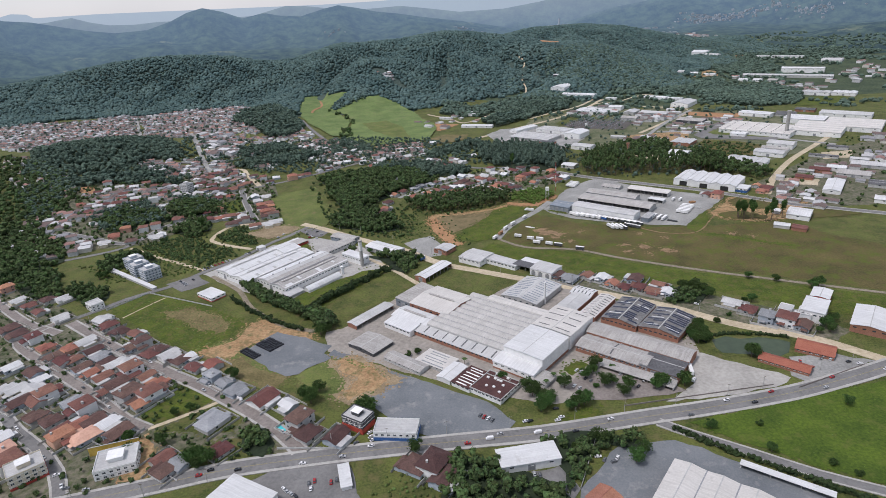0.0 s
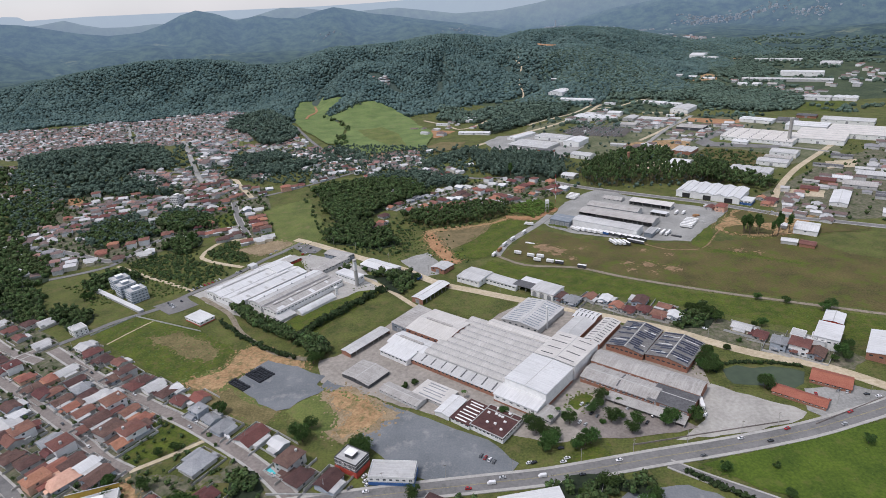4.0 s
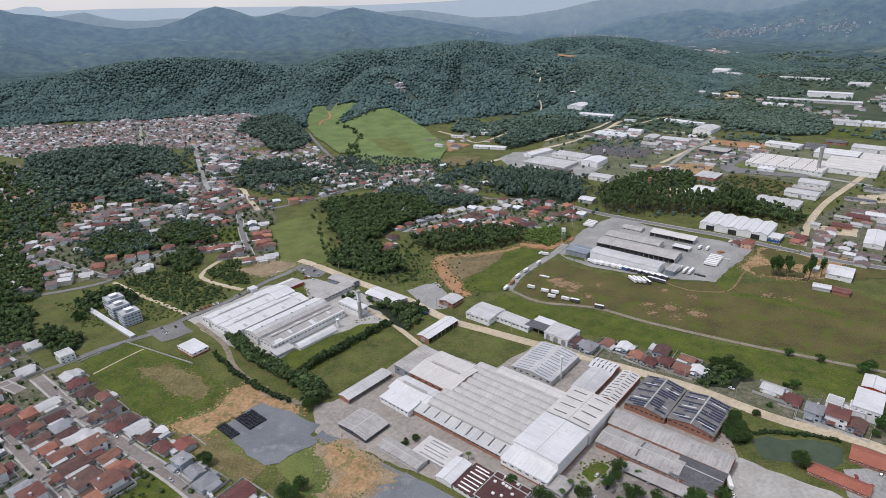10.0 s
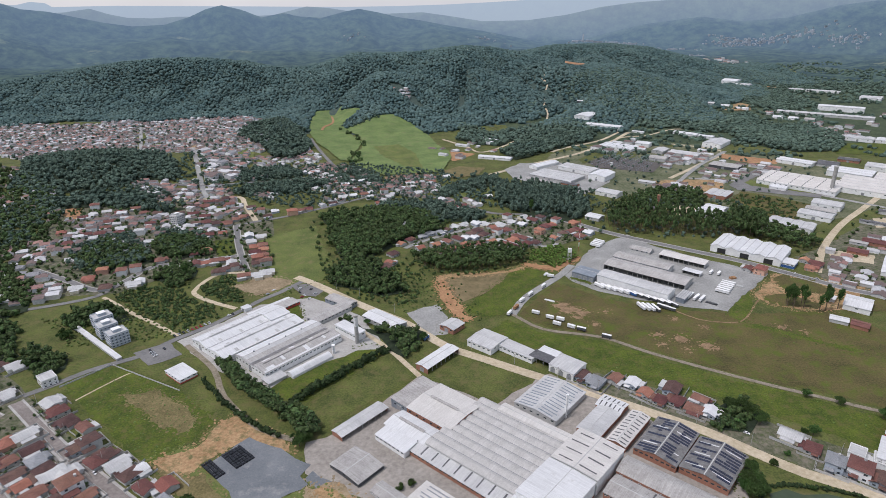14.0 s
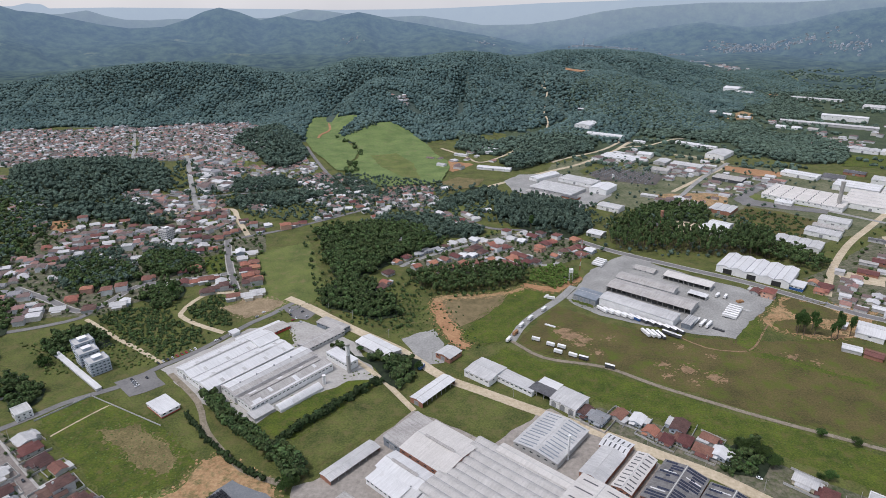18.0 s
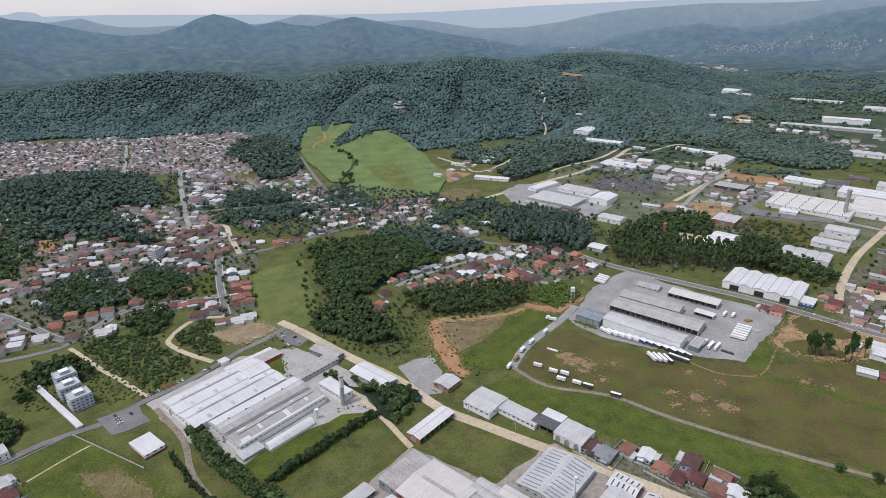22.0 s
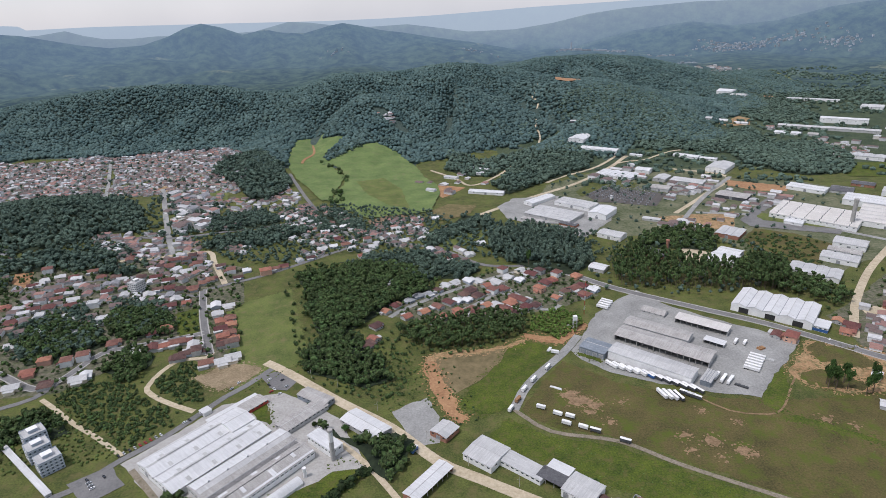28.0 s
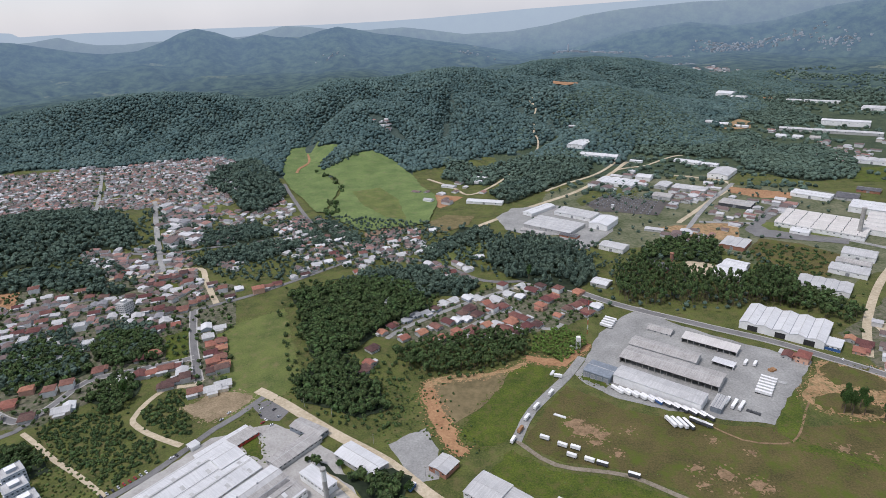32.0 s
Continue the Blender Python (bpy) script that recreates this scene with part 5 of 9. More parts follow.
# ---- sheds and works ----
STEEL = material("door_steel", (0.20, 0.21, 0.22), (0.32, 0.33, 0.34), 1.5, 0.5, 0.05, 6, 0.4)
BLUEPAINT = material("blue_paint", (0.03, 0.09, 0.25), (0.06, 0.15, 0.36), 1.5, 0.5, 0.05, 6, 0.4)
REDPAINT = material("red_paint", (0.35, 0.05, 0.04), (0.48, 0.09, 0.06), 1.5, 0.6, 0.05, 6, 0.4)
YELLOWPAINT = material("yellow_paint", (0.55, 0.36, 0.06), (0.68, 0.47, 0.12), 1.5, 0.6, 0.05, 6, 0.4)
DARKWALL = material("charcoal_wall", (0.055, 0.058, 0.062), (0.10, 0.104, 0.11), 2, 0.7, 0.05, 8, 0.4)
GREYWALL = material("grey_render", (0.38, 0.38, 0.37), (0.52, 0.52, 0.50), 2, 0.85, 0.08, 8, 0.5, vary=0.08)
BLUEGREY = material("bluegrey_cladding", (0.16, 0.19, 0.22), (0.25, 0.28, 0.31), 2, 0.6, 0.05, 8, 0.4, ribs=0.4)
ROOFWORN = material("worn_pale_vault_roof", (0.42, 0.408, 0.385), (0.55, 0.535, 0.51), 1.0, 0.9, 0.2, 9, 0.5, ribs=0.4, stains=((0.33, 0.315, 0.295), 0.60), streak=0.18)
ROOFBEIGE = material("beige_roof", (0.53, 0.51, 0.475), (0.64, 0.62, 0.585), 1.2, 0.8, 0.1, 14, 0.5, ribs=0.5, stains=((0.40, 0.38, 0.35), 0.63), streak=0.16)
MAROON = material("maroon_roof_gravel", (0.055, 0.025, 0.025), (0.10, 0.05, 0.045), 1, 0.9, 0.2, 6, 0.4)
SOLAR = material("solar_panel", (0.012, 0.016, 0.035), (0.025, 0.032, 0.06), 1, 0.15, 0, 5, 0.3, spec=0.6)
FIBREDARK = material("dark_weathered_fibre_roof", (0.11, 0.108, 0.105), (0.23, 0.225, 0.22), 2, 0.9, 0.2, 8, 0.5, ribs=0.4, stains=((0.36, 0.35, 0.33), 0.62))


def profile(style, w, h, rise_by):
    """The roof's outline across one bay."""
    if style == "arch":
        return [(w * k / 8, h + rise_by * math.sin(math.pi * k / 8)) for k in range(9)]
    if style == "lean":
        return [(0, h + rise_by), (w, h)]
    if style == "flat":
        return [(0, h), (w, h)]
    return [(0, h), (w / 2, h + rise_by), (w, h)]


SHEDS = []
BIGDOORS = ("vaulted_sheds",)


def shed(name, label, cx, cy, w, d, turn, h, roof, wall, bays=1, along="y", style="gable", up=None, doors=0, side_doors=0, windows=0, side_windows=0,
         strips=0, strip_mat=None, vent=False, band=None, open_front=False, open_side=False, panels=0, category="factory building", seed=0):
    """An industrial shed: bays side by side, each with its own roof. Its front looks towards local -y, its long side towards +x."""
    rnd = random.Random(seed or int(cx * 7 + cy))
    root = thing(name, label, category, pose(cx, cy, float(rise(cx, cy)), 0, 0, turn))
    SHEDS.append((cx, cy, max(w, d) * 0.55))
    swap = along == "x"
    at = pose(0, 0, 0, 0, 0, 90) if swap else None
    bw, bl = (d if swap else w) / bays, (w if swap else d)
    width = bw * bays
    up = up if up is not None else max(0.6, bw * 0.09)
    prof = profile(style, bw, h, up)
    if swap and style == "lean":
        prof = [(0, h), (bw, h + up)]
    gone_left, gone_right, gone_near = open_front and swap, open_side and not swap, (open_front and not swap) or (open_side and swap)
    # walls
    for s in (-1, 1):
        if gone_near and s < 0:
            continue
        for k in range(bays):
            sh = Shape()
            x0 = -width / 2 + k * bw
            y0 = s * bl / 2
            ring = [(x0, y0, 0)] + [(x0 + x, y0, z - 0.12) for x, z in prof] + [(x0 + bw, y0, 0)]
            n = len(ring)
            back = [(x, y - s * 0.3, z) for x, y, z in ring]
            fs = [tuple(range(n)) if s > 0 else tuple(range(n - 1, -1, -1)), tuple(range(2 * n - 1, n - 1, -1)) if s > 0 else tuple(range(n, 2 * n))]
            sh.add(ring + back, fs + [(i, (i + 1) % n, n + (i + 1) % n, n + i) for i in range(n)])
            part("end_wall", sh, wall, root, at=at)
    sh = Shape()
    hl = prof[0][1] - 0.12
    hr = prof[-1][1] - 0.12
    if not gone_left:
        sh = Shape().box(-width / 2 + 0.01, -width / 2 + 0.3, -bl / 2 + 0.3, bl / 2 - 0.3, 0, hl)
        part("side_wall", sh, wall, root, at=at)
    if not gone_right:
        part("side_wall", Shape().box(width / 2 - 0.3, width / 2 - 0.01, -bl / 2 + 0.3, bl / 2 - 0.3, 0, hr), wall, root, at=at)
    # posts where a side stands open
    if open_side or open_front:
        n = max(3, int(bl / 6))
        post = Shape().box(-0.2, 0.2, -0.2, 0.2, 0, min(hl, hr)).mesh("post", CONCRETE)
        for k in range(n + 1):
            m = pose(-width / 2 + 0.4 + (width - 0.8) * k / n, -bl / 2 + 0.4, 0) if gone_near else pose((-1 if gone_left else 1) * (width / 2 - 0.4), -bl / 2 + 0.4 + (bl - 0.8) * k / n, 0)
            part("post", post, CONCRETE, root, at=(at @ m if at else m))
    # roofs, one part a bay
    over = 0.5
    for k in range(bays):
        x0 = -width / 2 + k * bw
        for (xa, za), (xb, zb) in (zip(prof, prof[1:]) if style != "arch" else []):
            ea = over if (k == 0 and xa == 0) else 0
            eb = over if (k == bays - 1 and xb == bw) else 0
            sl = (zb - za) / (xb - xa)
            q = [(x0 + xa - ea, -bl / 2 - over, za - ea * sl), (x0 + xb + eb, -bl / 2 - over, zb + eb * sl), (x0 + xb + eb, bl / 2 + over, zb + eb * sl), (x0 + xa - ea, bl / 2 + over, za - ea * sl)]
            part("roof", Shape().slab(q, 0.18), roof, root, at=at)
        if style == "arch":
            sa = Shape()
            top = [(x0 + x, y, z) for y in (-bl / 2 - over, bl / 2 + over) for x, z in prof]
            n = len(prof)
            low = [(x, y, z - 0.18) for x, y, z in top]
            fs = []
            for i in range(n - 1):
                fs += [(i, i + 1, n + i + 1, n + i), (2 * n + i, 3 * n + i, 3 * n + i + 1, 2 * n + i + 1), (i, 2 * n + i, 2 * n + i + 1, i + 1), (n + i, n + i + 1, 3 * n + i + 1, 3 * n + i)]
            sa.add(top + low, fs + [(0, n, 3 * n, 2 * n), (n - 1, 3 * n - 1, 4 * n - 1, 2 * n - 1)])
            part("roof", sa, roof, root, at=at)
        if style == "gable":
            cap = Shape()
            xm, zm = x0 + bw / 2, h + up
            cap.slab([(xm - 0.35, -bl / 2 - over, zm + 0.02), (xm, -bl / 2 - over, zm + 0.09), (xm, bl / 2 + over, zm + 0.09), (xm - 0.35, bl / 2 + over, zm + 0.02)], 0.05)
            cap.slab([(xm, -bl / 2 - over, zm + 0.09), (xm + 0.35, -bl / 2 - over, zm + 0.02), (xm + 0.35, bl / 2 + over, zm + 0.02), (xm, bl / 2 + over, zm + 0.09)], 0.05)
            part("ridge_cap", cap, roof if roof in (TILERED, TILECLAY, TILEORANGE) else GREYWALL, root, at=at)
        if k:
            part("gutter", Shape().box(x0 - 0.35, x0 + 0.35, -bl / 2 - over, bl / 2 + over, h - 0.02, h + 0.12), STEEL, root, at=at)
        # strips of other sheeting, and solar panels, on the slopes
        if style != "arch":
            for (xa, za), (xb, zb) in zip(prof, prof[1:]):
                sl = (zb - za) / (xb - xa)
                for j in range(strips):
                    y = -bl / 2 + bl * (j + 0.5) / strips + rnd.uniform(-0.5, 0.5)
                    u0, u1 = xa + (xb - xa) * rnd.uniform(0.08, 0.2), xa + (xb - xa) * rnd.uniform(0.75, 0.92)
                    hw = rnd.uniform(0.45, 0.65)
                    q = [(x0 + u0, y - hw, za + (u0 - xa) * sl + 0.06), (x0 + u1, y - hw, za + (u1 - xa) * sl + 0.06), (x0 + u1, y + hw, za + (u1 - xa) * sl + 0.06), (x0 + u0, y + hw, za + (u0 - xa) * sl + 0.06)]
                    part("roof_strip", Shape().slab(q, 0.05), strip_mat, root, at=at)
                for j in range(panels):
                    y = -bl / 2 + bl * (j + 0.5) / panels
                    if rnd.random() < 0.2:
                        continue
                    u0, u1 = xa + (xb - xa) * rnd.choice((0.06, 0.06, 0.4)), xa + (xb - xa) * rnd.choice((0.6, 0.94, 0.94))
                    n = max(1, int((u1 - u0) / 4.5))
                    for i in range(n):
                        a0, a1 = u0 + (u1 - u0) * i / n + 0.06, u0 + (u1 - u0) * (i + 1) / n - 0.06
                        q = [(x0 + a0, y - 1.0, za + (a0 - xa) * sl + 0.16), (x0 + a1, y - 1.0, za + (a1 - xa) * sl + 0.16), (x0 + a1, y + 1.0, za + (a1 - xa) * sl + 0.16), (x0 + a0, y + 1.0, za + (a0 - xa) * sl + 0.16)]
                        part("solar_panel", Shape().slab(q, 0.04), SOLAR, root, "dark blue solar panel", at=at)
        if vent:
            vt = Shape()
            xm, zm = x0 + bw / 2, h + up
            vt.box(xm - 0.9, xm + 0.9, -bl * 0.32, bl * 0.32, zm - 0.2, zm + 0.7).slab([(xm - 1.2, -bl * 0.33, zm + 0.75), (xm, -bl * 0.33, zm + 1.05), (xm, bl * 0.33, zm + 1.05), (xm - 1.2, bl * 0.33, zm + 0.75)], 0.06)
            vt.slab([(xm, -bl * 0.33, zm + 1.05), (xm + 1.2, -bl * 0.33, zm + 0.75), (xm + 1.2, bl * 0.33, zm + 0.75), (xm, bl * 0.33, zm + 1.05)], 0.06)
            part("ridge_vent", vt, ROOFOLD, root, "weathered ridge vent", at=at)
    # doors and windows on the two sides that face the valley, in the unturned frame
    lo = min(hl, hr)
    for n, side in ((doors, "front"), (side_doors, "side")):
        for k in range(n):
            span = w if side == "front" else d
            u = -span / 2 + span * (k + 0.5) / n
            dw, dh = (10.0, 6.4) if name in BIGDOORS else (min(4.2, span / n * 0.6), min(4.6, lo * 0.75))
            m = pose(u, -d / 2, 0) if side == "front" else pose(w / 2, u, 0, 0, 0, 90)
            # on big doors a black panel stands in for the unlit inside
            leaf = part("door", Shape().box(-dw / 2, dw / 2, -0.06, 0.1, 0, dh), DARK if name in BIGDOORS else STEEL, root, "black panel for the shade inside a doorway" if name in BIGDOORS else "roller door", at=m)
            fr = Shape().box(-dw / 2 - 0.2, -dw / 2, -0.12, 0.1, 0, dh).box(dw / 2, dw / 2 + 0.2, -0.12, 0.1, 0, dh).box(-dw / 2 - 0.2, dw / 2 + 0.2, -0.12, 0.1, dh, dh + 0.25)
            part("door_frame", fr, GREYWALL, leaf)
    for n, side in ((windows, "front"), (side_windows, "side")):
        span = w if side == "front" else d
        if n:
            ww = min(2.4, span / n * 0.62)
            pane = Shape().box(-ww / 2, ww / 2, -0.05, 0.05, 0, 1.1).mesh("window", GLASS)
            sill = Shape().box(-ww / 2 - 0.1, ww / 2 + 0.1, -0.16, 0.05, -0.14, 0)
            sill.box(-ww / 2 - 0.1, ww / 2 + 0.1, -0.1, 0.05, 1.1, 1.2).box(-0.05, 0.05, -0.08, 0.05, 0, 1.1)
            sill = sill.mesh("window_frame", WHITE)
        for k in range(n):
            u = -span / 2 + span * (k + 0.5) / n
            m = pose(u, -d / 2, lo * 0.62) if side == "front" else pose(w / 2, u, lo * 0.62, 0, 0, 90)
            win = part("window", pane, GLASS, root, at=m)
            if cy < 605:
                part("window_frame", sill, WHITE, win)
    if band:
        mat, z0, z1 = band
        part("painted_band", Shape().box(-w / 2 - 0.03, w / 2 + 0.03, -d / 2 - 0.03, -d / 2 + 0.1, z0, z1).box(w / 2 - 0.1, w / 2 + 0.03, -d / 2, d / 2, z0, z1), mat, root)
    return root


# the white factory
def roof_sheet(root, bw, bays, h, up, k, side, a0, a1, y0, y1, mat, name="roof_sheet", proud=0.05, label=""):
    """A run of other sheeting on one slope of a gabled bay: shares across the slope, metres along it."""
    x0 = -bw * bays / 2 + k * bw + side * bw / 2
    za, zb = (h, h + up) if side == 0 else (h + up, h)
    q = [(x0 + bw / 2 * a, y, za + (zb - za) * a + proud) for a, y in ((a0, y0), (a1, y0), (a1, y1), (a0, y1))]
    return part(name, Shape().slab(q, proud), mat, root, label)


hall_white = shed("factory_hall", "white factory hall with low twin gables", -191, 797, 54, 88, -39, 7.5, ROOFWHITE, WHITE, 2, strips=0, vent=False, windows=10, side_windows=0, doors=2)
for k in (0, 1):
    for side in (0, 1):
        roof_sheet(hall_white, 27, 2, 7.5, 2.43, k, side, 0.04, 0.14, -43, 43, ROOFGREY, label="grey gutter sheeting")
        for y in (-30, -8, 14, 34):
            roof_sheet(hall_white, 27, 2, 7.5, 2.43, k, side, 0.55, 0.9, y, y + 3.0, GREYWALL, "roof_light", 0.09, "dull translucent roof light")
    part("ridge_vent", Shape().box(-27 + 27 * k + 12.6, -27 + 27 * k + 14.4, -34, 30, 9.7, 10.6), ROOFGREY, hall_white, "long low ridge vent")
hall_grey = shed("factory_hall", "factory hall with stained grey twin roofs", -145, 770, 46, 84, -40, 7.2, ROOFOLD, WHITE, 2, vent=False, windows=9, side_windows=20, doors=1)
roof_sheet(hall_grey, 23, 2, 7.2, 2.07, 0, 0, 0.03, 0.97, -41, 42, ROOFWHITE, label="newer white sheeting")
roof_sheet(hall_grey, 23, 2, 7.2, 2.07, 0, 1, 0.05, 0.45, -41, 42, ROOFGREY, label="pale sheeting")
roof_sheet(hall_grey, 23, 2, 7.2, 2.07, 1, 0, 0.0, 0.5, -42, 40, FIBREDARK, label="dark stained fibre sheeting")
for side, a0, a1, y0, y1 in ((0, 0.55, 0.9, -34, -27), (0, 0.5, 0.95, -6, -1), (0, 0.6, 0.95, 16, 20), (1, 0.1, 0.6, -20, -17), (1, 0.2, 0.8, 4, 8), (1, 0.1, 0.5, 26, 29), (1, 0.55, 0.95, -38, -30)):
    roof_sheet(hall_grey, 23, 2, 7.2, 2.07, 1, side, a0, a1, y0, y1, ROOFWHITE, "roof_patch", 0.09, "replaced white roof sheets")
roof_sheet(hall_grey, 23, 2, 7.2, 2.07, 1, 1, 0.82, 0.98, -41, 42, ROOFWHITE, "eaves_sheet", 0.07, "white eaves sheeting")
part("ridge_vent", Shape().box(10.4, 12.6, -36, 36, 9.1, 10.0), ROOFOLD, hall_grey, "long weathered ridge vent")
for y in (-30, -14, 4, 22):
    part("roof_fan", Shape().tube((-11.5, y, 9.0), (-11.5, y, 10.4), 0.8, 0.6, 10), STEEL, hall_grey, "round roof fan")
shed("factory_wing", "small white gabled factory wing", -176, 828, 24, 22, -40, 9.5, ROOFWHITE, WHITE, 1, doors=1)
shed("storage_tunnel", "long white arched storage tunnel", -121, 744, 10, 42, -41, 2.6, ROOFWHITE, WHITE, 1, style="arch", up=2.8, category="storage tent")
shed("lean_shed", "low grey lean-to shed", -147, 724, 11, 18, -41, 3.2, ROOFGREY, GREYWALL, style="lean", up=0.8, open_side=False, windows=2)
shed("boiler_house", "white two-storey boiler house", -94, 800, 31, 12, -41, 8, ROOFWHITE, WHITE, style="flat", windows=7, side_windows=2, category="boiler house")
shed("annex", "weathered grey gabled annex", -121, 838, 16, 46, -40, 5, ROOFOLD, GREYWALL, side_windows=10, windows=3)
shed("annex", "weathered grey gabled annex head", -114, 864, 34, 14, -34, 5.5, ROOFOLD, BLUEGREY, along="x", windows=6, side_windows=3)
shed("gate_office", "long low white-roofed gate office", -187, 853, 8, 50, -41, 3.6, ROOFWHITE, WHITE, style="flat", side_windows=10)
shed("red_office", "low office with dark red walls", -171, 859, 14, 23, -40, 4, ROOFOLD, REDPAINT, style="flat", side_windows=5, windows=3)
shed("white_store", "small white flat-roofed store", -212, 851, 8, 8, -40, 4, ROOFWHITE, WHITE, style="flat", doors=1)
shed("guard_house", "white flat-roofed guard house with red trim", -230, 731, 24, 16, -38, 4.2, ROOFWHITE, WHITE, style="flat", windows=5, side_windows=3, band=(REDPAINT, 0.0, 1.1))
# along the earth road
shed("warehouse", "bright white low warehouse", -63, 822, 44, 19, -40, 5.5, ROOFWHITE, GREYWALL, along="x", windows=6)
shed("brick_workshop", "brick workshop with pale hipped roof", 5, 811, 17, 18, -39, 5.5, ROOFGREY, BRICK, windows=3, side_windows=3, doors=1)
shed("red_shed", "long red-walled shed with white roof", -8, 753, 13.5, 43, -39, 5.5, ROOFWHITE, BRICK, doors=1, open_side=True)
shed("open_shed", "long open-sided shed with pale roof", -65, 667, 11.5, 46, -41, 4.4, ROOFGREY, BRICK, open_side=True, strips=0)
shed("white_workshop", "white workshop with grey roof", 38, 781, 27, 27, -39, 6.5, ROOFGREY, WHITE, along="x", up=1.2, windows=5, doors=0, side_windows=2)
shed("linked_workshop", "low grey linked workshop", 66, 765, 36, 14, -40, 5, ROOFGREY, WHITE, style="lean", up=0.9, windows=8)
shed("loading_canopy", "dark open loading canopy", 86, 752, 22, 12, -40, 5.2, ROOFDARK, DARKWALL, style="flat", open_front=True, category="canopy")
shed("white_workshop", "white workshop with pale roof", 105, 738, 24, 22, -41, 7, ROOFGREY, WHITE, along="x", up=1.0, windows=3, doors=3)
shed("canopy", "white flat canopy on posts", 92, 760, 18, 14, -40, 4.8, ROOFWHITE, WHITE, style="flat", category="canopy")
# the weaving works
shed("works_hall", "grey lean-roofed hall beside a lawn", -25, 697, 17, 38, -39, 7, ROOFOLD, BLUEGREY, style="lean", up=1.6, windows=2, doors=1)
shed("works_hall", "works hall with broad cream-white roof", -1, 677, 43, 40, -40, 8.6, ROOFBEIGE, BRICK, up=2.2, along="x", vent=True, windows=6)
shed("works_hall", "works hall with white roof and ridge vent", -25, 655, 38, 20, -40, 6, ROOFWHITE, GREYWALL, along="x", vent=True, up=2.0)
shed("works_hall", "low white works hall", -36, 643, 30, 13, -41, 5.4, ROOFWHITE, WHITE, along="x", style="lean", up=1.2, windows=7)
shed("front_wing", "long front wing with pale sloping roof", 8, 612, 87, 12, -40, 4.6, ROOFGREY, BRICK, along="x", style="lean", up=2.2, windows=22, strips=9, strip_mat=ROOFDARK)
shed("weaving_hall", "wide weaving hall with rows of low vaults", 37, 638, 76, 69, -39.5, 8, ROOFWORN, GREYWALL, 9, along="x", style="arch", up=1.3)
shed("works_hall", "long narrow hall with cream roof", 66, 657, 60, 9, -40, 9.2, ROOFBEIGE, GREYWALL, along="x", up=0.7)
shed("tall_hall", "tall white clad hall with brick foot", 70, 589, 34, 39, -41, 13.2, ROOFWHITE, WHITE, up=0.6, band=(BRICK, 0, 2.5))
shed("tall_hall", "tall hall with cream roof and dark joints", 97, 620, 34, 38, -41, 13, ROOFBEIGE, WHITE, up=0.7, strips=4, strip_mat=ROOFDARK)
shed("front_wing", "white skirt wing before the tall hall", 53, 571, 35, 14, -40, 6.4, ROOFWHITE, WHITE, along="x", style="lean", up=1.6, windows=6, band=(BRICK, 0, 1.6))
shed("long_hall", "long hall with weathered vaulted roof", 151, 592, 80, 19, -39.5, 6.4, ROOFOLD, BRICK, along="x", style="arch", up=2.8, windows=12, side_windows=0)
shed("long_hall", "brick hall with weathered roof", 129, 583, 55, 20, -39.5, 5.4, ROOFOLD, BRICK, along="x", up=2.0, windows=14, strips=1, strip_mat=ROOFDARK)
shed("loading_hall", "loading hall with black roof", 159, 561, 28, 24, -40, 5.6, ROOFDARK, BRICK, along="x", up=1.0, windows=3, doors=4)
shed("carport", "long grey car shelter", 137, 555, 54, 9, -38, 2.9, ROOFOLD, GREYWALL, along="x", style="lean", up=0.5, open_front=True, category="carport")
shed("pavilion", "small pavilion with grey hipped roof", 69, 556, 14, 14, -42, 3.4, ROOFOLD, GREYWALL, windows=3, side_windows=3, category="pavilion")
shed("brick_works", "brick workshop with slotted pale roof", 135, 655, 14, 43, -40, 5.6, ROOFBEIGE, BRICK, up=1.6, strips=10, strip_mat=ROOFDARK, windows=3)
shed("solar_works", "brick works with solar panels on dark roofs", 158, 641, 30, 44, -40, 5.8, FIBREDARK, BRICK, up=2.8, panels=15, windows=8, strips=2, strip_mat=ROOFWHITE)
shed("solar_works", "brick works with solar panels on worn roofs", 183, 620, 32, 40, -41, 5.8, FIBREDARK, BRICK, up=2.8, panels=13, windows=8, strips=3, strip_mat=ROOFWHITE)
shed("gable_store", "grey-roofed store with brick gable", 115, 664, 18, 35, -40, 5, ROOFGREY, BRICK, up=1.8, windows=2)
shed("patched_store", "store with patched white and grey roof", 130, 684, 20, 16, -39, 5, ROOFWHITE, BRICK, along="x", strips=5, strip_mat=ROOFDARK)
shed("north_hall", "pale warehouse with checkered grey roof", 83, 692, 37, 47, -39.5, 6, ROOFGREY, GREYWALL, up=2.4, windows=6, side_windows=0, strips=12, strip_mat=BLUEGREY)
shed("front_house", "old low works house with pale roof", -61, 619, 29, 23, -40, 3.6, ROOFOLD, DARKWALL, up=1.4, windows=5)
shed("front_house", "low works canteen with pale roof", -31, 588, 37, 11, -40, 3.4, ROOFOLD, GREYWALL, along="x", up=1.1, windows=8)
shed("front_house", "low office with panelled white roof", -7, 588, 28, 18, -39, 3.4, ROOFBEIGE, GREYWALL, style="flat", windows=6, strips=5, strip_mat=STEEL)
shed("entrance_canopy", "angular white entrance canopy", 4, 570, 12, 22, -38, 3.8, ROOFWHITE, WHITE, up=1.2, open_side=True, category="canopy")
maroon = shed("office_block", "flat office with maroon roof and pale edge", 34, 549, 26, 25, -40, 4.4, MAROON, WHITE, style="flat", windows=8, side_windows=6)
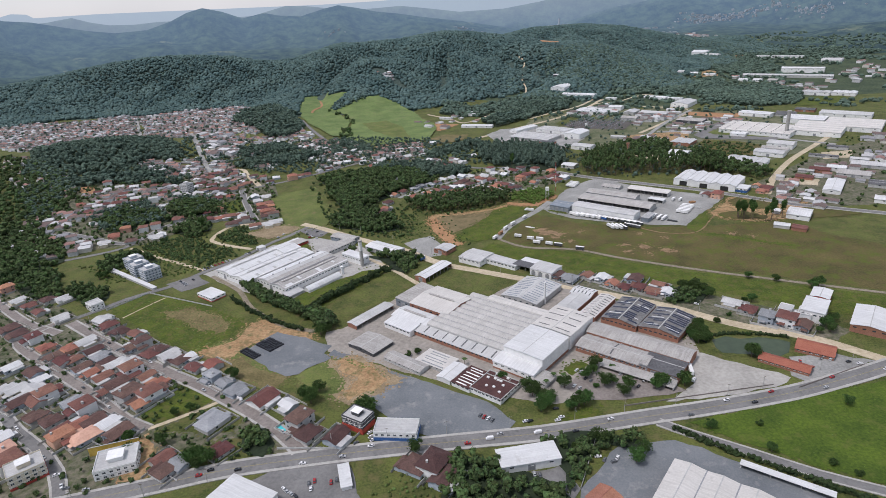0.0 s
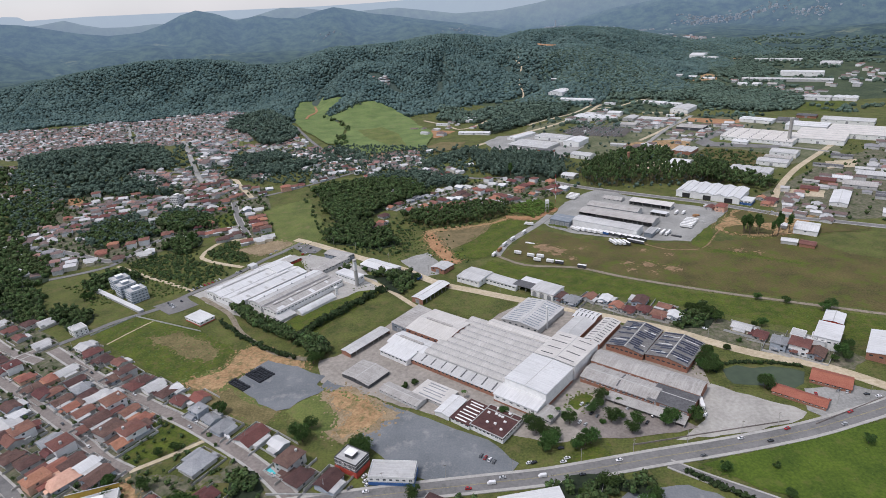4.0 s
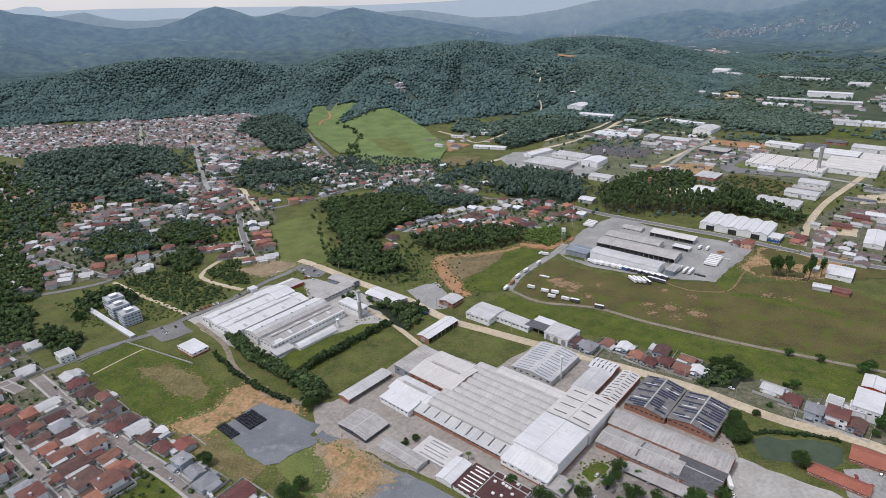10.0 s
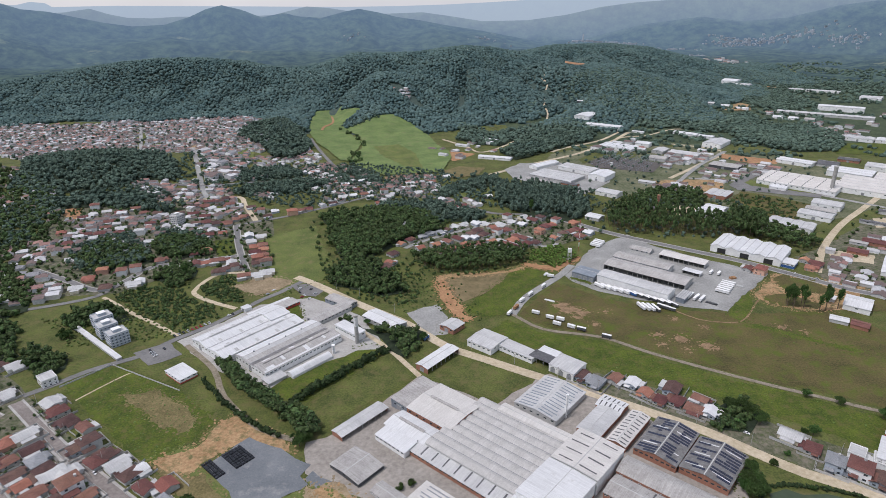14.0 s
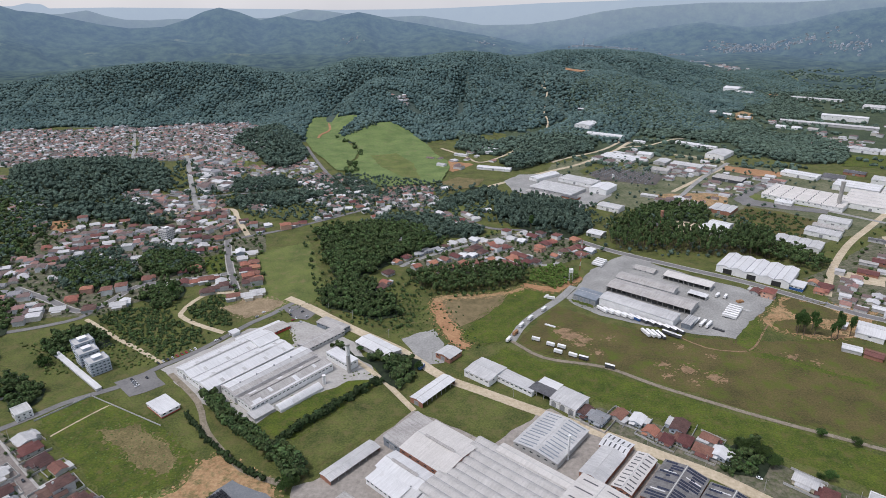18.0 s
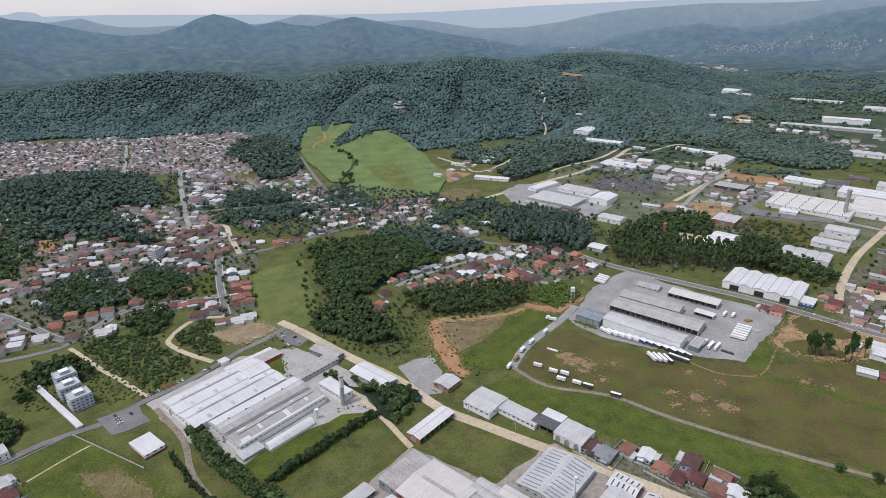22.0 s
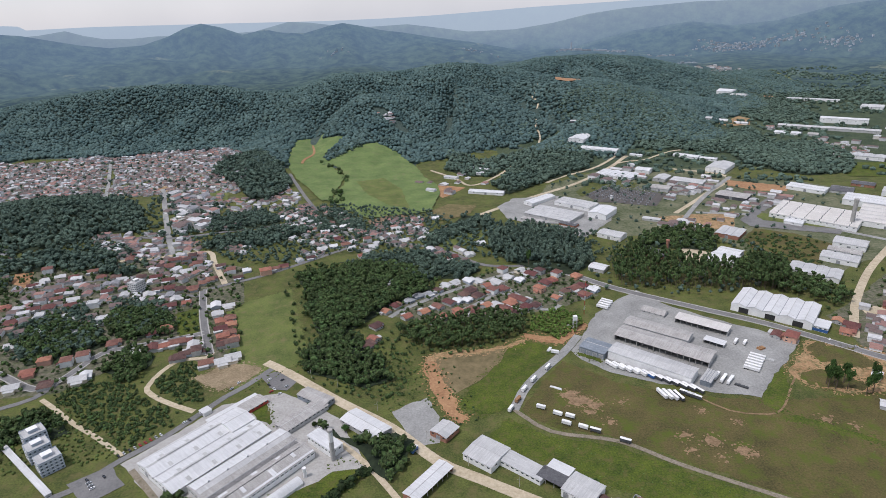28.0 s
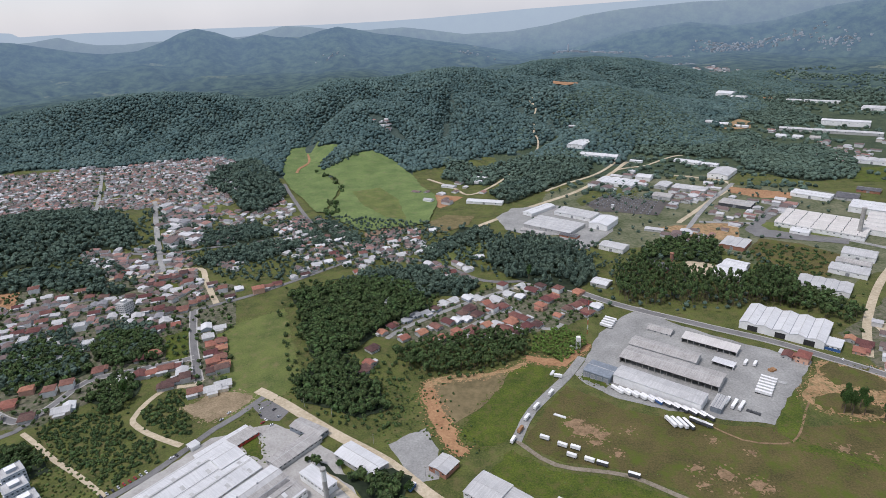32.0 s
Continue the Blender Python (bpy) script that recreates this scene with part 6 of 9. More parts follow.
for x, y in ((-9, 4.3), (-3.9, 5.9), (-1.1, 5.5), (1.4, 5.4), (-4.3, -4.6), (0.9, -3.0), (3.8, 11), (-6, 11.5), (5.5, 2.0), (7.5, -6.0)):
    part("roof_unit", Shape().box(x - 0.9, x + 0.9, y - 0.7, y + 0.7, 4.4, 5.3), WHITE, maroon, "white roof unit")
rim = Shape()
for q in ((-13.4, 13.4, -12.9, -12.4), (-13.4, 13.4, 12.4, 12.9), (-13.4, -12.9, -12.4, 12.4), (12.9, 13.4, -12.4, 12.4), (-12.9, 12.9, 7.6, 8.0), (-6.2, -5.8, 8.0, 12.4), (5.8, 6.2, 8.0, 12.4)):
    rim.box(*q, 4.3, 4.95)
part("roof_rim", rim, GREYWALL, maroon, "pale roof edge and beams")
shed("pergola_block", "low wing with maroon roof and white beams", 17, 561, 16, 24, -41, 4.0, MAROON, WHITE, style="flat", windows=4, strips=7, strip_mat=WHITE)
# south of the avenue and the east side
shed("showroom", "white flat-roofed showroom beside the avenue", 46, 476, 36, 15, 8, 6, ROOFWHITE, WHITE, style="flat", doors=1, windows=3)
shed("vaulted_works", "works with broad cream roofs and parapets", 134, 428, 52, 46, -39, 8, ROOFBEIGE, BRICK, 3, up=1.2, windows=8)
shed("tiled_shed", "shed with orange tiled roof", 82, 442, 14, 14, -50, 3.6, TILEORANGE, BRICK, up=1.8)
shed("white_shop", "white shop with a flat roof by the avenue", -120, 455, 34, 24, -30, 6, ROOFWHITE, WHITE, style="flat", doors=2)
shed("car_shelter", "narrow white car shelter", -63, 471, 6, 19, 14, 3, ROOFWHITE, WHITE, style="flat", open_side=True, category="carport")
shed("long_canopy", "long narrow white canopy", 185, 448, 46, 4, -37, 3.4, ROOFWHITE, WHITE, style="flat", open_front=True, category="canopy")
shed("restaurant", "long restaurant with red tiled roof", 245, 557, 33, 11, -42, 3.2, TILECLAY, BRICK, along="x", up=2.4, windows=9, side_windows=2, category="restaurant")
shed("restaurant", "restaurant hall with red tiled roof", 277, 573, 25, 17, -38, 3.4, TILECLAY, BRICK, along="x", up=3.2, windows=6, side_windows=4, category="restaurant")
shed("tall_store", "tall white building with flat roof", 307, 625, 17, 28, -40, 10, ROOFWHITE, WHITE, style="flat", windows=4, side_windows=6)
shed("orange_store", "orange-walled store with white roof", 328, 650, 14, 20, -40, 7, ROOFWHITE, REDPAINT, up=1.0, windows=3)
shed("east_warehouse", "large white-roofed warehouse with brick foot", 341, 605, 25, 40, -40, 6.5, ROOFWHITE, BRICK, up=1.8, windows=4)
# the truck yard
shed("trailer_hall", "long trailer hall with white panelled wall", 209, 899, 82, 20, -40, 9.4, ROOFGREY, WHITE, along="x", up=1.3, strips=0, windows=0)
shed("dark_hall", "blue-grey clad hall with a row of roller doors", 163, 932, 27, 22, -39, 7, BLUEGREY, BLUEGREY, along="x", up=1.4, side_doors=0, doors=4)
shed("assembly_hall", "long open assembly hall with weathered roof", 233, 933, 96, 26, -38.5, 7, ROOFOLD, GREYWALL, along="x", up=2.0, open_front=True)
shed("assembly_hall", "long assembly hall with weathered roof", 237, 963, 68, 20, -38, 7.5, ROOFOLD, GREYWALL, along="x", up=2.0, vent=False)
shed("yard_shed", "open yard shed with pale roof", 290, 974, 55, 15, -38.5, 6, ROOFBEIGE, GREYWALL, along="x", style="lean", up=1.0, open_front=True)
shed("yard_canopy", "small white yard canopy", 288, 938, 20, 10, -41, 4.5, ROOFWHITE, GREYWALL, along="x", style="flat", open_front=True, category="canopy")
shed("paint_booth", "grey ribbed annex of the trailer hall", 254, 873, 9, 22, -40, 6, ROOFGREY, BLUEGREY, 4, up=0.4)
shed("old_cottage", "old cottage with grey tiled roof", 250, 1010, 26, 14, -38, 3.4, ROOFOLD, GREYWALL, along="x", up=2.4, windows=4, category="house")
shed("vaulted_sheds", "row of white vaulted sheds with shade-black doorways", 386, 1004, 82, 52, -40, 8.5, ROOFWHITE, WHITE, 5, up=2.4, doors=3, windows=0)
shed("blue_shop", "white shop with blue front", 414, 962, 14, 20, -41, 6, ROOFWHITE, WHITE, style="flat", windows=3, band=(BLUEPAINT, 0.2, 3.4))


# works farther up the valley
for k, (cx, cy, w, d, a, h, roof, wall, bays, al) in enumerate([
        (269, 1258, 38, 24, -40, 7, ROOFGREY, WHITE, 1, "x"), (393, 1150, 34, 34, -42, 6.5, ROOFWHITE, GREYWALL, 1, "x"), (410, 1170, 30, 26, -42, 6.5, ROOFWHITE, GREYWALL, 1, "x"),
        (590, 1186, 40, 30, -42, 8, ROOFGREY, WHITE, 1, "x"), (565, 1160, 40, 18, -42, 6, ROOFOLD, WHITE, 1, "x"), (544, 1137, 44, 26, -42, 7, ROOFGREY, WHITE, 1, "x"),
        (487, 1098, 58, 34, -40, 6.5, ROOFGREY, WHITE, 4, "y"), (448, 1250, 34, 40, -41, 6, ROOFGREY, BRICK, 3, "y"), (567, 1288, 26, 20, -42, 5, ROOFWHITE, WHITE, 1, "x"),
        (312, 1180, 30, 22, -38, 5, ROOFDARK, BRICK, 1, "x"), (218, 1138, 22, 20, -38, 5, ROOFWHITE, GREYWALL, 1, "x"), (354, 1328, 28, 12, -30, 4, ROOFGREY, GREYWALL, 1, "x"),
        (530, 950, 20, 60, -38, 5, ROOFWHITE, WHITE, 1, "y"), (470, 905, 12, 10, -38, 4, ROOFWHITE, GREYWALL, 1, "x"), (560, 880, 40, 20, -38, 5, ROOFWHITE, WHITE, 1, "x"),
        (600, 940, 50, 24, -38, 5, ROOFDARK, GREYWALL, 2, "x"), (590, 1000, 40, 26, -38, 5, ROOFOLD, GREYWALL, 1, "x"), (640, 1040, 46, 26, -38, 5, ROOFGREY, GREYWALL, 1, "x"),
        (560, 1030, 26, 18, -38, 5, TILERED, BRICK, 1, "x"), (690, 980, 46, 30, -38, 5, ROOFGREY, WHITE, 2, "x"), (520, 1000, 22, 16, -38, 4, TILERED, BRICK, 1, "x"),
        (690, 1464, 64, 32, -46, 7, ROOFWHITE, WHITE, 2, "x"), (745, 1449, 35, 40, -40, 5, ROOFDARK, GREYWALL, 1, "x"), (805, 1480, 37, 26, -41, 5, ROOFDARK, BRICK, 1, "x"),
        (602, 1633, 40, 66, -41, 9, ROOFGREY, WHITE, 1, "y"), (950, 1680, 60, 36, -41, 7, ROOFGREY, WHITE, 3, "y"), (1000, 1650, 50, 40, -41, 7, ROOFWHITE, WHITE, 3, "y"),
        (1058, 2004, 237, 28, -36, 7, ROOFGREY, GREYWALL, 1, "x"), (1153, 2085, 116, 30, -37, 14, ROOFWHITE, WHITE, 1, "x"), (919, 1981, 27, 30, -41, 5, ROOFWHITE, WHITE, 1, "x"),
        (950, 1962, 22, 30, -41, 5, ROOFWHITE, WHITE, 1, "x"), (982, 1940, 24, 30, -38, 5, ROOFOLD, GREYWALL, 1, "x"), (1299, 2484, 159, 26, -38, 6, ROOFGREY, WHITE, 1, "x"),
        (1381, 2300, 60, 60, -40, 7, ROOFGREY, WHITE, 2, "x"), (1066, 2627, 55, 60, -43, 11, ROOFWHITE, WHITE, 1, "x"), (1080, 2560, 50, 40, -42, 7, ROOFGREY, WHITE, 1, "x"),
        (793, 2178, 50, 30, -31, 5, ROOFGREY, GREYWALL, 1, "x"), (838, 2155, 35, 30, -33, 5, ROOFWHITE, WHITE, 1, "x"), (875, 2112, 35, 22, -35, 5, ROOFWHITE, WHITE, 1, "x"),
        (391, 1808, 90, 26, -36, 9, ROOFWHITE, WHITE, 1, "x"), (366, 1900, 40, 80, -33, 9, ROOFWHITE, WHITE, 1, "y"), (386, 2050, 33, 20, -15, 6, ROOFGREY, DARKWALL, 1, "x"),
        (374, 1606, 77, 46, -38, 6, ROOFWHITE, WHITE, 4, "y"), (438, 1629, 30, 28, -34, 8, ROOFWHITE, WHITE, 1, "x"), (456, 1570, 24, 40, -38, 6, ROOFGREY, GREYWALL, 1, "y"),
        (498, 1541, 62, 32, -38, 6, ROOFGREY, GREYWALL, 2, "x"), (430, 1500, 34, 28, -36, 6, ROOFOLD, GREYWALL, 1, "x"), (539, 1436, 53, 34, -41, 6, ROOFOLD, DARKWALL, 2, "x"),
        (573, 1740, 56, 24, -43, 5, ROOFWHITE, WHITE, 1, "x"), (612, 1715, 36, 18, -35, 5, ROOFWHITE, WHITE, 1, "x"), (467, 1772, 28, 12, -34, 5, ROOFWHITE, WHITE, 1, "x"),
        (200, 1368, 86, 54, -40, 6, ROOFGREY, GREYWALL, 5, "x"), (281, 1362, 32, 46, -38, 10, ROOFWHITE, WHITE, 1, "y"), (250, 1420, 70, 36, -42, 7, ROOFGREY, WHITE, 3, "x"), (189, 1454, 20, 66, -49, 6, ROOFWHITE, WHITE, 1, "y"), (160, 1345, 40, 12, -40, 4, ROOFOLD, GREYWALL, 1, "x"), (215, 1318, 30, 14, -40, 4, ROOFDARK, BRICK, 1, "x"), (322, 1452, 4, 4, -40, 7, ROOFWHITE, WHITE, 1, "x"),
        (96, 1519, 70, 18, -20, 5, ROOFWHITE, WHITE, 1, "x"), (715, 1285, 80, 100, -40, 9, ROOFBEIGE, WHITE, 5, "x"),
        (740, 1370, 70, 50, -42, 10, ROOFWHITE, WHITE, 3, "x"), (790, 1300, 90, 90, -40, 9, ROOFBEIGE, WHITE, 5, "x"), (840, 1400, 90, 40, -41, 8, ROOFGREY, WHITE, 2, "x"),
        (428, 854, 24, 30, -38, 6, ROOFWHITE, WHITE, 1, "x"), (390, 823, 16, 11, -33, 4, ROOFWHITE, GREYWALL, 1, "x"), (404, 812, 15, 13, -40, 4, TILERED, BRICK, 1, "x"),
        (410, 870, 8, 11, -41, 4, ROOFWHITE, GREYWALL, 1, "x"), (585, 1031, 24, 18, -38, 6, ROOFWHITE, WHITE, 1, "x"), (612, 1105, 40, 10, -38, 4, ROOFDARK, GREYWALL, 1, "x"), (540, 1030, 20, 10, -38, 4, ROOFOLD, GREYWALL, 1, "x"), (645, 1070, 24, 14, -38, 5, ROOFGREY, WHITE, 1, "x"), (663, 1150, 30, 14, -38, 5, ROOFDARK, GREYWALL, 1, "x"), (30, 1640, 30, 14, -30, 4, ROOFGREY, WHITE, 1, "x"), (100, 1690, 30, 18, -30, 5, ROOFWHITE, BLUEPAINT, 1, "x")]):
    tone = {ROOFWHITE: "bright white", ROOFGREY: "pale grey", ROOFOLD: "weathered grey", ROOFDARK: "dark", TILERED: "red tiled", ROOFBEIGE: "dull beige"}[roof]
    shed("works_building", "works building in the valley with a %s roof" % tone, cx, cy, w, d, a, h, roof, wall, bays, al, windows=int(w / 18), doors=1 if w > 30 else 0)
# the large pale factory with saw-tooth lights
big = shed("large_factory", "very large pale factory with rows of roof lights", 618, 1312, 122, 84, -43, 8, ROOFBEIGE, WHITE, 8, "x", up=2.0, strips=6, strip_mat=GLASS, windows=14)


# ---- towers, masts and poles ----
def round_tower(x, y, h, r, label, mats, name="water_tower"):
    t = thing(name, label, "tower", pose(x, y, 0))
    part("shaft", Shape().tube((0, 0, -0.5), (0, 0, h * 0.62), r, r * 0.92, 20), mats[0], t)
    part("upper_shaft", Shape().tube((0, 0, h * 0.62), (0, 0, h * 0.94), r * 0.96, r * 0.96, 20), mats[1], t, "painted upper part")
    part("rim", Shape().tube((0, 0, h * 0.94), (0, 0, h), r * 1.12, r * 1.12, 20), mats[0], t)
    lad = Shape()
    for s in (-0.25, 0.25):
        lad.box(s - 0.03, s + 0.03, -r - 0.25, -r - 0.2, 0, h)
    for k in range(int(h / 0.6)):
        lad.box(-0.25, 0.25, -r - 0.24, -r - 0.21, 0.3 + k * 0.6, 0.35 + k * 0.6)
    part("ladder", lad, STEEL, t)
    return t


round_tower(-85, 784, 30, 2.0, "tall round concrete water tower", (CONCRETE, WHITE))
round_tower(92, 673, 22, 0.9, "slim white water tower on a post", (WHITE, WHITE))
round_tower(-104, 766, 9, 1.5, "white silo beside the lawn", (WHITE, WHITE), "silo")
round_tower(322, 1172, 26, 2.4, "square-shouldered brick chimney tower", (BRICK, BRICK), "chimney")
round_tower(640, 1262, 46, 3.2, "tall grey concrete tower before the factory", (CONCRETE, CONCRETE))

tank = thing("water_tank", "white tank on four tall steel legs", "water tank", pose(151, 979, 0))
part("tank", Shape().box(-2.2, 2.2, -2.2, 2.2, 12, 16.5), WHITE, tank)
leg = Shape().box(-0.2, 0.2, -0.2, 0.2, -0.3, 12).mesh("leg", GREYWALL)
for lx in (-1.9, 1.9):
    for ly in (-1.9, 1.9):
        part("leg", leg, GREYWALL, tank, at=pose(lx, ly, 0))
for z in (4, 8):
    part("brace", Shape().box(-1.9, 1.9, -2.0, -1.85, z, z + 0.2).box(-1.9, 1.9, 1.85, 2.0, z, z + 0.2).box(-2.0, -1.85, -1.9, 1.9, z, z + 0.2).box(1.85, 2.0, -1.9, 1.9, z, z + 0.2), GREYWALL, tank)
mast = thing("radio_mast", "red and white lattice radio mast", "mast", pose(169, 1012, 0))
for k in range(7):
    sec = Shape()
    z0, z1 = k * 6.0, k * 6.0 + 6.0
    for a in range(3):
        ca, sa = math.cos(a * math.tau / 3), math.sin(a * math.tau / 3)
        cb, sb = math.cos((a + 1) * math.tau / 3), math.sin((a + 1) * math.tau / 3)
        sec.tube((0.6 * ca, 0.6 * sa, z0), (0.6 * ca, 0.6 * sa, z1), 0.09, 0.09, 5)
        for j in range(4):
            sec.tube((0.6 * ca, 0.6 * sa, z0 + j * 1.5), (0.6 * cb, 0.6 * sb, z0 + j * 1.5 + 1.5), 0.05, 0.05, 4)
    part("mast_section", sec, WHITE if k % 2 else REDPAINT, mast)


def pole(x, y, turn, first=[]):
    """A concrete power pole with cross-arm, insulators and a lamp arm."""
    m = pose(x, y, 0.2, 0, 0, turn)
    if first:
        return copy_thing(first[0], m)
    t = thing("power_pole", "grey concrete power pole with cross-arm and lamp", "pole", m, "power poles")
    part("post", Shape().tube((0, 0, -0.5), (0, 0, 10), 0.19, 0.12, 8), CONCRETE, t)
    part("cross_arm", Shape().box(-1.1, 1.1, -0.08, 0.08, 9.3, 9.48), BARK, t)
    part("lamp_arm", Shape().tube((0, 0, 8), (0, -2.2, 8.6), 0.05, 0.05, 6).box(-0.15, 0.15, -2.9, -2.1, 8.55, 8.7), STEEL, t)
    ins = Shape()
    for k in (-1.0, 0.0, 1.0):
        ins.tube((k, 0, 9.48), (k, 0, 9.75), 0.08, 0.05, 6)
    part("insulators", ins, GREYWALL, t)
    first.append(t)
    return t


for x, y in [(-2, 505), (39, 506), (82, 511), (116, 516), (152, 521), (189, 526), (216, 532), (266, 549), (290, 552), (-40, 502), (-75, 500), (-146, 475), (-180, 466), (-220, 464), (60, 491), (100, 496)]:
    pole(x, y, 8)
for x, y in [(-126, 902), (-97, 884), (-55, 845), (-10, 803), (23, 772), (60, 748), (95, 728), (125, 709), (155, 690), (190, 668), (220, 644), (250, 618), (-135, 548), (-165, 572), (-200, 596), (-240, 624), (-285, 654), (-330, 690), (-285, 595), (-245, 566), (-325, 625)]:
    pole(x, y, -40)


# ---- houses ----
CREAM = material("cream_render", (0.58, 0.52, 0.40), (0.74, 0.68, 0.55), 1.5, 0.9, 0.05, 6, 0.4, vary=0.12)
SALMON = material("salmon_render", (0.52, 0.30, 0.22), (0.64, 0.40, 0.30), 1.5, 0.9, 0.05, 6, 0.4, vary=0.12)
PALEBLUE = material("pale_blue_render", (0.33, 0.37, 0.42), (0.44, 0.49, 0.54), 1.5, 0.9, 0.05, 6, 0.4, vary=0.1)
TILEGREY = material("grey_roof_tile", (0.20, 0.21, 0.22), (0.34, 0.35, 0.36), 0.8, 0.8, 0.2, 7, 0.4, vary=0.2, ribs=0.35)
WALLS = [WHITE, CREAM, SALMON, PALEBLUE, GREYWALL, WHITE]
ROOFS = {"o": (TILEORANGE, "orange tiled"), "r": (TILERED, "red-brown tiled"), "b": (TILEBROWN, "dark brown tiled"), "g": (ROOFGREY, "pale grey sheet"), "d": (TILEGREY, "dark grey tiled"),
         "w": (ROOFWHITE, "white sheet"), "m": (SALMON, "pink sheet")}
WALLNAME = {0: "white", 1: "cream", 2: "salmon", 3: "pale blue", 4: "grey", 5: "white"}


def hip(sh, x0, x1, y0, y1, z, up, hipped, t=0.16, e=0.6):
    """A roof over a box: ridge along the longer way, hipped or gabled ends."""
    x0, x1, y0, y1 = x0 - e, x1 + e, y0 - e, y1 + e
    w, d = x1 - x0, y1 - y0
    if w >= d:
        k = d / 2 if hipped else 0
        a, b = (x0 + k, (y0 + y1) / 2, z + up), (x1 - k, (y0 + y1) / 2, z + up)
        faces = [[(x0, y0, z), (x1, y0, z), b, a], [(x1, y1, z), (x0, y1, z), a, b]]
        ends = [[(x0, y1, z), (x0, y0, z), a], [(x1, y0, z), (x1, y1, z), b]]
    else:
        k = w / 2 if hipped else 0
        a, b = ((x0 + x1) / 2, y0 + k, z + up), ((x0 + x1) / 2, y1 - k, z + up)
        faces = [[(x1, y0, z), (x1, y1, z), b, a], [(x0, y1, z), (x0, y0, z), a, b]]
        ends = [[(x0, y0, z), (x1, y0, z), a], [(x1, y1, z), (x0, y1, z), b]]
    for q in faces + (ends if hipped else []):
        sh.slab(q, t)
    return a, b


def gable_wall(sh, x0, x1, y0, y1, z, up):
    if x1 - x0 >= y1 - y0:
        for x in (x0, x1 - 0.2):
            sh.add([(x + s, y, h) for s in (0, 0.2) for y, h in ((y0, z), (y1, z), ((y0 + y1) / 2, z + up))], [(0, 2, 1), (3, 4, 5), (0, 1, 4, 3), (1, 2, 5, 4), (2, 0, 3, 5)])
    else:
        for y in (y0, y1 - 0.2):
            sh.add([(x, y + s, h) for s in (0, 0.2) for x, h in ((x0, z), (x1, z), ((x0 + x1) / 2, z + up))], [(0, 1, 2), (3, 5, 4), (0, 3, 4, 1), (1, 4, 5, 2), (2, 5, 3, 0)])


def opening(root, m, w, h, z, door=False, framed=True):
    ob = part("door" if door else "window", Shape().box(-w / 2, w / 2, -0.05, 0.06, z, z + h), STEEL if door else GLASS, root, at=m)
    if not framed:
        return
    fr = Shape().box(-w / 2 - 0.12, -w / 2, -0.1, 0.06, z, z + h).box(w / 2, w / 2 + 0.12, -0.1, 0.06, z, z + h).box(-w / 2 - 0.12, w / 2 + 0.12, -0.1, 0.06, z + h, z + h + 0.12)
    if not door:
        fr.box(-w / 2 - 0.12, w / 2 + 0.12, -0.18, 0.06, z - 0.1, z).box(-0.04, 0.04, -0.08, 0.06, z, z + h)
    part("frame", fr, WHITE, ob)


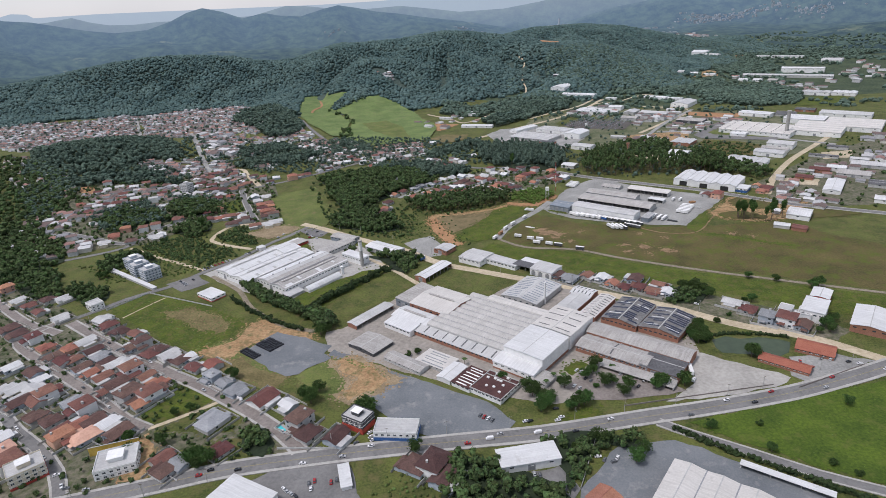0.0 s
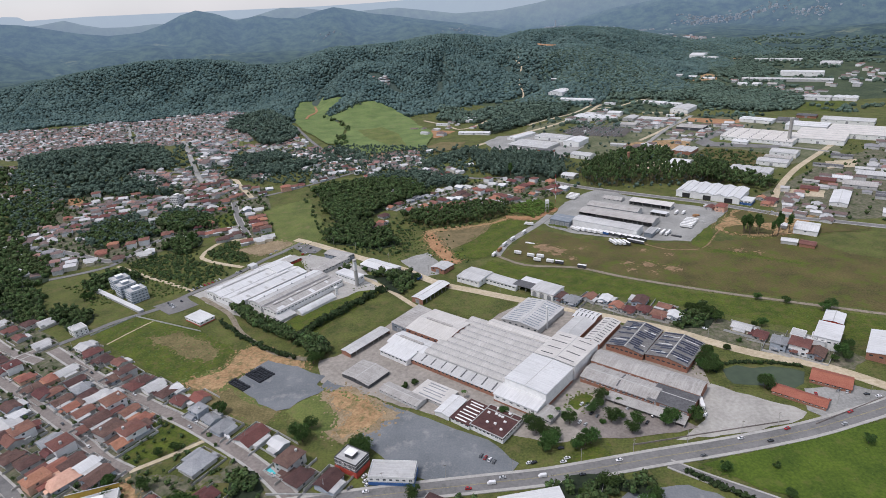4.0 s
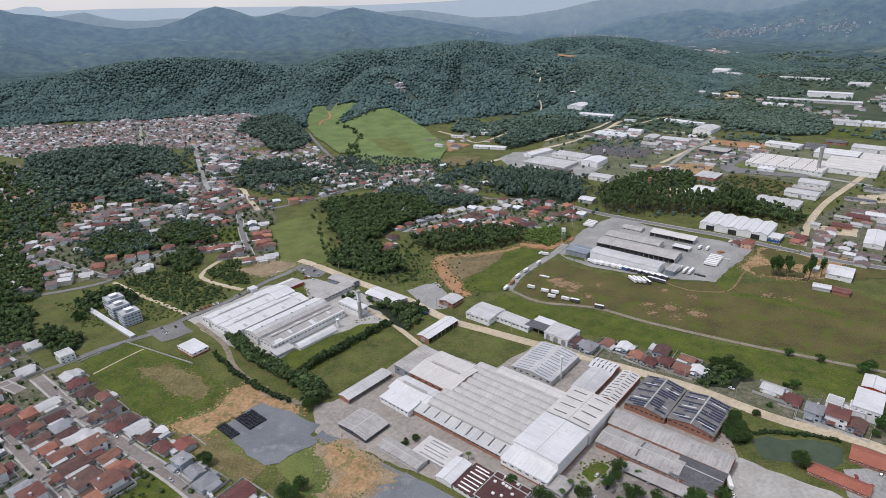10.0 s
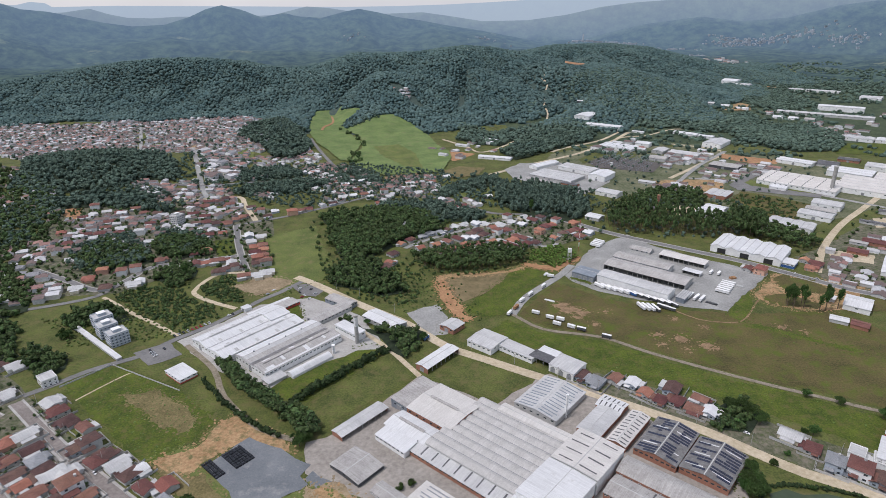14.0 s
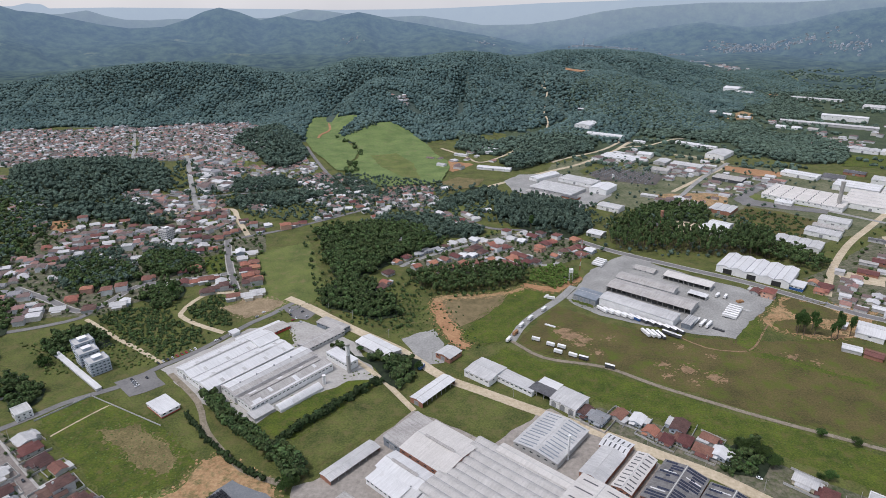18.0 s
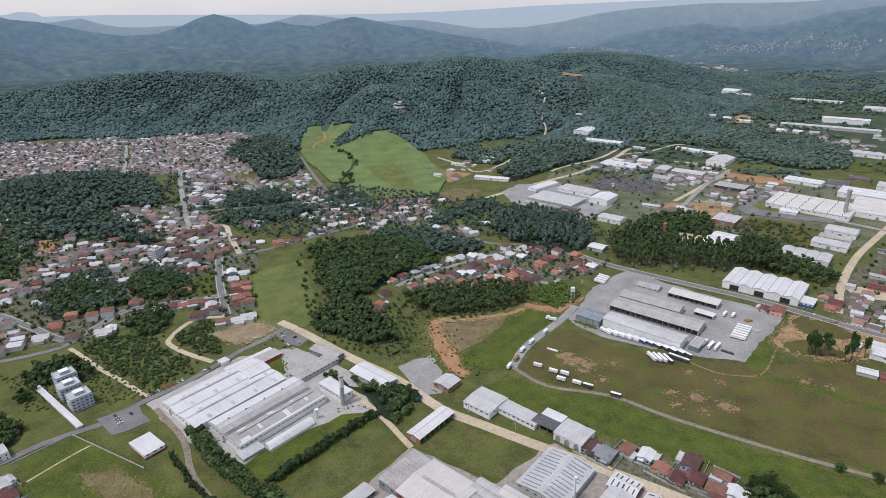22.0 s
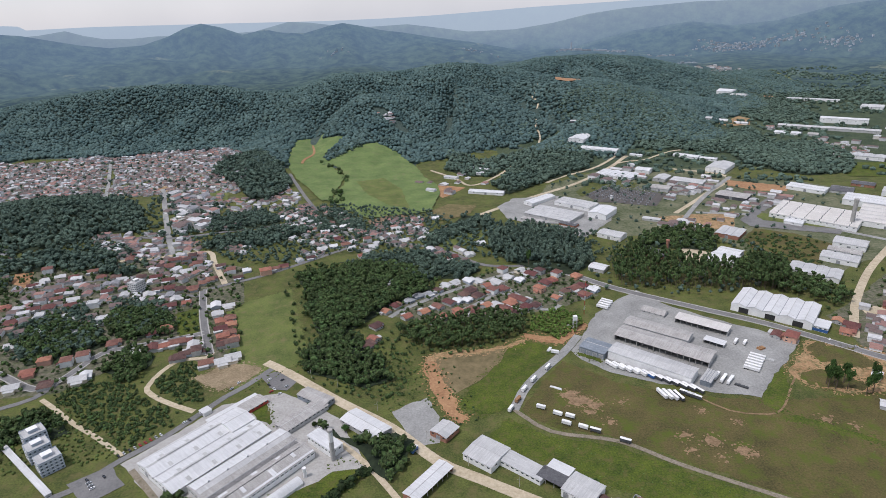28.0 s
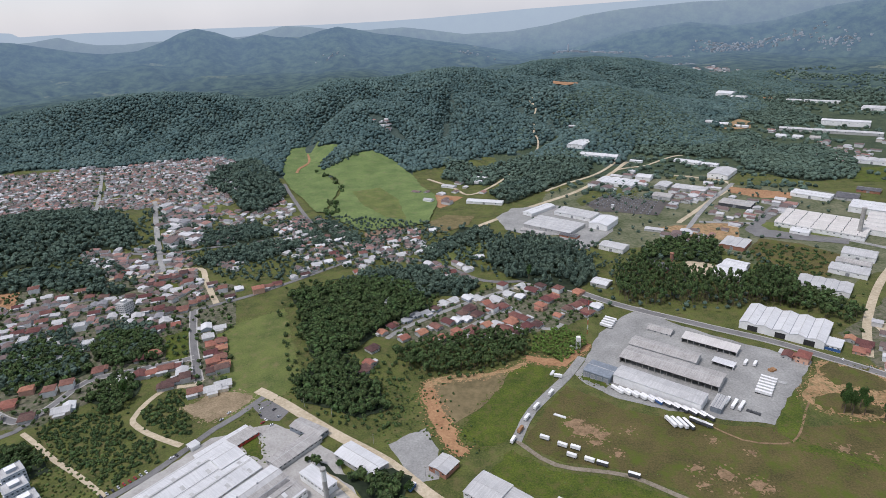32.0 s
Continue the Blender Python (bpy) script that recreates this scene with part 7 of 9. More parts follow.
def house(code, kind, m, near=True):
    """One house: main volume, a lower wing, porch, openings, garden wall and water tank."""
    rnd = random.Random(ord(code) * 17 + kind)
    large = code in "RDBM"
    tall = code == "W"
    roof, rname = ROOFS[code.lower() if not tall else "w"]
    wi = rnd.randrange(6)
    wall = WALLS[wi]
    storeys = 2 if tall or kind == 2 else 1
    root = thing("house", "%s %s house with %s roof" % ({1: "single-storey", 2: "two-storey"}[storeys], WALLNAME[wi], rname), "house", m)
    w, d = (rnd.uniform(8.2, 9.8), rnd.uniform(9.5, 12.0)) if not large else (rnd.uniform(12, 14), rnd.uniform(13, 16))
    hz = 2.9 * storeys + 0.1
    up = rnd.uniform(1.5, 2.3) * (1.3 if large else 1)
    hipped = kind in (0, 2) and code not in "gw"
    x0, x1, y0, y1 = -w / 2, w / 2, -d / 2, d / 2
    body = Shape().box(x0, x1, y0, y1, -0.3, hz)
    if tall:
        part("roof", Shape().box(x0 - 0.3, x1 + 0.3, y0 - 0.3, y1 + 0.3, hz, hz + 0.22), ROOFGREY, root, "flat grey roof slab")
        par = Shape()
        for q in ((x0, x1, y0, y0 + 0.2), (x0, x1, y1 - 0.2, y1), (x0, x0 + 0.2, y0 + 0.2, y1 - 0.2), (x1 - 0.2, x1, y0 + 0.2, y1 - 0.2)):
            par.box(*q, hz + 0.22, hz + 0.9)
        part("parapet", par, wall, root)
        part("balcony", Shape().box(x0, x1, y0 - 1.4, y0, 2.9, 3.1).box(x0, x1, y0 - 1.4, y0 - 1.28, 3.1, 4.0), wall, root)
    else:
        if not hipped:
            gable_wall(body, x0, x1, y0, y1, hz, up * 0.93)
        sh = Shape()
        a, b = hip(sh, x0, x1, y0, y1, hz, up, hipped)
        part("roof", sh, roof, root)
    part("wall", body, wall, root)
    # wing
    s = rnd.choice((-1, 1))
    wx = s * (w / 2 + 1.6)
    wy = rnd.uniform(-d * 0.2, d * 0.25)
    ww, wd = 3.6, d * rnd.uniform(0.45, 0.7)
    wing = Shape().box(wx - ww / 2, wx + ww / 2, wy - wd / 2, wy + wd / 2, -0.3, 2.6)
    part("wing_wall", wing, wall, root)
    sh = Shape()
    if kind == 1:
        sh.slab([(wx - ww / 2 - 0.4, wy - wd / 2 - 0.4, 2.75), (wx + ww / 2 + 0.4, wy - wd / 2 - 0.4, 2.75), (wx + ww / 2 + 0.4, wy + wd / 2 + 0.4, 2.75), (wx - ww / 2 - 0.4, wy + wd / 2 + 0.4, 2.75)], 0.15)
        part("wing_roof", sh, ROOFGREY, root, "flat grey wing roof")
    else:
        hip(sh, wx - ww / 2, wx + ww / 2, wy - wd / 2, wy + wd / 2, 2.65, 1.1, False)
        part("wing_roof", sh, roof, root)
    # porch
    px = -s * w * 0.2
    if near:
        part("porch_roof", Shape().slab([(px - 2, y0 - 2.6, 2.45), (px + 2, y0 - 2.6, 2.45), (px + 2, y0 + 0.1, 2.8), (px - 2, y0 + 0.1, 2.8)], 0.14), roof, root)
    # openings
    opening(root, pose(px, y0, 0), 1.0, 2.1, 0, True, near)
    for st in range(storeys):
        z = 1.0 + st * 2.9
        opening(root, pose(-px * 1.3, y0, 0), 1.5, 1.1, z, False, False)
        for k in (-0.28, 0.25) if near else ():
            opening(root, pose(x1, d * k, 0, 0, 0, 90), 1.3, 1.1, z, False, False)
        if near:
            opening(root, pose(x0, d * 0.1, 0, 0, 0, -90), 1.3, 1.1, z, False, False)
    # plot
    if not near:
        return root
    gx, gy = w / 2 + 3.6, d / 2 + 3.4
    part("garden_wall", Shape().box(-gx, gx, -gy - 0.15, -gy, -0.2, 1.5).box(-gx, -gx + 0.15, -gy, gy, -0.2, 1.6).box(gx - 0.15, gx, -gy, gy, -0.2, 1.6), GREYWALL if kind else CONCRETE, root, "low rendered garden wall")
    part("paving", Shape().box(px - 2, px + 2, -gy, y0 - 0.02, 0.1, 0.36), CONCRETE, root, "concrete drive")
    if kind == 2:
        part("water_tank", Shape().tube((0.1 * w, 0.3 * d, hz), (0.1 * w, 0.3 * d, hz + up * 0.5 + 1.2), 0.6, 0.7, 10), BLUEPAINT if kind == 0 else GREYWALL, root, "round plastic water tank")
    return root


BUILT = {}
HOMES = []
TONES = random.Random(5)


def houses(turn, places):
    for x, y, code in places:
        HOMES.append((x, y, 6.5))
        kind = TONES.choice((0, 0, 1, 1, 2))
        if code in "gw":
            kind = 1 if kind == 2 else kind
        m = pose(x, y, float(rise(x, y)) + 0.1, 0, 0, turn + TONES.choice((0, 90, 180, 0)) + TONES.uniform(-4, 4)) @ Matrix.Scale(TONES.uniform(0.98, 1.2), 4)
        near = y < 800
        if (code, kind, near) in BUILT:
            copy_thing(BUILT[code, kind, near], m)
        else:
            BUILT[code, kind, near] = house(code, kind, m, near)


# terrace streets by the avenue
houses(145, [(-462, 773, "o"), (-432, 743, "g"), (-413, 731, "r"), (-392, 714, "r"), (-399, 741, "b"), (-384, 742, "g"), (-363, 699, "g"), (-399, 684, "b"), (-384, 672, "b"), (-363, 660, "r"), (-343, 644, "o"), (-320, 641, "o"), (-312, 649, "g"), (-327, 629, "b"), (-314, 619, "r"), (-306, 622, "r"), (-297, 634, "b"), (-293, 608, "b"), (-286, 622, "d"), (-273, 613, "b"), (-281, 599, "o"), (-268, 592, "r"), (-266, 609, "g"), (-257, 608, "g")])
houses(145, [(-305, 678, "r"), (-291, 666, "b"), (-317, 688, "g"), (-273, 659, "r"), (-259, 641, "b"), (-264, 637, "b"), (-240, 628, "b"), (-244, 622, "r"), (-227, 619, "g"), (-214, 610, "b"), (-198, 598, "r"), (-210, 614, "w"), (-184, 600, "o"), (-179, 583, "d"), (-167, 574, "d"), (-248, 599, "r"), (-233, 590, "r"), (-252, 581, "b"), (-239, 571, "b"), (-219, 579, "o"), (-217, 569, "b"), (-255, 574, "r")])
houses(145, [(-337, 582, "g"), (-328, 581, "g"), (-316, 580, "g"), (-315, 565, "b"), (-303, 564, "r"), (-299, 571, "r"), (-275, 561, "d"), (-261, 553, "r"), (-292, 546, "b"), (-277, 540, "b"), (-264, 531, "r"), (-259, 521, "o"), (-254, 534, "o"), (-247, 537, "b"), (-244, 522, "M"), (-222, 523, "b"), (-235, 534, "w"), (-222, 554, "o"), (-234, 565, "b"), (-218, 563, "r"), (-302, 525, "w"), (-289, 510, "m"), (-279, 498, "r"), (-354, 615, "w")])
houses(145, [(-329, 604, "b"), (-318, 594, "w"), (-299, 578, "r"), (-161, 529, "D"), (-145, 500, "r"), (-181, 495, "r"), (-175, 484, "b"), (-168, 489, "d"), (-132, 552, "R"), (-156, 564, "d"), (-100, 524, "b"), (-92, 510, "b"), (-112, 543, "w"), (-73, 506, "b"), (-21, 476, "B"), (-10, 475, "B"), (-5, 464, "b")])
# along the earth road
houses(-40, [(115, 726, "b"), (125, 717, "d"), (142, 722, "r"), (155, 716, "w"), (161, 702, "o"), (171, 693, "r"), (185, 707, "b"), (184, 692, "r"), (193, 681, "r"), (203, 694, "r"), (204, 678, "w")])
houses(-40, [(260, 637, "r"), (265, 620, "d"), (286, 630, "W"), (278, 614, "r"), (287, 606, "b"), (297, 621, "W"), (251, 650, "g")])
# suburb between the woods
houses(43, [(-62, 1034, "o"), (-52, 1048, "r"), (-35, 1062, "d"), (-24, 1074, "d"), (-14, 1076, "d"), (0, 1087, "b"), (11, 1099, "g"), (21, 1107, "g"), (-37, 1018, "o"), (-17, 1028, "o"), (0, 1041, "r"), (14, 1051, "r"), (24, 1054, "w"), (36, 1056, "w"), (-4, 1007, "o"), (8, 1015, "o"), (24, 1023, "o"), (40, 1033, "r"), (46, 1017, "r"), (58, 1039, "o"), (71, 1041, "g"), (77, 1029, "r"), (62, 1016, "b"), (84, 1026, "r")])
houses(43, [(94, 1061, "r"), (87, 1043, "o"), (103, 1051, "r"), (106, 1034, "r"), (116, 1035, "b"), (92, 1019, "b"), (62, 1095, "o"), (69, 1078, "r"), (83, 1085, "r"), (41, 1082, "b"), (50, 1068, "b"), (32, 1071, "b"), (55, 1108, "g"), (77, 1102, "g"), (94, 1119, "g"), (107, 1108, "w"), (128, 1078, "o"), (139, 1097, "r"), (148, 1103, "o"), (145, 1054, "o"), (159, 1070, "b"), (171, 1077, "r"), (183, 1084, "r"), (41, 1111, "w")])
houses(43, [(-71, 969, "o"), (-76, 957, "b"), (-71, 998, "b"), (-64, 1114, "g"), (183, 1116, "o"), (181, 1060, "r"), (195, 1072, "w"), (125, 1125, "r"), (137, 1133, "b"), (111, 1139, "g"), (88, 1141, "r"), (158, 1122, "r")])
houses(-40, [(438, 973, "o"), (432, 950, "o"), (446, 962, "r"), (369, 940, "o"), (358, 948, "r")])
# old town streets
houses(112, [(-277, 1066, "w"), (-260, 1063, "g"), (-267, 1043, "g"), (-248, 1031, "r"), (-257, 1024, "o"), (-242, 1016, "o"), (-251, 1006, "r"), (-237, 996, "r"), (-240, 983, "o"), (-228, 980, "o"), (-236, 970, "b"), (-226, 970, "b"), (-224, 934, "g"), (-216, 942, "g"), (-241, 933, "r"), (-281, 980, "r"), (-289, 978, "r"), (-268, 968, "g"), (-270, 953, "b"), (-260, 957, "b"), (-274, 946, "b"), (-301, 971, "o"), (-312, 967, "r"), (-327, 1000, "r")])
houses(112, [(-313, 1008, "o"), (-329, 957, "g"), (-333, 950, "w"), (-363, 980, "r"), (-380, 953, "r"), (-392, 943, "r"), (-417, 946, "o"), (-423, 926, "o"), (-389, 901, "b"), (-421, 899, "g"), (-361, 910, "g"), (-357, 916, "w"), (-371, 1150, "r"), (-360, 1126, "r"), (-342, 1117, "b"), (-327, 1120, "r"), (-320, 1137, "r"), (-313, 1147, "r"), (-318, 1077, "o"), (-337, 1087, "g"), (-336, 1069, "r"), (-374, 1122, "b"), (-379, 1103, "g"), (-394, 1162, "r")])
houses(112, [(-416, 1164, "b"), (-453, 1167, "b"), (-474, 1169, "r"), (-498, 1191, "r"), (-516, 1173, "r"), (-535, 1174, "g"), (-551, 1164, "g"), (-567, 1197, "r"), (-552, 1153, "g"), (-558, 1148, "r"), (-441, 1120, "r"), (-505, 1126, "r"), (-473, 1098, "g"), (-498, 1102, "r"), (-493, 1076, "r"), (-510, 1074, "r"), (-487, 1050, "W"), (-506, 1047, "d"), (-516, 1040, "r"), (-550, 1080, "o"), (-468, 1081, "r"), (-457, 1050, "g"), (-437, 1079, "W"), (-403, 1035, "W")])
houses(112, [(-428, 1007, "d"), (-477, 983, "g"), (-393, 1223, "r"), (-373, 1217, "b"), (-369, 1232, "b"), (-464, 1230, "r"), (-466, 1253, "r"), (-405, 1203, "b"), (-292, 1172, "r"), (-276, 1151, "b"), (-271, 1174, "w"), (-241, 1164, "o"), (-232, 1177, "r"), (-221, 1186, "r"), (-177, 1247, "g"), (-162, 1258, "w"), (-188, 1214, "b"), (-158, 1290, "r"), (-143, 1263, "r"), (-113, 1214, "o"), (-392, 1202, "r"), (-358, 1178, "g"), (-315, 1195, "b"), (-349, 1198, "r")])
houses(112, [(-203, 1340, "r"), (-186, 1324, "w"), (-184, 1367, "b"), (-111, 1277, "r"), (-100, 1251, "g"), (-77, 1299, "w"), (-70, 1325, "g"), (-53, 1271, "g"), (-33, 1335, "r"), (0, 1291, "w"), (-5, 1376, "w"), (20, 1194, "r"), (32, 1172, "b"), (45, 1203, "g"), (65, 1247, "w"), (-157, 1349, "w"), (-232, 1387, "g"), (-246, 1359, "w"), (-277, 1408, "w")])

# ---- flats and larger town buildings ----
def block(label, x, y, w, d, turn, storeys, wall, bays, bands=None, penthouse=True, name="apartment_block", glass=GLASS):
    """A block of flats: storeys of windows with sills, slab edges, parapet and a roof house."""
    root = thing(name, label, "building", pose(x, y, 0, 0, 0, turn))
    h = storeys * 3.0 + 0.4
    part("wall", Shape().box(-w / 2, w / 2, -d / 2, d / 2, -0.3, h), wall, root)
    for k in range(1, storeys + 1):
        part("slab_edge", Shape().box(-w / 2 - 0.12, w / 2 + 0.12, -d / 2 - 0.12, d / 2 + 0.12, k * 3.0 - 0.12, k * 3.0 + 0.12), WHITE if wall is not WHITE else GREYWALL, root)
    pr = Shape()
    for q in ((-w / 2, w / 2, -d / 2, -d / 2 + 0.2), (-w / 2, w / 2, d / 2 - 0.2, d / 2), (-w / 2, -w / 2 + 0.2, -d / 2 + 0.2, d / 2 - 0.2), (w / 2 - 0.2, w / 2, -d / 2 + 0.2, d / 2 - 0.2)):
        pr.box(*q, h, h + 0.9)
    part("parapet", pr, wall, root)
    part("roof", Shape().box(-w / 2 + 0.2, w / 2 - 0.2, -d / 2 + 0.2, d / 2 - 0.2, h, h + 0.15), ROOFGREY, root)
    if penthouse:
        part("roof_house", Shape().box(-w * 0.18, w * 0.18, -d * 0.2, d * 0.2, h + 0.15, h + 3.0), wall, root)
        part("roof_house_roof", Shape().box(-w * 0.2, w * 0.2, -d * 0.23, d * 0.23, h + 3.0, h + 3.2), WHITE, root)
    nside = max(2, int(d / 3.2))
    for st in range(storeys):
        for k in range(bays):
            opening(root, pose(-w / 2 + w * (k + 0.5) / bays, -d / 2, 0), min(1.8, w / bays * 0.55), 1.3, st * 3.0 + 1.0, False, y < 600)
        for k in range(nside):
            opening(root, pose(w / 2, -d / 2 + d * (k + 0.5) / nside, 0, 0, 0, 90), 1.3, 1.2, st * 3.0 + 1.0, False, False)
    if bands:
        mat, z0, z1 = bands
        part("painted_band", Shape().box(-w / 2 - 0.15, w / 2 + 0.15, -d / 2 - 0.3, -d / 2 - 0.02, z0, z1).box(w / 2 + 0.02, w / 2 + 0.3, -d / 2 - 0.3, d / 2, z0, z1), mat, root)
    return root


for k, (bx, by) in enumerate(((-346, 818), (-332, 801), (-314, 786))):
    block("pale grey block of flats, four storeys", bx, by, 15, 17, -42, 4, PALEBLUE, 4)
wall_line = thing("boundary_wall", "long white boundary wall with flat roof", "wall", pose(-333, 783, 0, 0, 0, -38))
part("panel", Shape().box(-46, 46, -2.2, 2.2, 0, 2.6), GREYWALL, wall_line)
part("coping", Shape().box(-46.4, 46.4, -2.6, 2.6, 2.6, 2.85), ROOFWHITE, wall_line)
block("grey modern building with orange-red front", -60, 519, 17, 13, -33, 3, DARKWALL, 4, (REDPAINT, 0.3, 4.2), True, "office_building")
block("white commercial building with blue shop fronts", -34, 508, 28, 14, -8, 2, WHITE, 7, (BLUEPAINT, 0.2, 2.6), False, "shop_building")
block("large white corner building with terraces", -208, 494, 24, 20, 18, 2, WHITE, 6, None, True, "corner_building")
block("rounded cream corner building with red base", -262, 489, 20, 16, 40, 3, CREAM, 5, (REDPAINT, 0.2, 1.8), True, "corner_building")
block("pale town block with grey walls", -400, 1120, 14, 16, -20, 5, GREYWALL, 4)
block("white block of flats in the old town", -455, 1395, 22, 18, -20, 4, CREAM, 6)
block("white town hall block", -405, 1390, 14, 18, -20, 3, WHITE, 4)
block("white two-storey house by the lane", -340, 720, 14, 12, -40, 2, WHITE, 4, None, False, "corner_building")
yellow = thing("party_wall", "long yellow party wall beside a red roof", "wall", pose(-217, 508, 0, 0, 0, 16))
part("panel", Shape().box(-15, 15, -0.2, 0.2, 0, 6.4), YELLOWPAINT, yellow)
part("coping", Shape().box(-15.1, 15.1, -0.3, 0.3, 6.4, 6.6), GREYWALL, yellow)
pool = thing("swimming_pool", "turquoise swimming pool with pale edge", "pool", pose(-112, 520, 0.3, 0, 0, -40))
part("edge", Shape().box(-5, 5, -3, -2.4, 0, 0.3).box(-5, 5, 2.4, 3, 0, 0.3).box(-5, -4.4, -2.4, 2.4, 0, 0.3).box(4.4, 5, -2.4, 2.4, 0, 0.3), CONCRETE, pool)
part("water", Shape().box(-4.4, 4.4, -2.4, 2.4, -0.2, 0.18), material("pool_water", (0.05, 0.45, 0.50), (0.10, 0.58, 0.62), 2, 0.08, 0.02, 6, 0.3, spec=0.5), pool)


# ---- vehicles ----
TYRE = material("tyre_rubber", (0.012, 0.012, 0.012), (0.03, 0.03, 0.03), 0.3, 0.9, 0.1, 2, 0.3)
CARPAINTS = [("white", material("white_car_paint", (0.70, 0.70, 0.70), (0.78, 0.78, 0.78), 1, 0.25, 0, 3, 0.3, spec=0.5)), ("silver", material("silver_car_paint", (0.38, 0.39, 0.40), (0.46, 0.47, 0.48), 1, 0.3, 0, 3, 0.3, spec=0.5)),
             ("black", material("black_car_paint", (0.012, 0.012, 0.014), (0.025, 0.025, 0.028), 1, 0.2, 0, 3, 0.3, spec=0.5)), ("red", material("red_car_paint", (0.30, 0.02, 0.02), (0.38, 0.03, 0.03), 1, 0.25, 0, 3, 0.3, spec=0.5)),
             ("grey", material("grey_car_paint", (0.10, 0.105, 0.11), (0.14, 0.145, 0.15), 1, 0.25, 0, 3, 0.3, spec=0.5))]
MADE = {}


def loft(sections):
    """A closed body from cross-sections along x: (x, half width, low, high)."""
    sh = Shape()
    vs, fs = [], []
    for x, hw, lo, hi in sections:
        vs += [(x, -hw, lo), (x, -hw, lo + (hi - lo) * 0.7), (x, -hw * 0.86, hi), (x, hw * 0.86, hi), (x, hw, lo + (hi - lo) * 0.7), (x, hw, lo)]
    n = len(sections)
    for i in range(n - 1):
        for k in range(6):
            a, b = i * 6 + k, i * 6 + (k + 1) % 6
            fs.append((a, b, b + 6, a + 6))
    fs += [tuple(range(5, -1, -1)), tuple(range(6 * n - 6, 6 * n))]
    return sh.add(vs, fs)


def wheel(parent, x, y, r, w=0.22):
    part("wheel", Shape().tube((x, y - w / 2, r), (x, y + w / 2, r), r, r, 12), TYRE, parent)


def car(x, y, turn, tone, z=0.45, long=False):
    m = pose(x, y, z, 0, 0, turn)
    if ("car", tone, long) in MADE:
        return copy_thing(MADE["car", tone, long], m)
    name, paint = CARPAINTS[tone]
    t = thing("van" if long else "car", "%s %s on the ground" % (name, "delivery van standing" if long else "parked hatchback car"), "van" if long else "car", m)
    if long:
        part("body", loft([(-2.5, 0.9, 0.35, 1.9), (-2.3, 0.95, 0.3, 2.1), (1.2, 0.95, 0.3, 2.1), (1.9, 0.93, 0.3, 1.3), (2.5, 0.85, 0.35, 1.0)]), paint, t)
        part("windscreen", loft([(1.25, 0.8, 1.3, 2.0), (1.85, 0.8, 1.25, 1.36)]), GLASS, t)
    else:
        part("body", loft([(-2.1, 0.75, 0.35, 0.8), (-1.95, 0.84, 0.25, 0.95), (-0.5, 0.87, 0.22, 0.98), (0.9, 0.87, 0.22, 0.95), (1.8, 0.83, 0.25, 0.82), (2.1, 0.7, 0.35, 0.65)]), paint, t)
        part("cabin", loft([(-1.7, 0.72, 0.9, 1.0), (-1.2, 0.74, 0.9, 1.42), (0.2, 0.74, 0.9, 1.46), (1.0, 0.74, 0.88, 0.98)]), GLASS, t, "dark car windows")
        part("roof_panel", loft([(-1.15, 0.68, 1.40, 1.46), (0.15, 0.68, 1.43, 1.50)]), paint, t)
    for wx in (-1.35, 1.35):
        for wy in (-0.78, 0.78):
            wheel(t, wx, wy, 0.31)
    MADE["car", tone, long] = t
    return t


def trailer(x, y, turn, style="white", length=14.0, z=0.3):
    m = pose(x, y, z, 0, 0, turn)
    key = ("trailer", style, length)
    if key in MADE:
        return copy_thing(MADE[key], m)
    paint = {"white": WHITE, "blue": BLUEPAINT, "dark": DARKWALL, "rust": REDEARTH}[style]
    t = thing("semi_trailer", "long %s box semi-trailer parked in the yard" % {"white": "white", "blue": "white-roofed blue", "dark": "white-roofed black", "rust": "rusty brown"}[style], "trailer", m)
    h = length / 2
    part("box", Shape().box(-h, h, -1.28, 1.28, 1.2, 3.85), paint, t)
    part("roof", Shape().box(-h - 0.05, h + 0.05, -1.33, 1.33, 3.85, 3.95), WHITE if style != "rust" else paint, t)
    for s in (-1, 1):
        ribs = Shape().box(-h + 0.3, h - 0.3, s * 1.3 - 0.03, s * 1.3 + 0.03, 1.22, 1.32)
        for k in range(int(length)):
            ribs.box(-h + k + 0.45, -h + k + 0.55, s * 1.3 - 0.03, s * 1.3 + 0.03, 1.25, 3.8)
        part("side_ribs", ribs, GREYWALL if style == "white" else paint, t)
    part("chassis", Shape().box(-h + 0.4, h - 0.6, -0.5, 0.5, 0.85, 1.2), DARKWALL, t)
    part("landing_leg", Shape().box(h * 0.45, h * 0.45 + 0.2, -0.9, -0.7, 0, 1.2).box(h * 0.45, h * 0.45 + 0.2, 0.7, 0.9, 0, 1.2), STEEL, t)
    for wx in ((-h + 1.2, -h + 2.5, -h + 3.8) if length > 10 else (-h + 1.0, h - 1.2)):
        part("axle", Shape().tube((wx, -1.22, 0.5), (wx, -0.87, 0.5), 0.5, 0.5, 12).tube((wx, 0.87, 0.5), (wx, 1.22, 0.5), 0.5, 0.5, 12).tube((wx, -0.9, 0.5), (wx, 0.9, 0.5), 0.08, 0.08, 6), TYRE, t)
    MADE[key] = t
    return t


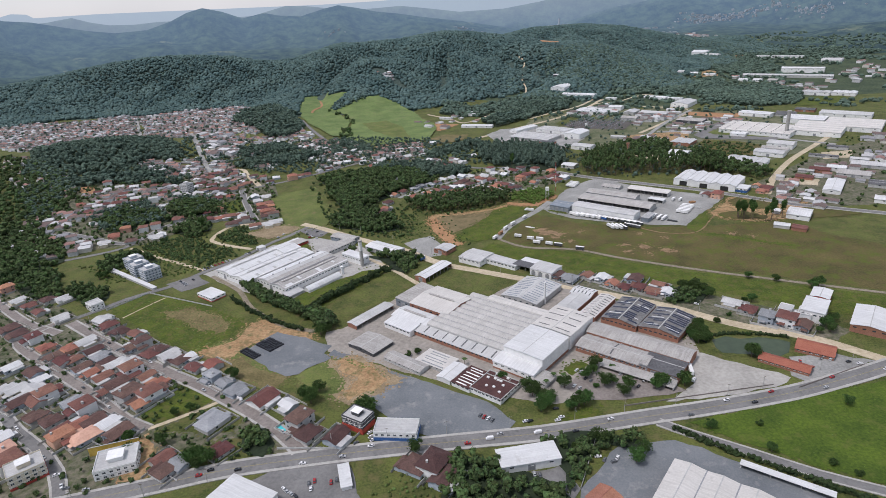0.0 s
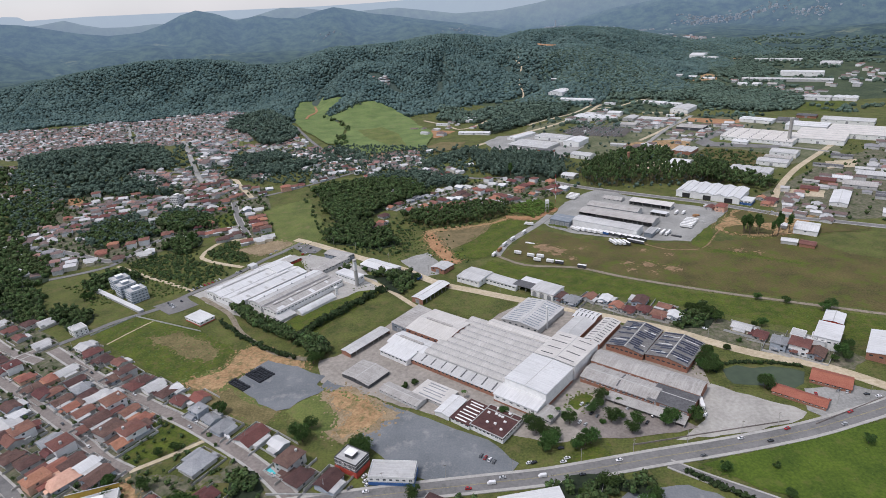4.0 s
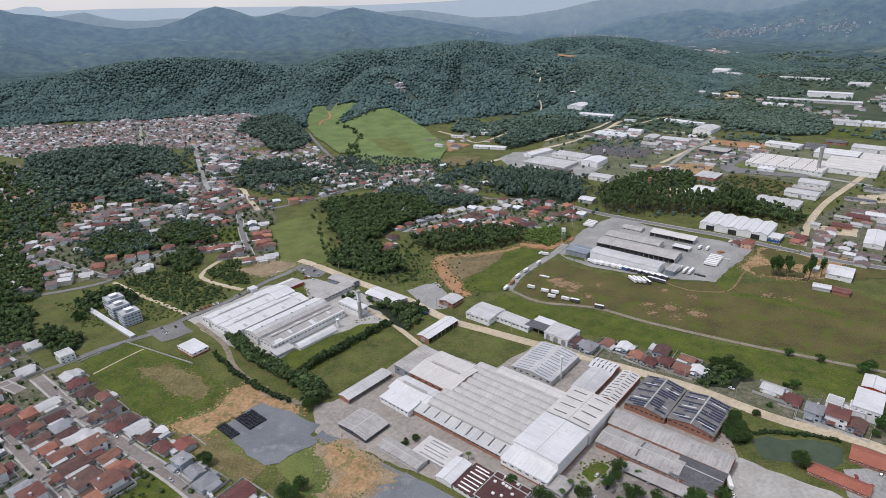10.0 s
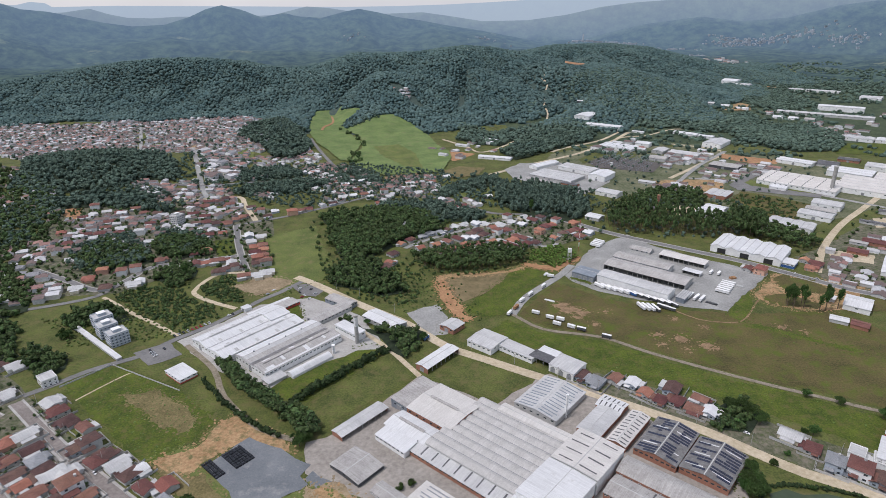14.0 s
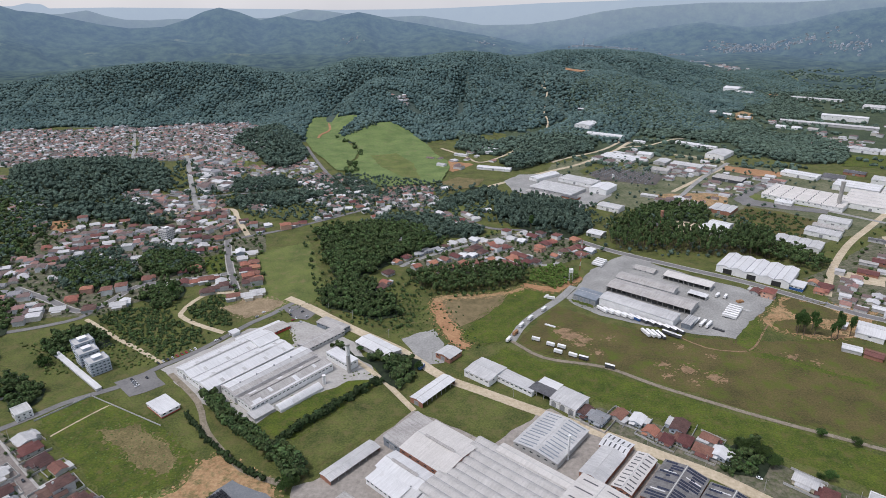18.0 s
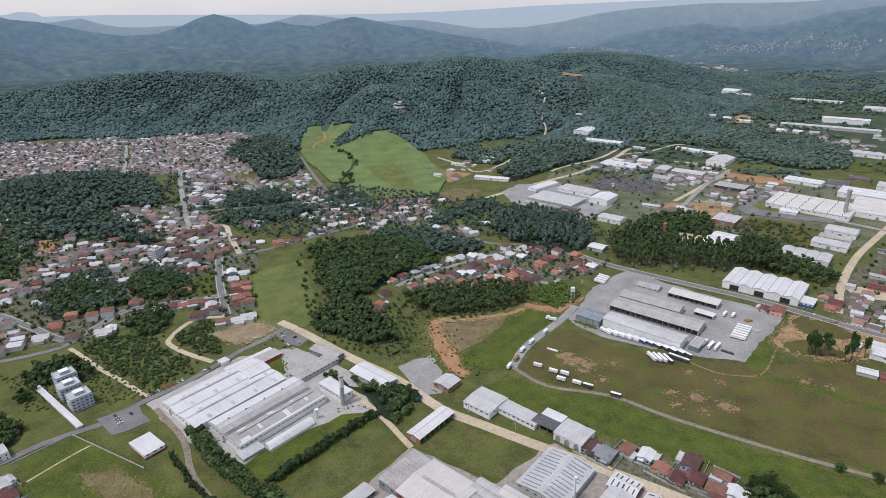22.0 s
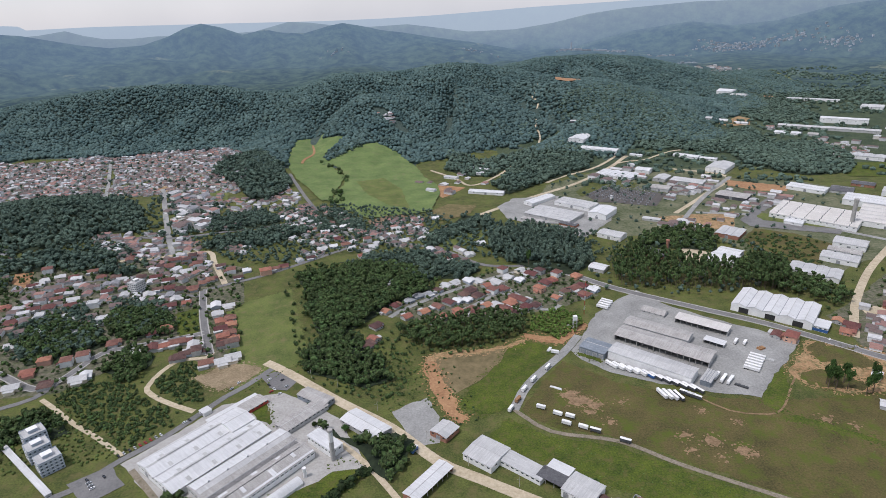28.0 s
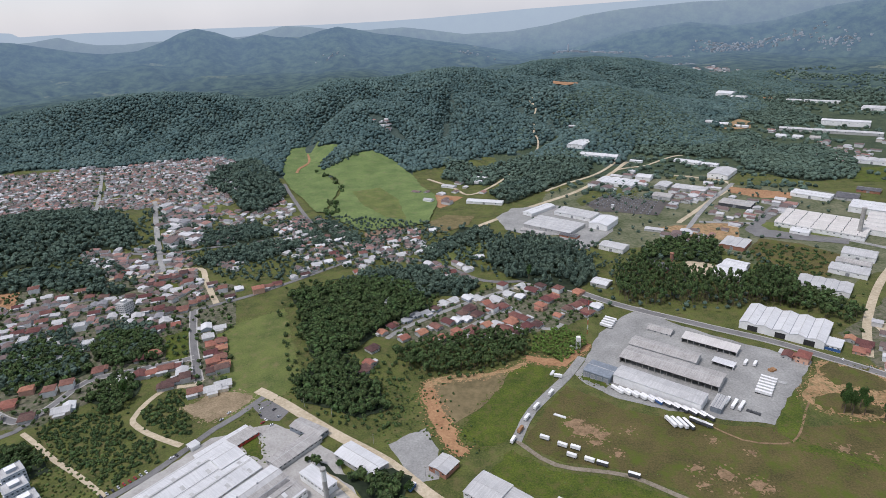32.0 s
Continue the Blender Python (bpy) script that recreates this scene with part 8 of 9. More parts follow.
pick = random.Random(12)
tones = [0, 0, 0, 1, 1, 2, 4, 3]
for x, y, a in [(11, 494, 3), (32, 501, 183), (80, 499, 6), (105, 509, 188), (157, 508, 10), (186, 521, 190), (203, 517, 12), (219, 527, 195), (257, 528, 18), (268, 539, 200), (-67, 489, 3), (-50, 497, 183), (-91, 485, 8), (-153, 480, 15), (-147, 484, 195), (310, 545, 22), (-130, 483, 14)]:
    car(x, y, a, pick.choice(tones), 0.62)
for x, y, a in [(-181, 569, -38), (-179, 575, -38), (-110, 516, -48), (-240, 613, -36), (-291, 648, -36), (-278, 582, 142), (-245, 555, 142), (-356, 645, -38), (-235, 478, -60), (-262, 505, -40), (-300, 537, -40)]:
    car(x, y, a, pick.choice(tones), 0.55)
for x, y, a in [(21, 521, 60), (23.5, 519, 60), (26, 517, 60), (28.5, 515, 60), (50, 512, 20), (53, 512, 20), (-52, 510, 50), (-51, 506, 50), (-49.5, 503, 50), (-63, 505, 40), (-60, 501, 40), (-84, 468, 100), (-81, 470, 100), (-71, 468, 100), (-68, 470, 100), (-82, 464, 100), (-98, 465, 130), (-96, 463, 130), (-93, 461, 130), (-90, 459, 130),
                (100, 555, 50), (103, 552, 50), (120, 553, 50), (117, 550, 50), (126, 558, 50), (131, 545, 50), (134, 542, 50), (140, 548, 50), (72, 523, 10), (71, 511, 10), (74, 514, 10), (91, 473, 60), (96, 471, 20), (99, 474, 60), (88, 476, 0), (48, 465, 90), (51, 464, 90), (-244, 488, 30), (-231, 476, 10), (-218, 474, 10),
                (96, 566, 50), (98.5, 563.5, 50), (101, 561, 50), (90, 547, 50), (93, 544, 50), (222, 655, -40), (275, 562, 40), (280, 560, 40), (262, 552, 30), (291, 556, 0), (297, 553, 0), (258, 560, 70)]:
    car(x, y, a, pick.choice(tones), 0.4)
for k in range(9):
    car(-264.5 + 3.0 * k, 796.5 + 3.2 * k, -40, pick.choice(tones), 0.45)
for x, y in [(-276, 770), (-273, 767), (-270, 764), (-267, 761), (-264, 773), (-200, 887), (-196, 897), (-167, 901), (-158, 884), (-154, 899), (-147, 888), (-151, 876), (-160, 880), (-165, 891), (449, 967), (408, 938), (425, 922), (-226, 838), (-223, 841)]:
    car(x, y, pick.choice((50, -40, 50)), pick.choice(tones), 0.45)
for x, y, a in [(56, 500, 185), (-150, 555, -40), (166, 551, 50), (174, 545, 50), (25, 497, 183)]:
    car(x, y, a, 0, 0.6, True)
for k, (x, y) in enumerate([(171, 903), (177, 900), (183, 896), (189, 892), (195, 888), (201, 884), (207, 880), (213, 875), (219, 871), (225, 866), (231, 862), (237, 858)]):
    trailer(x, y, -58, ("white", "white", "white", "white", "white", "blue", "dark", "dark", "dark", "dark", "dark", "dark")[k])
for k in range(4):
    trailer(203 + 4.6 * k, 853 - 1.4 * k, -74, "white" if k < 3 else "dark")
for x, y, a, s in [(226, 852, -40, "dark"), (230, 848, -40, "dark"), (263, 877, 48, "white"), (268, 873, 48, "white"), (273, 870, 48, "white")]:
    trailer(x, y, a, s)
for k in range(6):
    trailer(318 - 3.3 * k, 909 - 4.3 * k, -38, "white")
for k in range(4):
    trailer(203 - 3.2 * k, 1040 - 5 * k, -40, "white")
for x, y, a, s in [(64, 839, 60, "white"), (80, 868, 55, "white"), (91, 883, 52, "white"), (108, 903, 55, "white"), (120, 930, -20, "white"), (91, 840, -28, "white"), (104, 830, -30, "white"), (109, 817, -30, "white"), (114, 826, -30, "white"), (122, 811, -30, "white"), (72, 852, 55, "rust")]:
    trailer(x, y, a, s, 8.0)
for x, y in [(131, 806), (152, 792)]:
    trailer(x, y, -28, "dark", 9.0)
trailer(176, 556, 78, "white", 11.0)
trailer(310, 938, 50, "white", 9.0)
trailer(318, 935, 50, "white", 8.0)
trailer(-20, 790, 60, "blue", 8.0)

# ---- stacks under dark tarpaulin, pallets and yard clutter ----
TARP = material("dark_tarpaulin", (0.012, 0.014, 0.018), (0.035, 0.038, 0.045), 0.8, 0.45, 0.4, 4, 0.3, vary=0.25)


def stack(x, y, nx, ny, turn, label):
    t = thing("tarp_stack", label, "stack", pose(x, y, 0.3, 0, 0, turn))
    rnd = random.Random(int(x))
    for i in range(nx):
        for j in range(ny):
            h = rnd.uniform(1.1, 1.8)
            a = 1.05
            cx, cy = (i - nx / 2) * 2.5, (j - ny / 2) * 2.5
            sh = Shape().add([(cx - a, cy - a, 0), (cx + a, cy - a, 0), (cx + a, cy + a, 0), (cx - a, cy + a, 0), (cx - a * 0.85, cy - a * 0.85, h), (cx + a * 0.85, cy - a * 0.9, h * 0.95), (cx + a * 0.85, cy + a * 0.85, h), (cx - a * 0.8, cy + a * 0.85, h * 0.92)],
                             [(0, 3, 2, 1), (4, 5, 6, 7), (0, 1, 5, 4), (1, 2, 6, 5), (2, 3, 7, 6), (3, 0, 4, 7)])
            part("bale", sh, TARP, t)


stack(-145, 629.5, 8, 6, -40, "block of goods under black tarpaulin on gravel")
stack(-158, 617, 8, 3, -40, "low block of goods under black tarpaulin")
for x, y, w, l, hh, a, lab in [(148, 985, 3, 10, 0.6, 45, "stack of pale steel beams"), (143, 980, 3, 12, 0.5, 42, "stack of rusty steel beams"), (330, 925, 8, 5, 2.4, 20, "stack of rusty steel frames"), (325, 905, 4, 14, 1.6, 55, "pile of pale scrap profiles"), (280, 862, 12, 4, 1.5, -40, "pile of dark scrap metal"), (116, 938, 3, 9, 1.2, -30, "stack of white panels"), (110, 870, 2.5, 12, 0.8, 58, "row of grey steel parts")]:
    t = thing("beam_stack", lab + " on the ground", "stack", pose(x, y, 0.3, 0, 0, a))
    n = max(4, int(w / 0.5))
    for k in range(n):
        part("beam", Shape().box(-w / 2 + w * k / n, -w / 2 + w * (k + 0.75) / n, -l / 2 + pick.uniform(0, 1.0), l / 2 - pick.uniform(0, 1.0), 0, hh * pick.uniform(0.6, 1.0)), {"p": GREYWALL, "r": REDEARTH, "d": DARKWALL}.get(lab.split(" of ")[1][0], WHITE), t)


# ---- single trees ----
def leafy(rnd, n, rx, rz, z0, size):
    """Many small leaf clumps about a few limbs: an uneven crown with gaps."""
    sh = Shape()
    nodes = [Vector((rnd.gauss(0, 0.5), rnd.gauss(0, 0.5), rnd.uniform(-0.6, 0.8))) for _ in range(9)]
    for k in range(n):
        c = rnd.choice(nodes) + Vector((rnd.gauss(0, 0.26), rnd.gauss(0, 0.26), rnd.gauss(0, 0.2)))
        if c.length > 1.15:
            c = c.normalized() * rnd.uniform(0.8, 1.1)
        p = Vector((c.x * rx, c.y * rx, z0 + c.z * rz))
        u = Vector((rnd.gauss(0, 1), rnd.gauss(0, 1), rnd.gauss(0, 0.6))).normalized()
        v = u.orthogonal().normalized()
        w = u.cross(v)
        s = size * rnd.uniform(0.6, 1.3)
        sh.add([tuple(p + v * s), tuple(p + w * s * 0.8 + u * s * 0.3), tuple(p - v * s), tuple(p - w * s * 0.8 + u * s * 0.3)], [(0, 1, 2, 3)])
    return sh


def tree(x, y, kind, scale, turn):
    m = pose(x, y, float(rise(x, y)), 0, 0, turn) @ Matrix.Scale(scale, 4)
    if ("tree", kind) in MADE:
        return copy_thing(MADE["tree", kind], m)
    rnd = random.Random(kind)
    label = ("broad dark green tree with a round crown", "spreading green tree with an open crown", "tall slim eucalyptus with a bare trunk", "bushy light green tree")[kind]
    t = thing("tree", label, "tree", m)
    hgt, rx, rz, z0 = ((7, 3.6, 2.8, 4.4), (8, 4.4, 2.6, 5.2), (17, 2.6, 5.0, 12), (5, 2.8, 2.0, 2.9))[kind]
    tr = Shape().tube((0, 0, -0.3), (0.1, 0.05, z0 * 0.6), 0.32, 0.22, 8).tube((0.1, 0.05, z0 * 0.6), (0.0, 0.2, hgt * 0.85), 0.22, 0.06, 7)
    part("trunk", tr, BARK, t)
    for k in range(2):
        a = k * 2.7 + rnd.uniform(0, 0.5)
        part("limb", Shape().tube((0, 0.1, z0 * (0.5 + 0.08 * k)), (math.cos(a) * rx * 0.65, math.sin(a) * rx * 0.65, z0 + rz * rnd.uniform(-0.1, 0.4)), 0.12, 0.03, 5), BARK, t)
    part("crown", leafy(rnd, 1100, rx, rz, z0, 0.42), TREELEAF, t)
    MADE["tree", kind] = t
    return t


for x, y in [(100, 556), (110, 569), (106, 562), (111, 546), (127, 542), (121, 534), (145, 539), (150, 541), (166, 541), (59, 539), (64, 536), (62, 522), (66, 526), (82, 522), (88, 525), (92, 526), (56, 548), (71, 533), (83, 546), (206, 607), (206, 616), (196, 603), (206, 600), (198, 594), (199, 604), (228, 571), (231, 573), (196, 598), (203, 595), (230, 570), (-212, 517), (-163, 492), (-157, 488), (-151, 491), (-162, 497), (-187, 511), (-207, 505), (-158, 494), (221, 684),
             (232, 686), (234, 676), (237, 666), (305, 605), (316, 613), (270, 654), (341, 674), (333, 672), (-22, 490), (-212, 518), (-55, 527), (109, 470), (115, 476), (92, 488), (-97, 546), (-93, 560), (-103, 553), (-58, 536), (-53, 532), (-164, 583), (-373, 791), (-367, 795), (-106, 641), (-101, 646)]:
    tree(x, y, pick.choice((0, 1)), pick.uniform(0.95, 1.4), pick.uniform(0, 360))
for x, y in [(-95, 559), (77, 484), (260, 510), (195, 496), (164, 495), (190, 472), (218, 458), (227, 450), (-192, 542), (-182, 546), (225, 670), (265, 656), (304, 598), (295, 597), (-348, 896), (-209, 783), (-142, 803), (-118, 855), (-108, 827), (-80, 818), (-368, 793), (-381, 806), (115, 745), (215, 679), (226, 687), (-22, 789), (122, 565), (105, 545), (-30, 600), (-22, 603), (-14, 600), (40, 560), (225, 622), (240, 633), (310, 690), (290, 700), (118, 548), (150, 545), (160, 548), (-66, 1268), (-175, 1189), (240, 600)]:
    tree(x, y, pick.choice((3, 3, 1, 0)), pick.uniform(0.7, 1.05), pick.uniform(0, 360))
for x, y in [(370, 875), (358, 862), (361, 853), (371, 852), (382, 843), (399, 859), (366, 868), (356, 856), (364, 860), (405, 850), (390, 846), (374, 862), (-306, 925), (126, 1160)]:
    tree(x, y, 2, pick.uniform(1.05, 1.35), pick.uniform(0, 360))


def palm(x, y, first=[]):
    m = pose(x, y, 0.2, 0, 0, x * 31)
    if first:
        return copy_thing(first[0], m)
    t = thing("palm", "palm tree with arching green fronds", "palm tree", m)
    part("trunk", Shape().tube((0, 0, -0.3), (0.2, 0, 5.5), 0.22, 0.15, 8), BARK, t)
    for k in range(11):
        a = k * math.tau / 11
        fr = Shape()
        c, s = math.cos(a), math.sin(a)
        last = None
        for j in range(7):
            u = j / 6
            r, z = 0.2 + 2.6 * u, 5.5 + 1.0 * math.sin(u * 2.4) - 1.2 * u * u
            w = 0.45 * math.sin(math.pi * min(1, u + 0.15)) + 0.03
            cur = [(r * c - w * s + 0.2, r * s + w * c, z - 0.15), (r * c + 0.2, r * s, z), (r * c + w * s + 0.2, r * s - w * c, z - 0.15)]
            if last:
                fr.add(last + cur, [(0, 1, 4, 3), (1, 2, 5, 4)])
            last = cur
        part("frond", fr, TREELEAF, t)
    first.append(t)


for x, y in [(80, 551), (84, 554), (77, 556), (14, 582), (218, 664), (476, 1075), (482, 1068), (70, 548)]:
    palm(x, y)

# the wall of planters and fence beside the avenue
for x0, y0, x1, y1, h, mat, lab in [(118, 522, 225, 535, 1.0, COBBLE, "low grey-brown wall beside the avenue"), (240, 530, 300, 552, 1.2, COBBLE, "low grey-brown wall of the restaurant"), (-110, 500, -72, 497, 1.6, GREYWALL, "pale rendered plot wall"), (-326, 713, -300, 746, 1.4, GREYWALL, "grey wall beside a lane"), (-298, 746, -222, 708, 1.3, GREYWALL, "grey wall along a field"), (90, 490, 72, 452, 1.8, CONCRETE, "concrete yard wall")]:
    L = math.dist((x0, y0), (x1, y1))
    t = thing("plot_wall", lab + " with pillars", "wall", pose((x0 + x1) / 2, (y0 + y1) / 2, 0.1, 0, 0, math.degrees(math.atan2(y1 - y0, x1 - x0))))
    part("panel", Shape().box(-L / 2, L / 2, -0.12, 0.12, -0.2, h), mat, t)
    for k in range(int(L / 6) + 1):
        part("pillar", Shape().box(-L / 2 + k * 6 - 0.2, -L / 2 + k * 6 + 0.2, -0.2, 0.2, -0.2, h + 0.25), mat, t)

# ---- gardens, weeds and far towns ----
TERRACE = [(-470, 790), (-349, 705), (-95, 510), (-70, 492), (-190, 468), (-300, 450), (-400, 560), (-480, 690)]
OLDTOWN = [(-620, 1240), (-440, 1260), (-280, 1190), (-205, 935), (-240, 925), (-300, 985), (-370, 890), (-470, 880), (-580, 1050)]
SUBURB = [(-70, 1030), (10, 1110), (90, 1150), (190, 1130), (200, 1060), (125, 1025), (70, 1010), (10, 1000)]
VALLEY = [(-290, 1200), (-200, 1200), (-100, 1240), (20, 1220), (120, 1180), (60, 1330), (-20, 1420), (-200, 1480), (-330, 1470), (-450, 1340)]
WEST = [(-900, 1440), (-690, 1290), (-570, 1120), (-560, 1000), (-520, 900), (-640, 930), (-800, 1150)]


def planted(poly, gap, seed, margin=2.0):
    P = spread(poly, gap, seed)
    near = [m for m in WAYS + HOMES + SHEDS if min(q[0] for q in poly) - 20 < m[0] < max(q[0] for q in poly) + 20 and min(q[1] for q in poly) - 20 < m[1] < max(q[1] for q in poly) + 20]
    return P[free(P, margin, near)]


crowd("garden_trees", planted(TERRACE, 8.5, 3), 1.9, 3.4, NEAR_CROWNS[:3], LEAF, "garden shrubs and small trees between houses", 41)
crowd("garden_trees", planted(OLDTOWN, 11, 4), 3.0, 5.5, FAR_CROWNS, LEAF, "garden trees between houses of the old town", 42)
crowd("garden_trees", planted(SUBURB, 9, 5), 2.6, 4.5, FAR_CROWNS, LEAF, "garden trees between houses of the suburb", 43)
crowd("valley_gardens", planted(VALLEY, 10.0, 6), 3.6, 7, FAR_CROWNS, HAZY_MIDLEAF, "green trees between houses of the valley", 44)
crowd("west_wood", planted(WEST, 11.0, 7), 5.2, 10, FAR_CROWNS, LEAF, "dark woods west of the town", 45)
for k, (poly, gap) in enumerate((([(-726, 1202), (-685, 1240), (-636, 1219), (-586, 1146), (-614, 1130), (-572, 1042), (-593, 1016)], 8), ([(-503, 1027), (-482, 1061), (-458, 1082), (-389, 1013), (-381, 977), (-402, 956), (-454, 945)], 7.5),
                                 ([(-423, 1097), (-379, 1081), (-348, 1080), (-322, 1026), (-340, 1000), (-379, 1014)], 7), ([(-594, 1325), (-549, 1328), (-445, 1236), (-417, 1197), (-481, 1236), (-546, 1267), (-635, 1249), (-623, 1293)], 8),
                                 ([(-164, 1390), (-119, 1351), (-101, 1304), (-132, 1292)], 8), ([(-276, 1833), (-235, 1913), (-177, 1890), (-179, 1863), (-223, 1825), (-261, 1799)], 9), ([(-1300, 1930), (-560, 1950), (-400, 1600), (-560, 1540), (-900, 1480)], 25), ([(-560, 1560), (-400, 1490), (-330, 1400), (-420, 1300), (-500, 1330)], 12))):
    crowd("town_trees", planted(poly, gap, 300 + k), 4.2, 8, FAR_CROWNS, HAZY_MIDLEAF, "dark green trees among the streets", 310 + k)
crowd("works_trees", planted([(100, 1280), (220, 1560), (360, 1690), (640, 1680), (760, 1450), (560, 1200), (480, 1240), (420, 1240)], 30, 340), 3.6, 6, FAR_CROWNS, HAZY_MIDLEAF, "green trees between the works", 341)
crowd("roadside_trees", planted([(430, 900), (440, 1000), (520, 1090), (720, 1220), (900, 1250), (800, 1050), (560, 860)], 19, 342), 2.8, 5, FAR_CROWNS, LEAF, "garden trees along the through road", 343)
crowd("pasture_trees", np.array([(-269, 1764), (-250, 1745), (-240, 1735), (-222, 1717), (-215, 1690), (-200, 1660), (-194, 1635), (-205, 1552), (-195, 1545), (-193, 1489), (-185, 1500), (-200, 1480), (-190, 1515), (-205, 1500)]), 7, 11, FAR_CROWNS, LEAF, "dark trees on the pasture", 330)
for k, poly in enumerate(([(-327, 716), (-300, 749), (-219, 706), (-176, 668), (-207, 622), (-237, 643)], [(60, 830), (92, 804), (340, 672), (350, 640), (230, 700), (115, 752)], [(-190, 880), (-140, 950), (-60, 870), (0, 800), (40, 830), (-10, 920), (-60, 960)], [(72, 838), (125, 915), (287, 842), (430, 790), (520, 700), (345, 690), (147, 805)], [(-350, 880), (-250, 840), (-260, 800), (-360, 780), (-420, 830)], [(160, 503), (304, 530), (400, 500), (300, 420), (200, 470)], [(204, 606), (250, 606), (270, 596), (262, 600), (222, 606)], [(-40, 470), (0, 480), (10, 430), (-50, 430)])):
    pts = planted(poly, (4.6, 5.5, 5.5, 8, 5, 8, 4, 4)[k], 50 + k, 0.5)
    pts = pts[free(pts, 0, [(-20, 828, 26), (-5, 882, 16), (8, 850, 14), (25, 828, 10)])]
    crowd("weeds", pts, (0.9, 0.8, 1.3, 0.6, 1.5, 0.6, 1.2, 1.2)[k], (0.6, 0.5, 1.2, 0.35, 1.7, 0.4, 1.1, 1.2)[k], SPECK_CROWNS, material("weed_leaves", (0.05, 0.08, 0.02), (0.11, 0.15, 0.04), 1, 0.95, 0.5, 9, 0.3, island=0.4), "low weeds and bushes in rough grass", 60 + k)


def mixed(name, tones_):
    """A paint that differs from island to island."""
    m = bpy.data.materials.new(name)
    m.use_nodes = True
    nt = m.node_tree
    geo = nt.nodes.new("ShaderNodeNewGeometry")
    ramp = nt.nodes.new("ShaderNodeValToRGB")
    ramp.color_ramp.interpolation = "CONSTANT"
    el = ramp.color_ramp.elements
    for k, c in enumerate(tones_):
        e = el[k] if k < 2 else el.new(0.5)
        e.position, e.color = k / len(tones_), (*c, 1)
    nt.links.new(geo.outputs["Random Per Island"], ramp.inputs[0])
    n1 = nd(nt, "TexNoise", Scale=0.5, Detail=4.0)
    nt.links.new(geo.outputs["Position"], n1.inputs["Vector"])
    mr = nt.nodes.new("ShaderNodeMapRange")
    mr.inputs[3].default_value, mr.inputs[4].default_value = 0.6, 1.35
    nt.links.new(n1.outputs["Fac"], mr.inputs[0])
    hs = nt.nodes.new("ShaderNodeHueSaturation")
    nt.links.new(mr.outputs[0], hs.inputs["Value"])
    nt.links.new(ramp.outputs[0], hs.inputs["Color"])
    nt.links.new(hs.outputs[0], nt.nodes["Principled BSDF"].inputs["Base Color"])
    nt.nodes["Principled BSDF"].inputs["Roughness"].default_value = 0.9
    return m


TOWNROOFS = mixed("town_roofs", [(0.26, 0.15, 0.13), (0.17, 0.12, 0.11), (0.42, 0.42, 0.42), (0.30, 0.17, 0.14), (0.24, 0.24, 0.25), (0.15, 0.11, 0.10), (0.70, 0.70, 0.70), (0.34, 0.20, 0.165), (0.52, 0.52, 0.52), (0.20, 0.17, 0.165)])
TOWNWALLS = mixed("town_walls", [(0.74, 0.74, 0.73), (0.60, 0.57, 0.51), (0.52, 0.52, 0.51), (0.80, 0.80, 0.79), (0.54, 0.44, 0.39)])


def town(name, poly, gap, turn, seed, label, size=(8, 11), tall=3.0):
    """A far quarter as one object: hundreds of small gabled houses."""
    rnd = random.Random(seed)
    P = spread(poly, gap, seed)
    P = P[free(P, 5.5, [m for m in WAYS + HOMES + SHEDS if m[1] > 850])]
    walls, roofs = Shape(), Shape()
    for x, y in P:
        z = float(rise(x, y))
        a = radians(turn + rnd.choice((0, 90)) + rnd.uniform(-6, 6))
        c, s = math.cos(a), math.sin(a)
        w, d, h, u = rnd.uniform(*size) / 2, rnd.uniform(*size) / 2 * 1.25, tall * rnd.choice((1, 1, 1, 1.9)), rnd.uniform(1.0, 2.2)

        def put(q):
            return [(x + px * c - py * s, y + px * s + py * c, z + pz) for px, py, pz in q]
        walls.add(put([(-w, -d, -1), (w, -d, -1), (w, d, -1), (-w, d, -1), (-w, -d, h), (w, -d, h), (w, d, h), (-w, d, h), (0, -d, h + u * 0.9), (0, d, h + u * 0.9)]),
                  [(0, 1, 5, 8, 4), (1, 2, 6, 5), (2, 3, 7, 9, 6), (3, 0, 4, 7)])
        roofs.add(put([(-w - 0.5, -d - 0.5, h - 0.1), (0, -d - 0.5, h + u), (w + 0.5, -d - 0.5, h - 0.1), (-w - 0.5, d + 0.5, h - 0.1), (0, d + 0.5, h + u), (w + 0.5, d + 0.5, h - 0.1)]), [(0, 1, 4, 3), (1, 2, 5, 4)])
    ob = new(name, walls.mesh(name, TOWNWALLS))
    tagged(ob, label, "houses", kind="stuff")
    tagged(part("roofs", roofs, TOWNROOFS, ob, "mixed tiled and sheet roofs"), kind="stuff")


